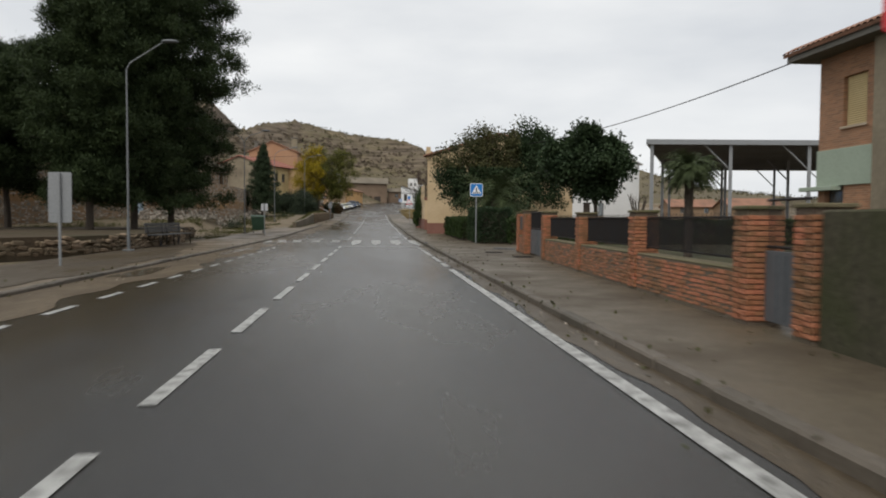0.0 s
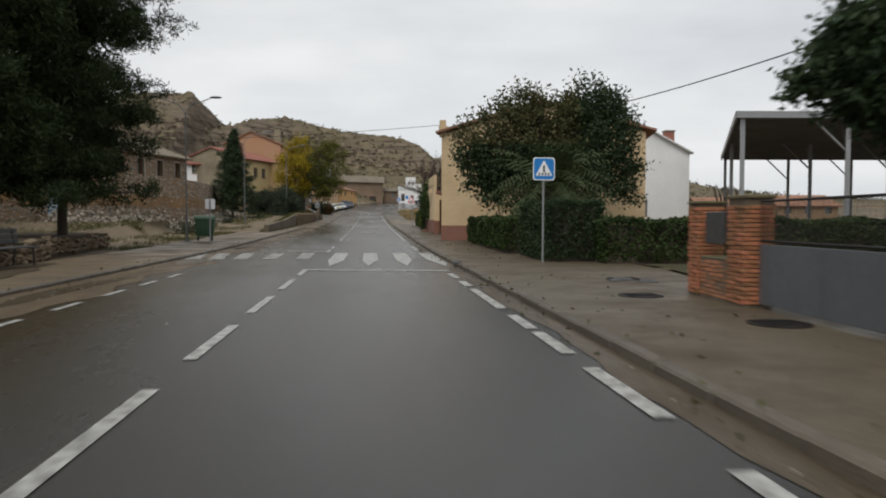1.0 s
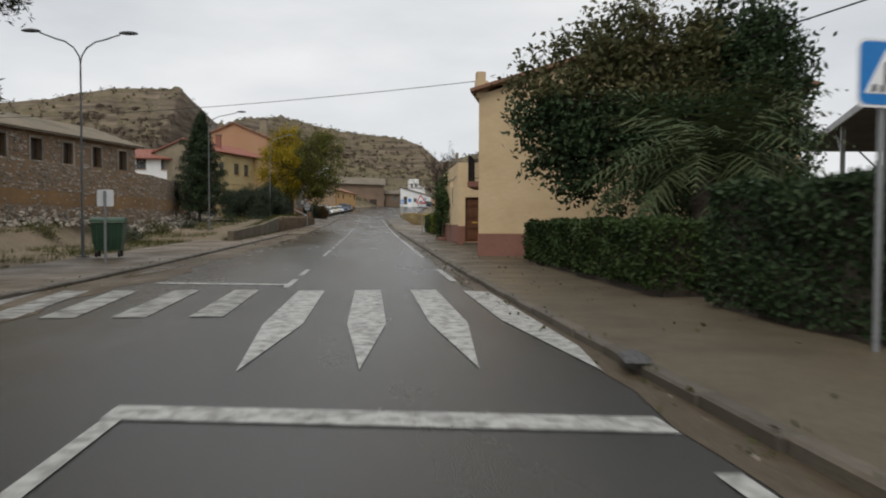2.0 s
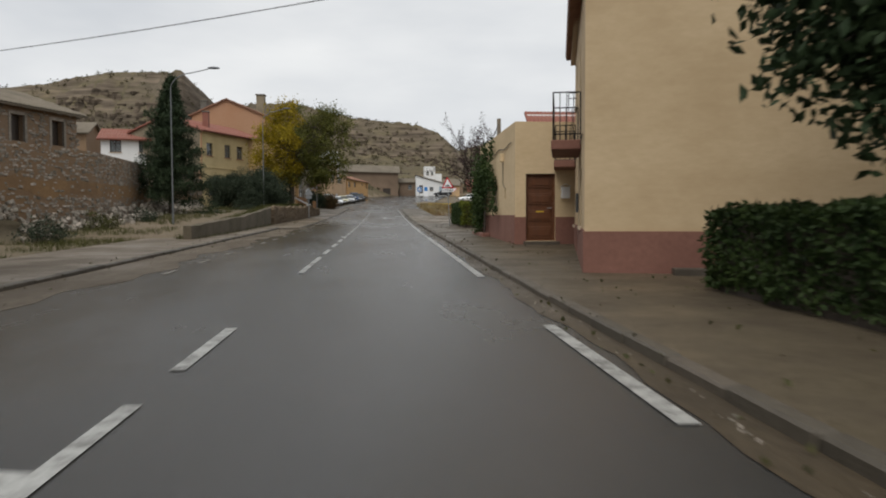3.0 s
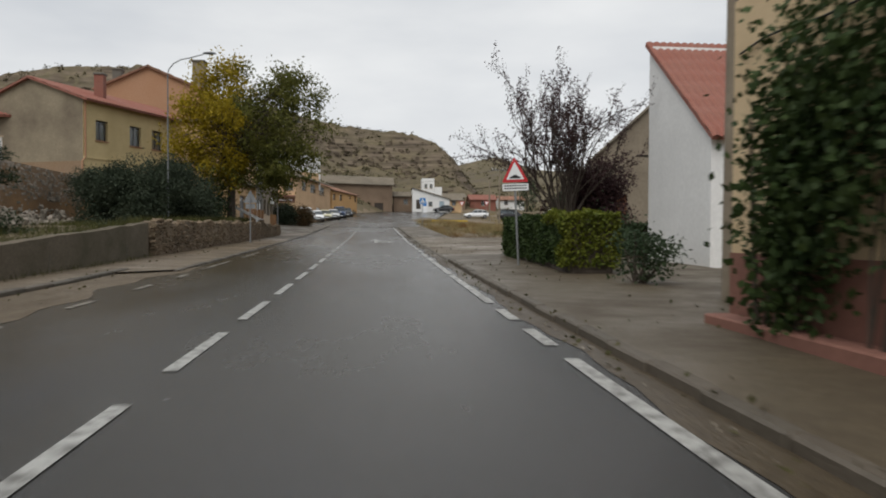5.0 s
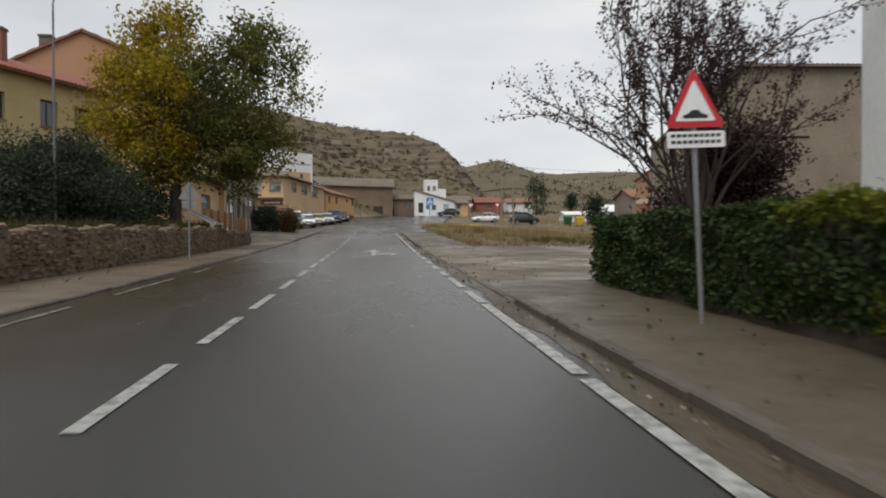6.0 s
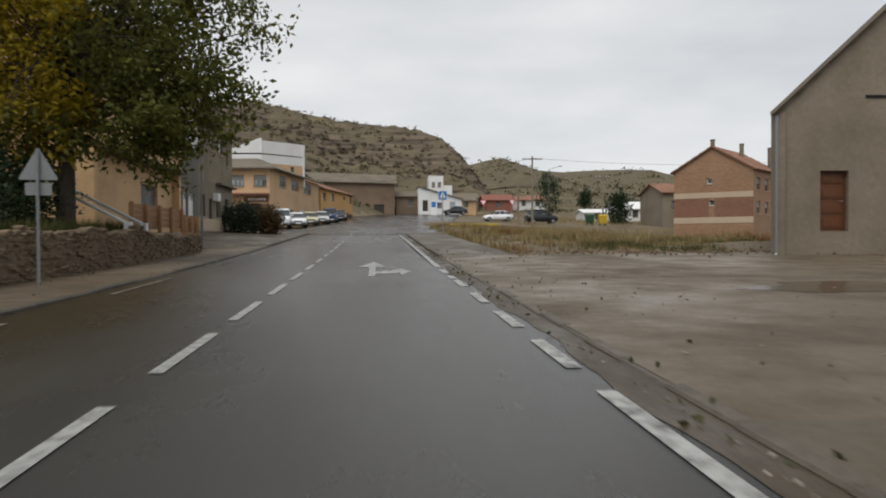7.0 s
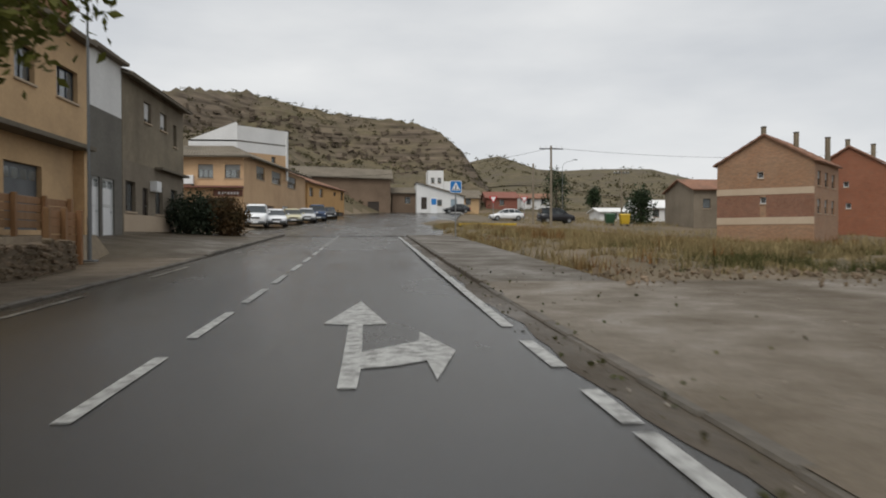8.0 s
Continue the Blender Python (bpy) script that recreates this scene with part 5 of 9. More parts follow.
# white house with a red roof and houses up the slope
def cottage(x, y, z, w_, d_, h, ridge, wall_m, roof_m, label, turn=0.0, windows=2):
    house = thing("house", at(x, y, z) @ pose(0, 0, 0, 0, 0, 0), label, "house")
    c, s = math.cos(radians(turn)), math.sin(radians(turn))

    def pl(a, b):
        return (x + a * c - b * s, y + a * s + b * c)

    A, B, C, D = pl(0, 0), pl(w_, 0), pl(w_, d_), pl(0, d_)
    holes = [(w_ * (k + 0.5) / windows - 0.45, z + h * 0.5, 0.9, 1.1) for k in range(windows)]
    f = Side(house, A, B)
    f.wall(z - 1.5, z + h, wall_m, holes)
    for q in holes:
        f.window(*q, panes=2)
    Side(house, B, C).wall(z - 1.5, z + h, wall_m)
    Side(house, C, D).wall(z - 1.5, z + h, wall_m)
    Side(house, D, A).wall(z - 1.5, z + h, wall_m)
    for a, b in ((B, C), (D, A)):
        Side(house, a, b).gable(z + h, d_ / 2, z + h + ridge, wall_m)
    m0, m1 = pl(-0.3, d_ / 2), pl(w_ + 0.3, d_ / 2)
    e0, e1, e2, e3 = pl(-0.3, -0.4), pl(w_ + 0.3, -0.4), pl(w_ + 0.3, d_ + 0.4), pl(-0.3, d_ + 0.4)
    tiled_roof(house, (*e0, z + h), (*e1, z + h), (*m1, z + h + ridge + 0.1), (*m0, z + h + ridge + 0.1), roof_m)
    tiled_roof(house, (*e2, z + h), (*e3, z + h), (*m0, z + h + ridge + 0.1), (*m1, z + h + ridge + 0.1), roof_m)
    return house


cottage(-24.0, 88, 5.6, 4.6, 5, 2.2, 1.0, WHITEW, REDTILE, "small white house with a red tile roof", 12)
cottage(-33, 92, 6.0, 6, 6, 2.8, 1.2, ADOBE, OLDTILE, "old stone house on the slope", 8)
cottage(-22, 108, 7.0, 6, 6, 3.4, 1.2, ADOBE, OLDTILE, "old stone house above the street", 5)
for hx, hy, hw, hm in ((-44.0, 150.0, 5.0, ADOBE), (-37.5, 147.0, 4.0, TAN), (-33.0, 131.0, 5.5, ADOBE)):
    cottage(hx, hy, base_z(hx, hy) - 0.2, hw, 4.5, 2.3, 0.8, hm, TILE, "small stone house dug into the slope", 4, 1)

# salmon building with arcade beside the parked cars
b4 = thing("building", at(-10, 139, 2.7), "peach plastered two-storey building with a tiled eave and shop awning", "building")
p0, p1, p2, p3 = (-17.0, 139.0), (-10.0, 139.0), (-7.1, 161.8), (-17.0, 161.8)
bsu = Side(b4, p0, p1)
S_UP = [(3.4, 6.7, 1.2, 1.1), (5.5, 6.7, 1.35, 1.1)]
bsu.wall(2.0, 8.5, PEACH, [*S_UP, (4.0, 2.7, 2.2, 2.4)], label="peach plastered side")
for q in S_UP:
    bsu.window(*q, panes=3, shutter=0.4)
bsu.door(4.0, 2.7, 2.2, 2.4, DARKWOOD, label="dark shop entrance", cols=2)
bsu.band("awning", 2.2, 7.0, 5.9, 6.05, REDPLINTH, 0.9, label="dark red awning edge")
bsu.band("shop_sign", 4.6, 6.9, 5.25, 5.75, REDPLINTH, 0.12, label="dark red sign board")
for k in range(7):
    bsu.band("sign_bar", 5.0 + 0.24 * k, 5.17 + 0.24 * k, 5.4, 5.6, SIGNWHITE, 0.135, -0.12)
bsu.band("air_conditioner", 2.3, 3.1, 6.2, 6.9, WHITEPAINT, 0.35, label="white air conditioner unit")
beu = Side(b4, p1, p2)
E_UP = [(3.6, 7.05, 2.6, 1.1), (8.6, 7.2, 3.4, 1.1), (14.6, 7.45, 3.8, 1.15)]
beu.wall(2.0, 8.5, PEACH, [*[(x, 6.95, w_, 1.15) for x, z, w_, h in E_UP], (2.6, 2.9, 2.8, 1.9), (6.8, 3.0, 2.6, 1.8), (12.5, 3.2, 2.4, 1.8)], label="peach plastered street front")
for x, z, w_, h in E_UP:
    beu.window(x, 6.95, w_, 1.15, panes=3, shutter=0.5, label="wide window with roller shutter")
beu.door(2.6, 2.9, 2.8, 1.9, DARKWOOD, cols=2, label="dark double door")
beu.door(6.8, 3.0, 2.6, 1.8, WOOD, cols=2, label="brown double door")
beu.door(12.5, 3.2, 2.4, 1.8, WHITEPAINT, cols=2, label="white double door")
Side(b4, p2, p3).wall(2.0, 8.5, PEACH)
tiled_roof(b4, (-17.5, 138.4, 8.45), (-9.4, 138.4, 8.45), (-12, 145, 10.0), (-17.5, 145, 10.0), OLDTILE, label="dark tile roof with a deep eave")
tiled_roof(b4, (-9.4, 138.4, 8.45), (-6.4, 162, 8.6), (-11, 162, 10.2), (-12, 145, 10.0), OLDTILE, label="dark tile roof with a deep eave")
upper = thing("building", at(-12, 148, 8.0), "white rendered upper house with a sloping parapet", "building")
us = Side(upper, (-16.5, 148.0), (-12.1, 148.0))
us.wall(7.5, 10.9, WHITEW)
us.gable(10.9, 4.3, 12.6, WHITEW, z1=12.5)
ue = Side(upper, (-12.1, 148.0), (-7.9, 152.0))
ue.wall(9.9, 12.3, WHITEW)
ue.wall(7.5, 9.9, PEACH, [(1.6, 9.1, 0.5, 0.6), (3.8, 9.1, 0.5, 0.6)])
for x in (1.6, 3.8):
    ue.window(x, 9.1, 0.5, 0.6, panes=1, sill=False)
Side(upper, (-7.9, 152.0), (-16.5, 156.0)).wall(7.5, 12.0, WHITEW)
flat_slab(upper, [(-16.5, 148), (-12.1, 148), (-7.9, 152), (-16.5, 156)], 10.8, 10.95, OLDTILE)

ochre = thing("house", at(-6.9, 162, 3.4), "orange ochre house with small square windows", "house")
o0, o1, o2, o3 = (-6.9, 162.0), (-3.4, 178.5), (-12, 180), (-14, 162)
of = Side(ochre, o0, o1)
OW = [(0.8, 6.6, 1.5, 1.0), (4.9, 6.7, 1.6, 1.0), (11.3, 7.2, 1.2, 0.5), (15.0, 6.8, 1.3, 1.1)]
of.wall(5.2, 8.1, BRIGHTOCHRE, OW, label="bright ochre upper wall")
of.wall(2.5, 5.2, DARKR, [(12.8, 3.6, 1.6, 1.5), (3.0, 3.2, 2.4, 1.8)], label="dark ground floor", inset=0.15)
for q in OW:
    of.window(*q, panes=1, sill=False)
of.add("door", boxm(12.8, 14.4, 0.25, 0.3, 3.6, 5.1), DARKWOOD, "dark doorway")
of.add("door", boxm(3.0, 5.4, 0.25, 0.3, 3.2, 5.0), GREYMETAL, "grey garage door")
Side(ochre, o3, o0).wall(2.5, 8.1, BRIGHTOCHRE)
Side(ochre, o1, o2).wall(2.5, 8.1, ORANGEP)
tiled_roof(ochre, (-6.5, 161.7, 8.1), (-3.0, 178.8, 8.1), (-8, 180, 9.8), (-11, 161.7, 9.8), TILE)

old = thing("building", at(-4, 195, 5.0), "long brown rammed-earth barn with a sagging tile roof", "building")
os_ = Side(old, (-13, 193), (3.3, 195))
os_.wall(4.0, 11.3, BROWNW, [(12.8, 5.2, 1.8, 2.3)], label="brown earth wall")
os_.door(12.8, 5.2, 1.8, 2.3, DARKWOOD, cols=2, label="dark barn door")
Side(old, (3.3, 195), (3.3, 203)).wall(4.0, 11.3, BROWNW)
tiled_roof(old, (-13.2, 192.5, 11.4), (3.7, 194.5, 11.1), (3.7, 200, 13), (-13.2, 198, 13.4), OLDTILE)
cottage(3.6, 197, 5.6, 5.0, 6, 3.4, 1.0, BROWNW, OLDTILE, "low brown earth house", 0, 1)
wf = thing("house", at(7.4, 194, 5.6), "whitewashed house with a sloping wing at the foot of the ridge", "house")
fs_ = Side(wf, (7.4, 194.0), (14.9, 194.0))
FW = [(0.7, 6.3, 0.9, 1.9), (3.2, 6.9, 0.8, 0.9), (5.4, 6.3, 1.0, 1.6)]
fs_.wall(4.4, 8.4, WHITEW, FW, label="whitewashed front")
fs_.gable(8.4, 0.3, 10.5, WHITEW, z1=8.45)
fs_.door(*FW[0], DARKWOOD, label="dark plank door")
fs_.window(*FW[1], panes=2)
fs_.door(*FW[2], BLUEDOOR, label="pale blue double door", cols=2)
Side(wf, (14.9, 194.0), (14.9, 200.0)).wall(4.4, 8.4, WHITEW)
Side(wf, (7.4, 200.0), (7.4, 194.0)).wall(4.4, 10.4, WHITEW)
tiled_roof(wf, (15.2, 193.7, 8.4), (15.2, 200.2, 8.4), (7.3, 200.2, 10.65), (7.3, 193.7, 10.65), OLDTILE, label="low tile roof")
wf2 = thing("house", at(9.7, 200.5, 8.0), "tall narrow white house with a stepped parapet", "house")
ft = Side(wf2, (9.7, 200.5), (12.3, 200.5))
ft.wall(5.5, 13.0, WHITEW, [(0.5, 10.9, 0.6, 0.9), (1.6, 10.9, 0.6, 0.9)], label="whitewashed upper front")
ft.window(0.5, 10.9, 0.6, 0.9, panes=1)
ft.window(1.6, 10.9, 0.6, 0.9, panes=1)
Side(wf2, (12.3, 200.5), (12.3, 205.0)).wall(5.5, 13.0, WHITEW)
Side(wf2, (9.7, 205.0), (9.7, 200.5)).wall(5.5, 13.0, WHITEW)
flat_slab(wf2, [(9.85, 200.7), (12.15, 200.7), (12.15, 205.0), (9.85, 205.0)], 12.6, 12.75, DARKR, label="flat roof")
local_box(wf2, "step_block", 12.35, 13.9, 200.5, 204.5, 6.0, 11.2, WHITEW, "lower white block of the parapet")
cottage(14.6, 200, 6.2, 3.6, 5, 2.2, 0.7, TAN, OLDTILE, "low tan outbuilding with tiled roof", 0, 1)

# brick apartment houses beyond the grass
def brick_block(x, y, w_, d_, z0, eave, ridge, material, label, banded, turn):
    b = thing("apartment_house", at(x, y, z0), label, "apartment house", "brick apartment houses")
    c, s = math.cos(radians(turn)), math.sin(radians(turn))

    def pl(a, q):
        return (x + a * c - q * s, y + a * s + q * c)

    A, B, C, D = pl(0, 0), pl(w_, 0), pl(w_, d_), pl(0, d_)
    f = Side(b, A, B)
    holes = [(w_ * 0.43, 6.9, 0.5, 0.55), (w_ * 0.46, 4.75, 0.5, 0.55)]
    f.wall(z0 - 1, eave, material, holes, label="brick gable end")
    f.gable(eave, w_ / 2, ridge, material)
    for q in holes:
        f.window(*q, panes=1, frame_mat=WHITEPAINT)
    if banded:
        f.band("render_band", -0.02, w_, 5.5, 6.05, PALEBAND, 0.03, label="pale render band")
        f.band("render_band", -0.02, w_, 3.0, 3.6, PALEBAND, 0.03, label="pale render band")
        f.band("brick_field", 0, w_ * 0.46, 3.62, 5.48, FIELDBRICK, 0.012, label="darker red brick field")
        f.band("brick_field", w_ * 0.46 + 0.5, w_, 3.62, 5.48, FIELDBRICK, 0.012, label="darker red brick field")
    e = Side(b, B, C)
    eh = [(1.0 + 2.6 * k, z, 1.2, 1.2) for k in range(int(d_ / 2.7)) for z in (3.9, 6.2)]
    e.wall(z0 - 1, eave, material, eh)
    for q in eh:
        e.window(*q, panes=2, shutter=0.5)
    Side(b, D, A).wall(z0 - 1, eave, material)
    Side(b, C, D).wall(z0 - 1, eave, material)
    h0, h1 = pl(w_ / 2, -0.25), pl(w_ / 2, d_)
    e0, e1, e2, e3 = pl(-0.35, -0.25), pl(-0.35, d_), pl(w_ + 0.35, d_), pl(w_ + 0.35, -0.25)
    tiled_roof(b, (*e1, eave - 0.05), (*e0, eave - 0.05), (*h0, ridge + 0.12), (*h1, ridge + 0.12), TILE)
    tiled_roof(b, (*e3, eave - 0.05), (*e2, eave - 0.05), (*h1, ridge + 0.12), (*h0, ridge + 0.12), TILE)
    for k in range(3):
        q = pl(w_ * (0.45 + 0.24 * k), 1.2 + 3 * k)
        chimney(b, *q, eave, ridge + 0.8 - 0.3 * k, 0.32, GREYR)
    return b


brick_block(30.4, 140.2, 7.8, 9, 1.4, 8.2, 10.5, FACEBRICK, "two-storey orange brick apartment house with pale bands", True, -45)
brick_block(45.0, 150, 7.5, 10, 1.4, 8.6, 10.9, DEEPBRICK, "deep red brick apartment house with chimneys", False, -45)
cottage(36.4, 158, 3.0, 6.2, 8, 4.3, 1.3, BARNR, TILE, "grey rendered house with a red roof", 0)
cottage(37.6, 178, 3.4, 5.0, 6, 2.6, 1.1, WHITEW, WHITEW, "white shed with blue posts", 0, 3)
cottage(32.6, 180, 3.4, 4.2, 5, 2.1, 0.5, WHITEW, WHITEW, "small white outbuilding beside the shed", 0, 1)
cottage(22, 216, 6.5, 6, 6, 2.8, 1.2, REDTILE, REDTILE, "red-brown house on the far slope", 0, 1)
cottage(30, 222, 7.2, 6, 6, 2.4, 1.0, WHITEW, TILE, "white house on the far slope", 0, 2)
cottage(14.5, 214, 6.3, 6, 6, 3.4, 1.0, BROWNW, OLDTILE, "brown earth house on the far slope", 0, 1)
cottage(56, 120, 1.4, 9, 8, 2.4, 1.4, ADOBE, TILE, "low stone house with a tiled roof behind the court", -8)
cottage(54, 92, 1.0, 8, 8, 2.2, 1.4, ADOBE, TILE, "long low house with a tiled roof behind the court", -6, 3)

# ---- plants ----
def leaf_mesh(name, places, size, material, parent=None, slim=0.5, droop=0.0, seed=1, label="", spread=0.35, kind=""):
    """Many small folded leaves, one at each place, joined into one mesh."""
    rng = np.random.default_rng(seed)
    p = np.asarray(places, float)
    n = len(p)
    d = rng.normal(size=(n, 3))
    d[:, 2] -= droop
    d /= np.linalg.norm(d, axis=1)[:, None]
    e = np.cross(d, rng.normal(size=(n, 3)))
    e /= np.linalg.norm(e, axis=1)[:, None]
    f = np.cross(d, e)
    s = size * (1 + spread * rng.uniform(-1, 1, n))[:, None]
    tip, mid = p + d * s, p + d * s * 0.45
    a, b = mid + e * s * slim * 0.5 + f * s * 0.08, mid - e * s * slim * 0.5 + f * s * 0.08
    vs = np.stack([p, a, tip, b], 1).reshape(-1, 3)
    me = bpy.data.meshes.new(name)
    me.vertices.add(4 * n)
    me.vertices.foreach_set("co", vs.ravel())
    idx = (np.arange(n)[:, None] * 4 + np.array([0, 1, 2, 0, 2, 3])[None, :]).ravel()
    me.loops.add(6 * n)
    me.loops.foreach_set("vertex_index", idx)
    me.polygons.add(2 * n)
    me.polygons.foreach_set("loop_start", np.arange(0, 6 * n, 3))
    me.polygons.foreach_set("loop_total", np.full(2 * n, 3))
    me.update(calc_edges=True)
    me.materials.append(material)
    ob = new(name, me)
    if parent:
        ob.parent = parent
    return tagged(ob, label, kind=kind)


def clump_points(blobs, clumps, per, clump_r, seed, shell=0.55, flat=1.0, sprig=0.0):
    """Places for leaves: clumps gathered in the outer part of each blob (x, y, z, rx, ry, rz)."""
    rng = np.random.default_rng(seed)
    vol = np.array([b[3] * b[4] * b[5] for b in blobs]) ** 0.7
    pick = rng.choice(len(blobs), clumps, p=vol / vol.sum())
    d = rng.normal(size=(clumps, 3))
    d /= np.linalg.norm(d, axis=1)[:, None]
    r = shell + (1.08 - shell) * rng.uniform(0, 1, clumps) ** 0.7
    b = np.array(blobs)[pick]
    centres = b[:, :3] + d * r[:, None] * b[:, 3:]
    off = rng.normal(size=(clumps, per, 3)) * clump_r * np.array([1, 1, flat])
    if sprig:
        ray = d * np.array([1, 1, 0.4]) + np.array([0, 0, 0.35]) + rng.normal(0, 0.25, size=d.shape)
        off += ray[:, None, :] * (sprig * rng.uniform(-0.6, 1.0, (clumps, per)))[:, :, None]
    return centres, (centres[:, None, :] + off).reshape(-1, 3)


def trunk_mesh(path, r0, r1, limbs, rl, seed, n=9):
    """A tapered trunk along the path, with limbs out to the given places."""
    bm = bmesh.new()
    path = [Vector(p) for p in path]
    k = len(path) - 1
    for i in range(k):
        rod(bm, path[i], path[i + 1], r0 + (r1 - r0) * i / k, r0 + (r1 - r0) * (i + 1) / k, n)
    rnd = random.Random(seed)
    for q in limbs:
        q = Vector(q)
        u = rnd.uniform(0.5, 1.0)
        i = min(k - 1, int(u * k))
        start = path[i].lerp(path[i + 1], u * k - i)
        mid = start.lerp(q, 0.5) + Vector((rnd.uniform(-0.2, 0.2), rnd.uniform(-0.2, 0.2), rnd.uniform(-0.05, 0.3)))
        rod(bm, start, mid, rl, rl * 0.6, 5)
        rod(bm, mid, q, rl * 0.6, rl * 0.15, 4)
    return bm


def tree(name, x, y, z, label, category, blobs, clumps, per, clump_r, leaf, leaf_mat, trunk_h, r0, r1, rl=0.05, limbs=40, seed=1,
         slim=0.5, lean=(0, 0), shell=0.55, droop=0.0, second=None, group="", bark=None, sprig=0.0):
    """A tree whose crown is many small leaves gathered on blobs given from its foot."""
    t = thing(name, Matrix.Translation((x, y, z)), label, category, group)
    centres, pts = clump_points(blobs, clumps, per, clump_r, seed, shell, sprig=sprig)
    top = (lean[0], lean[1], trunk_h)
    path = [(0, 0, -0.3), (lean[0] * 0.3 + 0.05, lean[1] * 0.3, trunk_h * 0.35), (lean[0] * 0.6, lean[1] * 0.6 + 0.05, trunk_h * 0.7), top]
    rng = random.Random(seed)
    ends = [tuple(c) for c in rng.sample(list(map(tuple, centres)), min(limbs, len(centres)))]
    part("trunk", trunk_mesh(path, r0, r1, ends, rl, seed), bark or BARK, t)
    if second:
        mat2, test = second
        mask = np.array([test(q) for q in pts])
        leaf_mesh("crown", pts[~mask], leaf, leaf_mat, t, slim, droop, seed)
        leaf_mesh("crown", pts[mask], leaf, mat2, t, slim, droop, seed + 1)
    else:
        leaf_mesh("crown", pts, leaf, leaf_mat, t, slim, droop, seed)
    return t


def limbed_tree(name, x, y, z, label, h, reach, low, limbs, pads, tufts, needles, leaf, slim, leaf_mat, base_r, seed, lean=(0, 0), rise=0.2, inner=0.4,
                pad=0.6, tuft_r=0.13, lift=0.5, group=""):
    """A conifer: a tapered trunk, limbs in turn round it, and pads of needle tufts along each limb; reach(u) is the limb's length at height u."""
    t = thing(name, Matrix.Translation((x, y, z)), label, "tree", group)
    rng = np.random.default_rng(seed)
    trunk, spots = bmesh.new(), []
    axis = [Vector((lean[0] * u ** 1.4 * 1.6, lean[1] * u, h * u)) for u in (0, 0.15, 0.35, 0.6, 0.85, 1.0)]
    tube(trunk, [axis[0] - Vector((0, 0, 0.4))] + axis, base_r, 10, 0.12)
    for k in range(limbs):
        u = low + (1 - low) * ((k + rng.uniform(0, 1)) / limbs) ** 0.9
        i = min(4, int(np.searchsorted((0, 0.15, 0.35, 0.6, 0.85, 1.0), u, "right")) - 1)
        lo, hi = (0, 0.15, 0.35, 0.6, 0.85, 1.0)[i], (0, 0.15, 0.35, 0.6, 0.85, 1.0)[i + 1]
        start = axis[i].lerp(axis[i + 1], min(1, (u - lo) / (hi - lo)))
        a, length = k * 2.39996 + rng.uniform(-0.5, 0.5), reach((u - low) / (1 - low)) * rng.uniform(0.76, 1.08)
        out = Vector((math.cos(a), math.sin(a), 0))
        side = Vector((-out.y, out.x, 0))
        climb = rise + 0.5 * (u - 0.4) + rng.uniform(-0.15, 0.15)
        pts = [start + out * length * f + side * length * 0.12 * math.sin(f * 3 + a) + Vector((0, 0, length * (climb * f - 0.12 * f * f + 0.1 * f ** 3))) for f in (0, 0.35, 0.7, 1.0)]
        tube(trunk, pts, max(0.012, base_r * 0.26 * (1.1 - u)), 5, 0.25)
        for j in range(pads):
            f = inner + (1.04 - inner) * (j + rng.uniform(0.1, 0.9)) / pads
            p = start + out * length * f + Vector((0, 0, length * (climb * f - 0.12 * f * f + 0.1 * f ** 3)))
            p += side * rng.normal(0, 0.16) * length + Vector((0, 0, rng.normal(0.05, 0.1)))
            size = pad * rng.uniform(0.55, 1.15) * (0.75 + 0.35 * math.sin(math.pi * f)) * min(1.0, 0.25 + length / 1.6)
            d = rng.normal(size=(tufts, 3))
            d *= (rng.uniform(0.45, 1.05, tufts) / np.linalg.norm(d, axis=1))[:, None]
            c = np.array(p) + d * size * np.array([1.0, 1.0, 0.6])
            spots.append((c[:, None, :] + rng.normal(size=(tufts, needles, 3)) * tuft_r).reshape(-1, 3))
    part("trunk", trunk, BARK, t, "dark bare trunk and limbs")
    leaf_mesh("crown", np.concatenate(spots), leaf, leaf_mat, t, slim, -lift, seed)
    return t


# tall pines on the green
def pine(x, y, z, h, r, seed, lean=(0.4, 0), low=0.14, limbs=62):
    return limbed_tree("pine_tree", x, y, z, "tall dark green pine with heavy ragged limbs", h, lambda u: r * (0.78 + 0.34 * math.sin(math.pi * u ** 1.3)) * (1 - 0.3 * u * u), low, int(limbs * 1.3), 5, 20, 22,
                       0.22, 0.19, PINE, 0.23, seed, lean, 0.12, 0.2, 0.85, 0.13, 0.55, "pines on the green")


pine(-12.0, 29.2, 0.6, 17.0, 3.65, 3, (0.35, 0), 0.1, 68)
pine(-12.9, 25.5, 0.6, 18.0, 3.7, 4, (0.0, 0.4), 0.085, 78)
pine(-14.1, 22.6, 0.6, 12.4, 2.7, 5, (0.3, 0), 0.12, 68)
pine(-20.0, 27.0, 0.5, 8.7, 3.1, 6, (-0.4, 0), 0.25, 40)
pine(-25.0, 36.0, 0.4, 11.5, 3.8, 7, (0.4, 0), 0.2, 44)
pine(-21.5, 19.0, 0.5, 7.0, 2.6, 8, (0.3, 0), 0.3, 36)

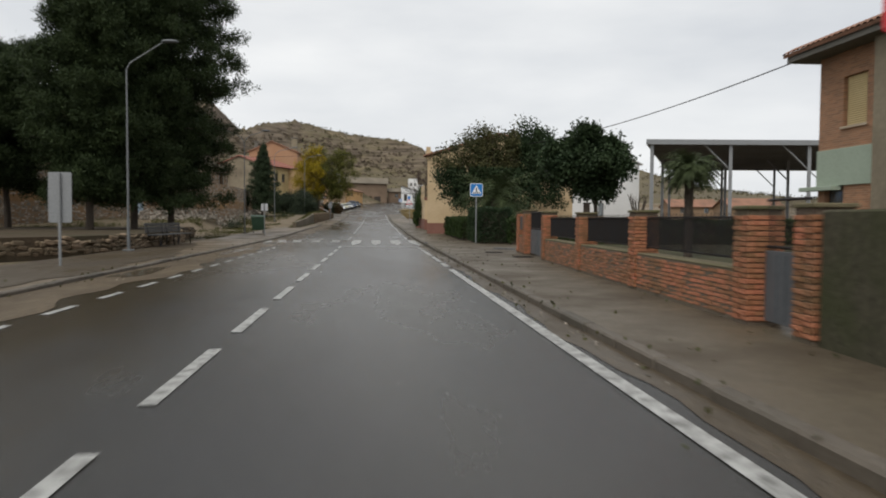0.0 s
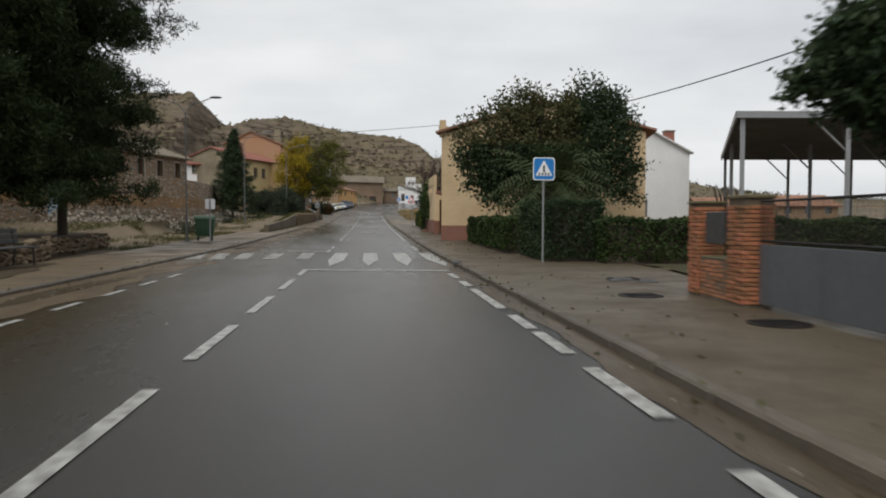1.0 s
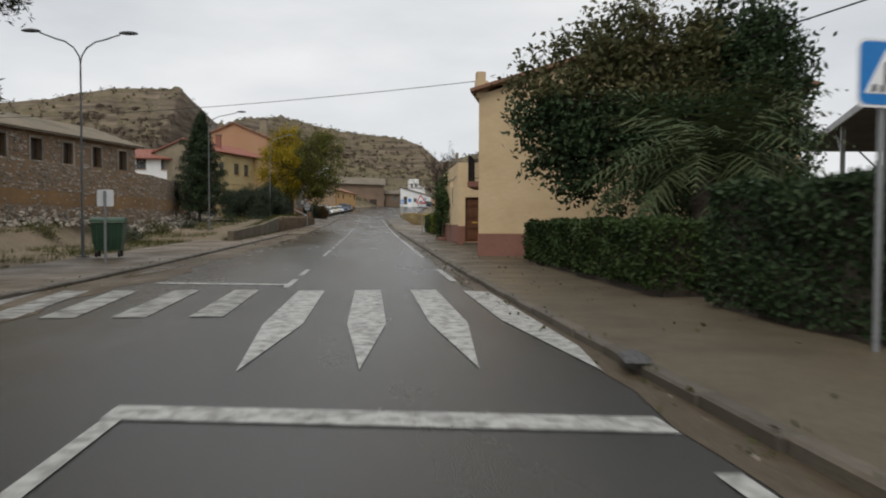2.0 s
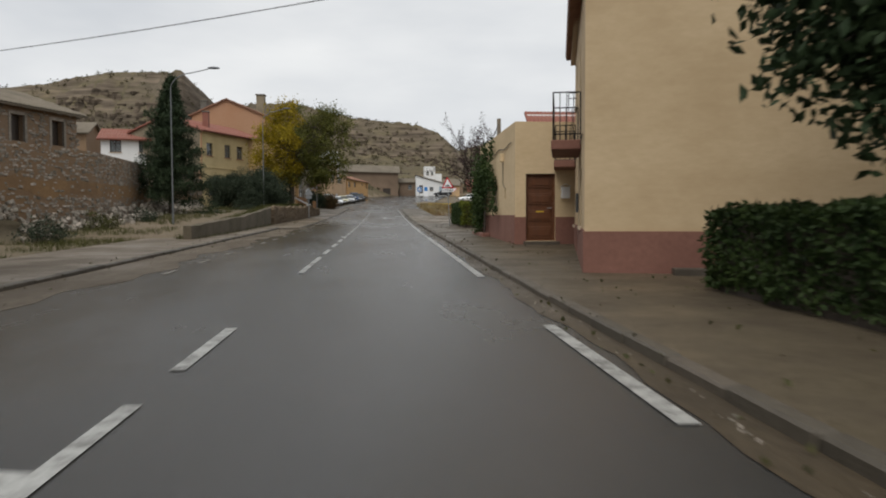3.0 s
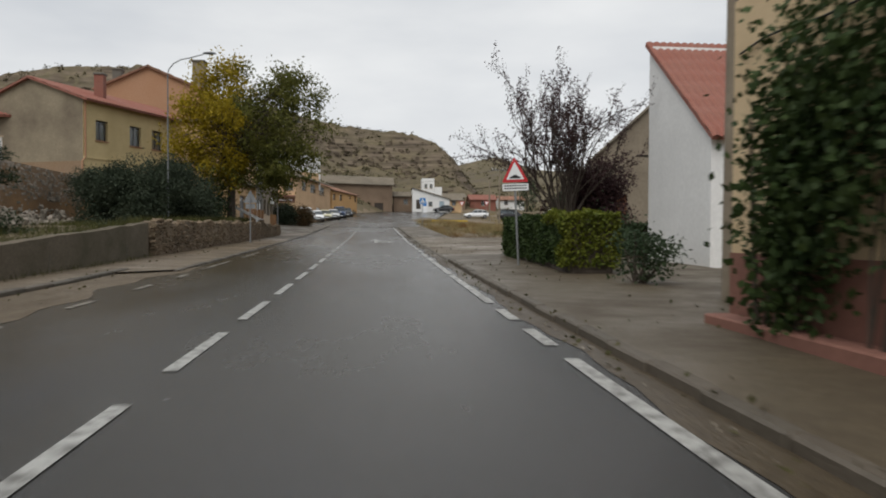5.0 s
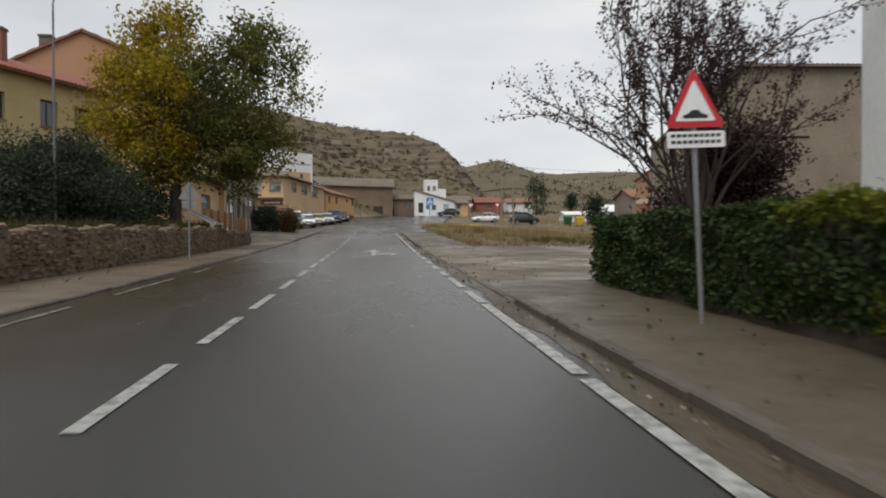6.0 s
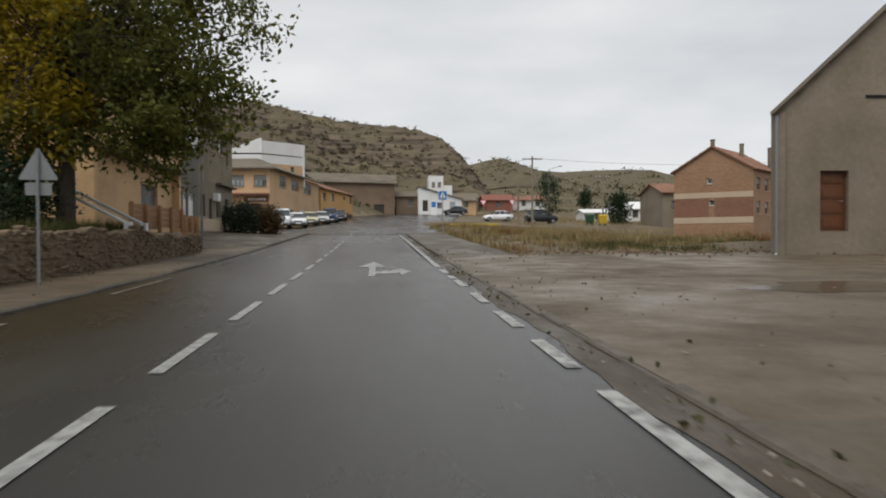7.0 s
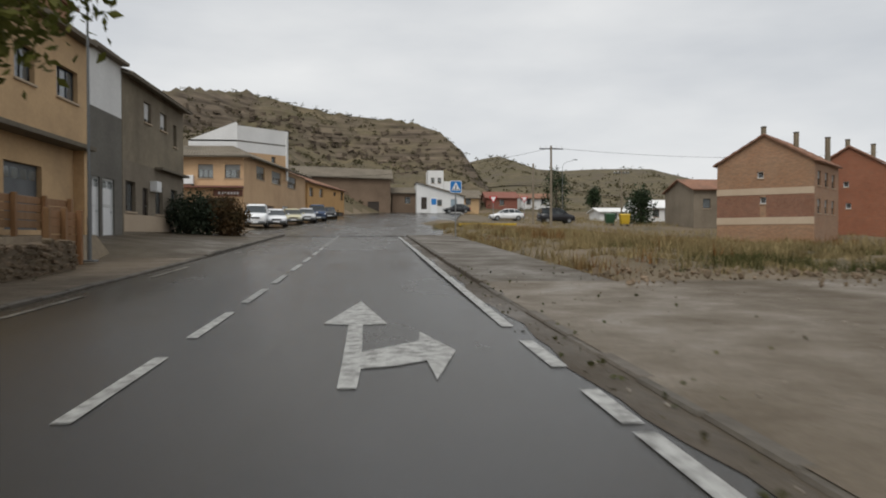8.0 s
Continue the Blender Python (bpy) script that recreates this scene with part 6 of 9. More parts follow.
# young conifer before the adobe wall
limbed_tree("cypress_tree", -12.55, 67.6, 1.25, "dark green pointed young conifer with a short bare trunk", 7.75, lambda u: (2.85 * (1 - u) ** 1.05 + 0.05) * min(1, 0.65 + 3 * u) * (0.86 + 0.14 * math.sin(u * 41)), 0.1, 88, 6, 8, 16,
            0.15, 0.3, CYPRESS, 0.14, 11, (0.1, 0), 0.32, 0.12, 0.46, 0.1, 0.6)


def lumpy(blobs, count, size, seed):
    """Breaks each round mass of a crown into smaller heads of leaves that stand out of it."""
    rng = np.random.default_rng(seed)
    out = []
    for x, y, z, rx, ry, rz in blobs:
        out.append((x, y, z, rx * 0.72, ry * 0.72, rz * 0.72))
        for k in range(count):
            d = rng.normal(size=3)
            d[2] += 0.25
            d /= np.linalg.norm(d)
            f = size * rng.uniform(0.6, 1.25)
            r = rng.uniform(0.68, 1.02)
            out.append((x + d[0] * rx * r, y + d[1] * ry * r, z + d[2] * rz * r, rx * f, ry * f, rz * f))
    return out


# tree by the zebra crossing
blobs = [(0.2, 0, 4.2, 3.0, 2.6, 2.4), (-1.8, -0.5, 3.8, 1.8, 1.6, 2.0), (2.0, 0.3, 4.2, 2.2, 1.9, 2.3), (1.6, 0, 6.0, 1.3, 1.3, 1.5), (-1.0, 0.2, 6.0, 1.4, 1.2, 1.3), (2.9, -0.3, 5.2, 1.2, 1.0, 1.3), (-2.4, -0.6, 2.6, 1.1, 1.0, 1.1), (0.8, -1.2, 2.4, 2.6, 1.4, 1.5), (3.2, 0, 2.8, 1.3, 1.2, 1.4), (-3.0, -0.7, 4.5, 1.2, 1.1, 1.4), (-3.1, -0.6, 3.1, 1.0, 1.0, 1.2)]
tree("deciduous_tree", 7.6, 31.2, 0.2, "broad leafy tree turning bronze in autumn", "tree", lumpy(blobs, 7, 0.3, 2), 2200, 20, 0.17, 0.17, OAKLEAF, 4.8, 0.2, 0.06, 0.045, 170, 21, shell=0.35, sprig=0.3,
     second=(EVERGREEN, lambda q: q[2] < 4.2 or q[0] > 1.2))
# round evergreen behind the railings
blobs = [(-0.4, 0, 2.75, 1.4, 1.3, 1.0), (-1.05, 0.1, 2.75, 0.75, 0.75, 0.7), (0.4, -0.2, 2.8, 0.9, 0.85, 0.8), (-0.4, -0.2, 3.3, 0.95, 0.8, 0.5), (-0.2, -0.1, 2.0, 0.8, 0.8, 0.45)]
tree("evergreen_tree", 6.6, 7.2, 0.2, "small round dark evergreen behind the railings", "tree", lumpy(blobs, 5, 0.3, 3), 1500, 26, 0.1, 0.12, EVERGREEN, 2.5, 0.085, 0.04, 0.022, 40, 22, shell=0.3)


def pollard(x, y, z, h, label, seed):
    """A bare cut-back tree: short trunk, knuckled limbs and a few thin shoots."""
    t = thing("bare_tree", Matrix.Translation((x, y, z)), label, "tree")
    rnd = random.Random(seed)
    bm = bmesh.new()
    tube(bm, [(0, 0, -0.2), (0.04, 0, h * 0.25), (-0.03, 0.02, h * 0.5)], 0.13, 8, 0.8)
    part("trunk", bm, BARK, t)
    for k in range(6):
        a, out = k * 1.047 + rnd.uniform(-0.3, 0.3), h * rnd.uniform(0.14, 0.26)
        top = Vector((math.cos(a) * out, math.sin(a) * out, h * rnd.uniform(0.7, 0.82)))
        bm = bmesh.new()
        tube(bm, [(-0.03, 0.02, h * 0.47), (top.x * 0.7, top.y * 0.7, h * 0.58), top], 0.075, 6, 0.7)
        bmesh.ops.create_icosphere(bm, subdivisions=1, radius=0.085, matrix=Matrix.Translation(top))
        limb = part("limb", bm, BARK, t)
        bm = bmesh.new()
        for j in range(5):
            d = Vector((rnd.uniform(-0.6, 0.6), rnd.uniform(-0.6, 0.6), 1)).normalized() * h * rnd.uniform(0.1, 0.22)
            rod(bm, top, top + d, 0.022, 0.007, 4)
        part("shoots", bm, BARK, limb)
    return t


pollard(19.0, 37.0, 0.1, 3.3, "bare cut-back tree before the white house", 4)
# yellow and green tree on the left
blobs = [(0.6, 0, 5.0, 3.4, 3.2, 2.8), (-1.8, 0.0, 5.2, 1.9, 1.8, 2.1), (3.1, 0.4, 5.0, 2.3, 2.4, 2.6), (0.2, 0, 7.6, 2.2, 2.0, 1.6), (3.2, 0.5, 7.9, 1.6, 1.5, 1.7), (-1.3, 0.0, 7.3, 1.2, 1.2, 1.3), (3.6, 0.2, 3.6, 1.2, 1.2, 1.2), (1.4, -0.4, 2.9, 2.4, 2.0, 1.0), (-1.6, -0.3, 3.2, 1.7, 1.6, 1.2), (2.9, -0.2, 2.6, 1.0, 1.0, 0.9)]
tree("deciduous_tree", -8.1, 88.2, 1.6, "broad tree with bright yellow leaves turning green on one half", "tree", lumpy(blobs, 8, 0.3, 4), 1750, 20, 0.2, 0.18, YELLOWLEAF, 6.0, 0.28, 0.07, 0.05, 200, 31, shell=0.35, sprig=0.45,
     second=(GREENLEAF, lambda q: q[0] + 0.35 * math.sin(q[2] * 3) > 0.9 or (q[2] < 3.4 and math.sin(q[0] * 9 + q[1] * 7) > 0)))
# olive beside it
blobs = [(0, 0, 2.1, 2.7, 2.4, 2.0), (-1.7, 0.2, 1.8, 1.9, 1.7, 1.7), (1.5, 0.6, 1.9, 1.9, 1.9, 1.8)]
tree("olive_tree", -10.4, 80.5, 1.2, "bushy grey-green olive tree behind the low wall", "tree", lumpy(blobs, 7, 0.34, 5), 2300, 24, 0.16, 0.15, OLIVELEAF, 2.0, 0.16, 0.06, 0.03, 50, 41, slim=0.3, shell=0.35)
# purple-leaved tree: many upright stems, fine twigs and scattered leaves
def twiggy_tree(name, x, y, z, label, stems, length, leaf, leaf_mat, per, seed):
    t = thing(name, Matrix.Translation((x, y, z)), label, "tree")
    rnd = random.Random(seed)
    places = []

    def grow(bm, p, d, L, r, level):
        pts, p, d = [p.copy()], p.copy(), d.copy()
        for k in range(4):
            d = (d + Vector((rnd.uniform(-0.2, 0.2), rnd.uniform(-0.2, 0.2), rnd.uniform(-0.05, 0.13)))).normalized()
            p = p + d * (L / 4)
            pts.append(p.copy())
            if level < 2 or (level == 2 and k):
                side = d.cross(Vector((rnd.uniform(-1, 1), rnd.uniform(-1, 1), rnd.uniform(-0.3, 0.3)))).normalized()
                if k or level:
                    grow(bm, p, (d * 0.75 + side * rnd.uniform(0.45, 0.75) + Vector((0, 0, 0.28))).normalized(), L * rnd.uniform(0.42, 0.6), r * 0.5, level + 1)
            if level >= 2:
                for j in range(per):
                    places.append(p + Vector((rnd.gauss(0, 0.05), rnd.gauss(0, 0.05), rnd.gauss(0, 0.05))))
        tube(bm, pts, r, 6 if level == 0 else 4, 0.45)

    part("trunk", tube(bmesh.new(), [(0, 0, -0.3), (0.02, 0, 0.3), (0.0, 0.03, 0.75)], 0.14, 9, 0.85), BARK, t)
    for k in range(stems):
        a = k * 2.39996
        tilt = 0.1 + 0.52 * ((k + 0.5) / stems)
        bm = bmesh.new()
        grow(bm, Vector((0.05 * math.cos(a), 0.05 * math.sin(a), 0.6)), Vector((math.cos(a) * tilt, math.sin(a) * tilt * 0.5, 1)).normalized(), length * rnd.uniform(0.82, 1.08), 0.05, 0)
        part("limb", bm, BARK, t)
    leaf_mesh("crown", np.array([tuple(q) for q in places]), leaf, leaf_mat, t, 0.55, 0.3, seed)
    return t


twiggy_tree("plum_tree", 6.7, 72.0, 0.75, "purple-leaved plum tree with thin half-bare branches", 16, 3.35, 0.08, PURPLELEAF, 4, 51)
blobs = [(0.1, 0, 1.5, 1.2, 1.3, 1.4), (0.7, 0.3, 2.6, 1.0, 1.0, 1.1), (-0.5, 0.1, 2.3, 0.8, 0.8, 1.0), (-1.2, 0, 0.9, 0.9, 0.9, 0.9)]
tree("plum_tree", 8.0, 73.0, 0.75, "dense bushy purple-brown plum tree behind the hedge", "tree", lumpy(blobs, 5, 0.32, 7), 1100, 18, 0.17, 0.1, PURPLELEAF, 2.4, 0.1, 0.05, 0.03, 70, 52, shell=0.3, sprig=0.3)


def palm(x, y, z, trunk_h, r, fronds, length, label, seed, droop=0.9):
    """A palm: shaggy trunk and arching fronds of narrow leaflets."""
    t = thing("palm_tree", Matrix.Translation((x, y, z)), label, "tree")
    rnd = random.Random(seed)
    bm = bmesh.new()
    steps_ = 10
    for i in range(steps_):
        rod(bm, (0, 0, trunk_h * i / steps_ - 0.1), (0, 0, trunk_h * (i + 1) / steps_), r * (1.12 if i % 2 else 0.95), r * (0.95 if i % 2 else 1.12), 10)
    part("trunk", bm, BARK, t, "brown fibrous trunk")
    vs, fs = [], []
    for k in range(fronds):
        a, up = rnd.uniform(0, 6.283), rnd.uniform(-0.35, 1.15)
        L = length * rnd.uniform(0.8, 1.1)
        p, d = Vector((0, 0, trunk_h)), Vector((math.cos(a) * math.cos(up), math.sin(a) * math.cos(up), math.sin(up)))
        for s in range(16):
            u = s / 15
            p = p + d * (L / 16)
            d = (d + Vector((0, 0, -droop * 0.11))).normalized()
            side = d.cross(Vector((0, 0, 1))).normalized()
            ll = L * 0.26 * math.sin(math.pi * (0.12 + 0.85 * u)) * rnd.uniform(0.75, 1.1)
            for sg in (-1, 1):
                q = p + (side * sg + d * 0.55 + Vector((rnd.uniform(-0.2, 0.2), rnd.uniform(-0.2, 0.2), rnd.uniform(-0.7, -0.1)))).normalized() * ll
                n = len(vs)
                vs += [p - d * 0.012 * (1 + length / 2), p + d * 0.012 * (1 + length / 2), q]
                fs.append((n, n + 1, n + 2))
            n = len(vs)
            vs += [p - d * L / 16 - side * 0.012, p - d * L / 16 + side * 0.012, p]
            fs.append((n, n + 1, n + 2))
    raw("fronds", vs, fs, PALMLEAF, t)
    return t


palm(9.0, 5.9, 0.2, 2.5, 0.125, 230, 1.0, "small fan palm in the front garden", 5, 0.9)
palm(6.7, 26.6, 0.2, 2.2, 0.25, 84, 3.0, "feathery palm under the autumn tree", 6, 0.8)


# clipped hedges: a body of twigs wrapped in leaves
def hedge(outline_a, outline_b, width, h, z, label, material, seed, second=None, density=900, leaf=0.085):
    a, b = Vector((*outline_a, 0)), Vector((*outline_b, 0))
    L = (b - a).length
    t = thing("hedge", Matrix.Translation((a.x, a.y, z)) @ pose(0, 0, 0, 0, 0, math.degrees(math.atan2(b.y - a.y, b.x - a.x))), label, "hedge")
    part("core", boxm(0.12, L - 0.12, -width / 2 + 0.12, width / 2 - 0.12, -0.2, h - 0.14, 0.05), BARK, t, "dark inner twigs")
    rng = np.random.default_rng(seed)
    n = int(density * (2 * L * h + L * width + 2 * width * h))
    face = rng.choice(5, n, p=np.array([L * h, L * h, L * width, width * h, width * h]) / (2 * L * h + L * width + 2 * width * h))
    u, v, d = rng.uniform(0, 1, n), rng.uniform(0, 1, n), np.abs(rng.normal(0, 0.05, n))
    pts = np.empty((n, 3))
    bump = 0.05 * np.sin(u * L * 3.1 + seed) + 0.04 * np.sin(v * 9 + u * L * 1.7)
    pts[:, 0] = np.where(face < 3, u * L, np.where(face == 3, d, L - d))
    pts[:, 1] = np.where(face == 0, -width / 2 + d + bump, np.where(face == 1, width / 2 - d + bump, (v - 0.5) * width))
    pts[:, 1] = np.where(face > 2, (u - 0.5) * width, pts[:, 1])
    pts[:, 2] = np.where(face == 2, h - d + bump, v * h)
    if second:
        mask = second[1](pts)
        leaf_mesh("leaves", pts[~mask], leaf, material, t, 0.6, 0, seed)
        leaf_mesh("leaves", pts[mask], leaf, second[0], t, 0.6, 0, seed + 1, "yellow-green leaves")
    else:
        leaf_mesh("leaves", pts, leaf, material, t, 0.6, 0, seed)
    return t


hedge((5.0, 33.5), (4.85, 23.2), 1.0, 1.05, 0.25, "clipped dark green hedge beside the pavement", HEDGELEAF, 61)
hedge((5.3, 22.0), (5.4, 18.6), 1.5, 1.55, 0.18, "taller clipped dark green hedge block", EVERGREEN, 62)
hedge((5.9, 18.2), (19.0, 16.6), 1.0, 1.05, 0.18, "low clipped hedge running back from the street", HEDGELEAF, 63)
hedge((5.0, 71.7), (4.75, 62.0), 1.2, 1.2, 0.72, "clipped green hedge with a yellow-green end", HEDGELEAF, 64,
      (LIMELEAF, lambda p: p[:, 0] + 0.3 * np.sin(p[:, 2] * 7) > np.where(p[:, 2] > 0.95, 7.4, 9.0)))
hedge((5.7, 71.2), (11.0, 72.4), 0.9, 1.0, 0.75, "dark hedge running back beside the gravel yard", HEDGELEAF, 65)


def bush(x, y, z, r, h, label, material, seed, n=60, leaf=0.09, name="bush"):
    t = thing(name, Matrix.Translation((x, y, z)), label, "bush")
    centres, pts = clump_points([(0, 0, h * 0.5, r, r, h * 0.5), (r * 0.4, 0, h * 0.4, r * 0.7, r * 0.7, h * 0.4)], n, 22, r * 0.16, seed, 0.3)
    bm = bmesh.new()
    rnd = random.Random(seed)
    for c in rnd.sample(list(map(tuple, centres)), min(20, n)):
        rod(bm, (rnd.uniform(-0.1, 0.1), rnd.uniform(-0.1, 0.1), -0.1), c, 0.02, 0.006, 4)
    part("stems", bm, BARK, t)
    leaf_mesh("leaves", pts, leaf, material, t, 0.5, 0, seed)
    return t


bush(-8.35, 114.4, 2.0, 1.1, 2.1, "dark green leafy shrub beside the forecourt", OLIVELEAF, 71, 260, 0.15)
bush(-6.9, 114.9, 2.0, 1.0, 1.8, "reddish-brown autumn shrub beside the forecourt", SHRUBLEAF, 85, 240, 0.14)
# two added shrubs fill the dark under the tree and hide the house wall
bush(-9.8, 84.0, 1.6, 1.7, 2.6, "dense dark shrub added for the dark under the yellow tree", OLIVELEAF, 72, 420, 0.13)
bush(-9.9, 87.6, 1.8, 1.7, 2.5, "dark leafy shrub added to cover the shaded house wall", EVERGREEN, 84, 420, 0.13)
bush(-12.6, 57.0, 0.3, 0.8, 1.1, "rough bush before the adobe wall", WEED, 73, 60, 0.1)
bush(-12.2, 61.5, 0.4, 0.7, 1.3, "dark bush before the adobe wall", OLIVELEAF, 74, 60, 0.1)
bush(-12.9, 52.0, 0.2, 0.9, 0.9, "rough bush before the adobe wall", OLIVELEAF, 75, 60, 0.1)
bush(-10.3, 67.5, 0.7, 0.8, 1.2, "dark bush behind the low wall", CYPRESS, 76, 70, 0.1)
bush(-13.6, 84.5, 1.8, 0.8, 1.3, "bush at the corner of the yellow house", OLIVELEAF, 77, 70, 0.11)
bush(-9.4, 73.5, 0.9, 0.9, 1.1, "rough shrubs behind the low wall", OLIVELEAF, 78, 70, 0.1)
bush(-15.5, 47.5, 0.3, 1.0, 0.8, "low shrub at the wall foot", WEED, 79, 70, 0.1)
bush(-19.0, 41.0, 0.3, 1.0, 0.9, "low shrub at the wall foot", WEED, 80, 70, 0.1)
bush(4.9, 59.6, 0.6, 0.7, 0.9, "dark bush in the bed beyond the annex", EVERGREEN, 81, 60, 0.09)
bush(6.2, 66.5, 0.7, 1.2, 1.3, "dark bush behind the hedge", EVERGREEN, 82, 90, 0.1)
bush(-13.0, 125.0, 3.0, 1.2, 1.6, "green bush beside the parked cars", GREENLEAF, 83, 90, 0.12)
for k, (x, y, z, h) in enumerate(((35.0, 214, 6.5, 8.0), (46, 226, 8, 3.6), (34.0, 168, 3.2, 4.5))):
    tree("cypress_tree", x, y, z, "dark conifer far up the slope", "tree", [(0, 0, h * 0.5, h * 0.3, h * 0.3, h * 0.48), (0, 0, h * 0.75, h * 0.2, h * 0.2, h * 0.3)], 130, 14, 0.4, 0.4, CYPRESS, h * 0.7, 0.2, 0.05, 0.05, 12, 90 + k)

# ivy on the annex wall
ivy = thing("ivy", Matrix.Translation((3.93, 52.0, 0.5)), "climbing ivy with trailing shoots on the annex wall", "climbing plant")
rng = np.random.default_rng(5)
pts = []
for cy, cz, ry, rz, n in ((0.7, 1.6, 0.85, 1.25, 2300), (-0.2, 2.0, 1.1, 1.1, 1900), (0.9, 0.7, 0.6, 0.8, 900), (-1.6, 2.2, 0.7, 0.45, 420), (-2.4, 1.9, 0.35, 0.35, 240), (-2.7, 1.5, 0.2, 0.5, 160), (-2.2, 1.15, 0.2, 0.3, 90), (-0.6, 3.1, 0.25, 0.4, 130), (-2.0, 3.15, 0.12, 0.5, 110), (-3.1, 0.95, 0.5, 0.12, 60)):
    q = np.empty((n, 3))
    q[:, 1] = cy + ry * np.clip(rng.normal(0, 0.5, n), -1.2, 1.2)
    q[:, 2] = np.maximum(0.02, cz + rz * np.clip(rng.normal(0, 0.5, n), -1.2, 1.2))
    q[:, 0] = -np.abs(rng.normal(0, 0.16, n)) * min(1.6, ry + 0.25) - 0.02
    pts.append(q)
leaf_mesh("leaves", np.concatenate(pts), 0.095, IVYLEAF, ivy, 0.75, 0.3, 6)
rnd = random.Random(4)
for k in range(9):
    y = rnd.uniform(-0.8, 1.6)
    part("stem", tube(bmesh.new(), [(-0.1, y, -0.1), (-0.08, y + rnd.uniform(-0.2, 0.2), 0.8), (-0.05, y + rnd.uniform(-0.5, 0.5), 2.2)], 0.02, 5, 0.5), BARK, ivy)
part("stem", tube(bmesh.new(), [(-0.04, -0.9, 1.9), (-0.04, -2.0, 2.1), (-0.04, -2.7, 1.6), (-0.04, -3.3, 0.95)], 0.012, 4), BARK, ivy)

# grass and scrub
def tufts(name, places, h, material, seed, blades=5, label=""):
    """Blades of grass in tufts, joined."""
    rng = np.random.default_rng(seed)
    p = np.repeat(np.asarray(places, float), blades, 0)
    n = len(p)
    a = rng.uniform(0, 6.283, n)
    lean = rng.uniform(0.05, 0.95, n)
    hh = h * rng.uniform(0.5, 1.2, n)
    p = p + np.stack([rng.normal(0, 0.08, n), rng.normal(0, 0.08, n), np.zeros(n)], 1)
    tip = p + np.stack([np.cos(a) * lean * hh, np.sin(a) * lean * hh, hh], 1)
    w_ = (0.006 + 0.009 * rng.uniform(0, 1, n))[:, None] * np.stack([-np.sin(a), np.cos(a), np.zeros(n)], 1) * (h / 0.3) ** 0.5
    vs = np.stack([p - w_, p + w_, tip], 1).reshape(-1, 3)
    me = bpy.data.meshes.new(name)
    me.vertices.add(3 * n)
    me.vertices.foreach_set("co", vs.ravel())
    me.loops.add(3 * n)
    me.loops.foreach_set("vertex_index", np.arange(3 * n))
    me.polygons.add(n)
    me.polygons.foreach_set("loop_start", np.arange(0, 3 * n, 3))
    me.polygons.foreach_set("loop_total", np.full(n, 3))
    me.update(calc_edges=True)
    me.materials.append(material)
    return tagged(new(name, me), label, "grass", kind="stuff")


def scatter(n, x0, x1, y0, y1, seed, patch=0.15, cut=-0.1):
    rng = np.random.default_rng(seed)
    out = []
    while len(out) < n:
        x, y = rng.uniform(x0, x1), rng.uniform(y0, y1)
        if noise.noise(Vector((x * patch, y * patch, seed))) > cut + rng.uniform(-0.2, 0.2):
            out.append((x, y, base_z(x, y)))
    return out


def field_edge(x, y):
    """Where the rough field begins beside the pavement and the yard."""
    return y > 93.5 + 0.6 * math.sin(x * 1.3) and x > 4.9 + 0.4 * math.sin(y * 0.9)


def field_patch(n, seed, patch, cut, y0=93.0, y1=136, x0=4.6, x1=34):
    return [p for p in scatter(n, x0, x1, y0, y1, seed, patch, cut) if field_edge(p[0], p[1]) and not (13 < p[0] < 22.5 and 90 < p[1] < 99)]


tufts("dry_grass", field_patch(5200, 1, 0.16, 0.16), 0.16, DRYGRASS, 1, 9, "short dry straw-coloured grass")
tufts("dry_grass", field_patch(2600, 41, 0.33, 0.2, 96, 136, 4.6, 16), 0.42, DRYGRASS, 41, 14, "tall clumps of pale dead grass beside the pavement")
tufts("dry_grass", field_patch(520, 42, 0.3, 0.3, 100, 136, 4.6, 20), 0.55, DRYGRASS, 42, 10, "tall pale grass heads in the rough field")
tufts("dry_grass", field_patch(1500, 44, 0.5, 0.0, 93, 98), 0.2, DRYGRASS, 44, 7, "dry grass along the edge of the yard")
tufts("weeds", field_patch(1500, 2, 0.22, 0.25), 0.28, WEED, 2, 9, "patches of green weeds in the dry grass")
tufts("weeds", field_patch(1500, 43, 0.3, 0.15, 93, 101, 8, 32), 0.26, WEED, 43, 10, "dark green weeds along the edge of the yard")
tufts("rusty_scrub", field_patch(900, 3, 0.3, 0.28), 0.5, RUSTWEED, 3, 10, "rust-brown weeds in the rough field")
tufts("weeds", [(-7.0 + 0.15 * math.sin(k * 1.7), 51 + 0.027 * k, float(prof(51 + 0.027 * k)) + 0.04) for k in range(0, 700, 5)], 0.16, WEED, 14, 4, "weeds along the foot of the low wall")
tufts("weeds", [(-7.45 - 0.2 * (k % 7) / 7, 51 + 0.027 * k, base_z(-7.5, 51 + 0.027 * k)) for k in range(1500)], 0.4, WEED, 15, 5, "weeds hanging over the low wall")
tufts("grass", scatter(5000, -22, -9.2, 30, 84, 4, 0.3, 0.05), 0.22, WEED, 4, 6, "thin grass before the adobe wall")
tufts("dry_grass", scatter(4000, 16, 60, 134, 200, 5), 0.5, DRYGRASS, 5, 5, "dry grass beyond the field")
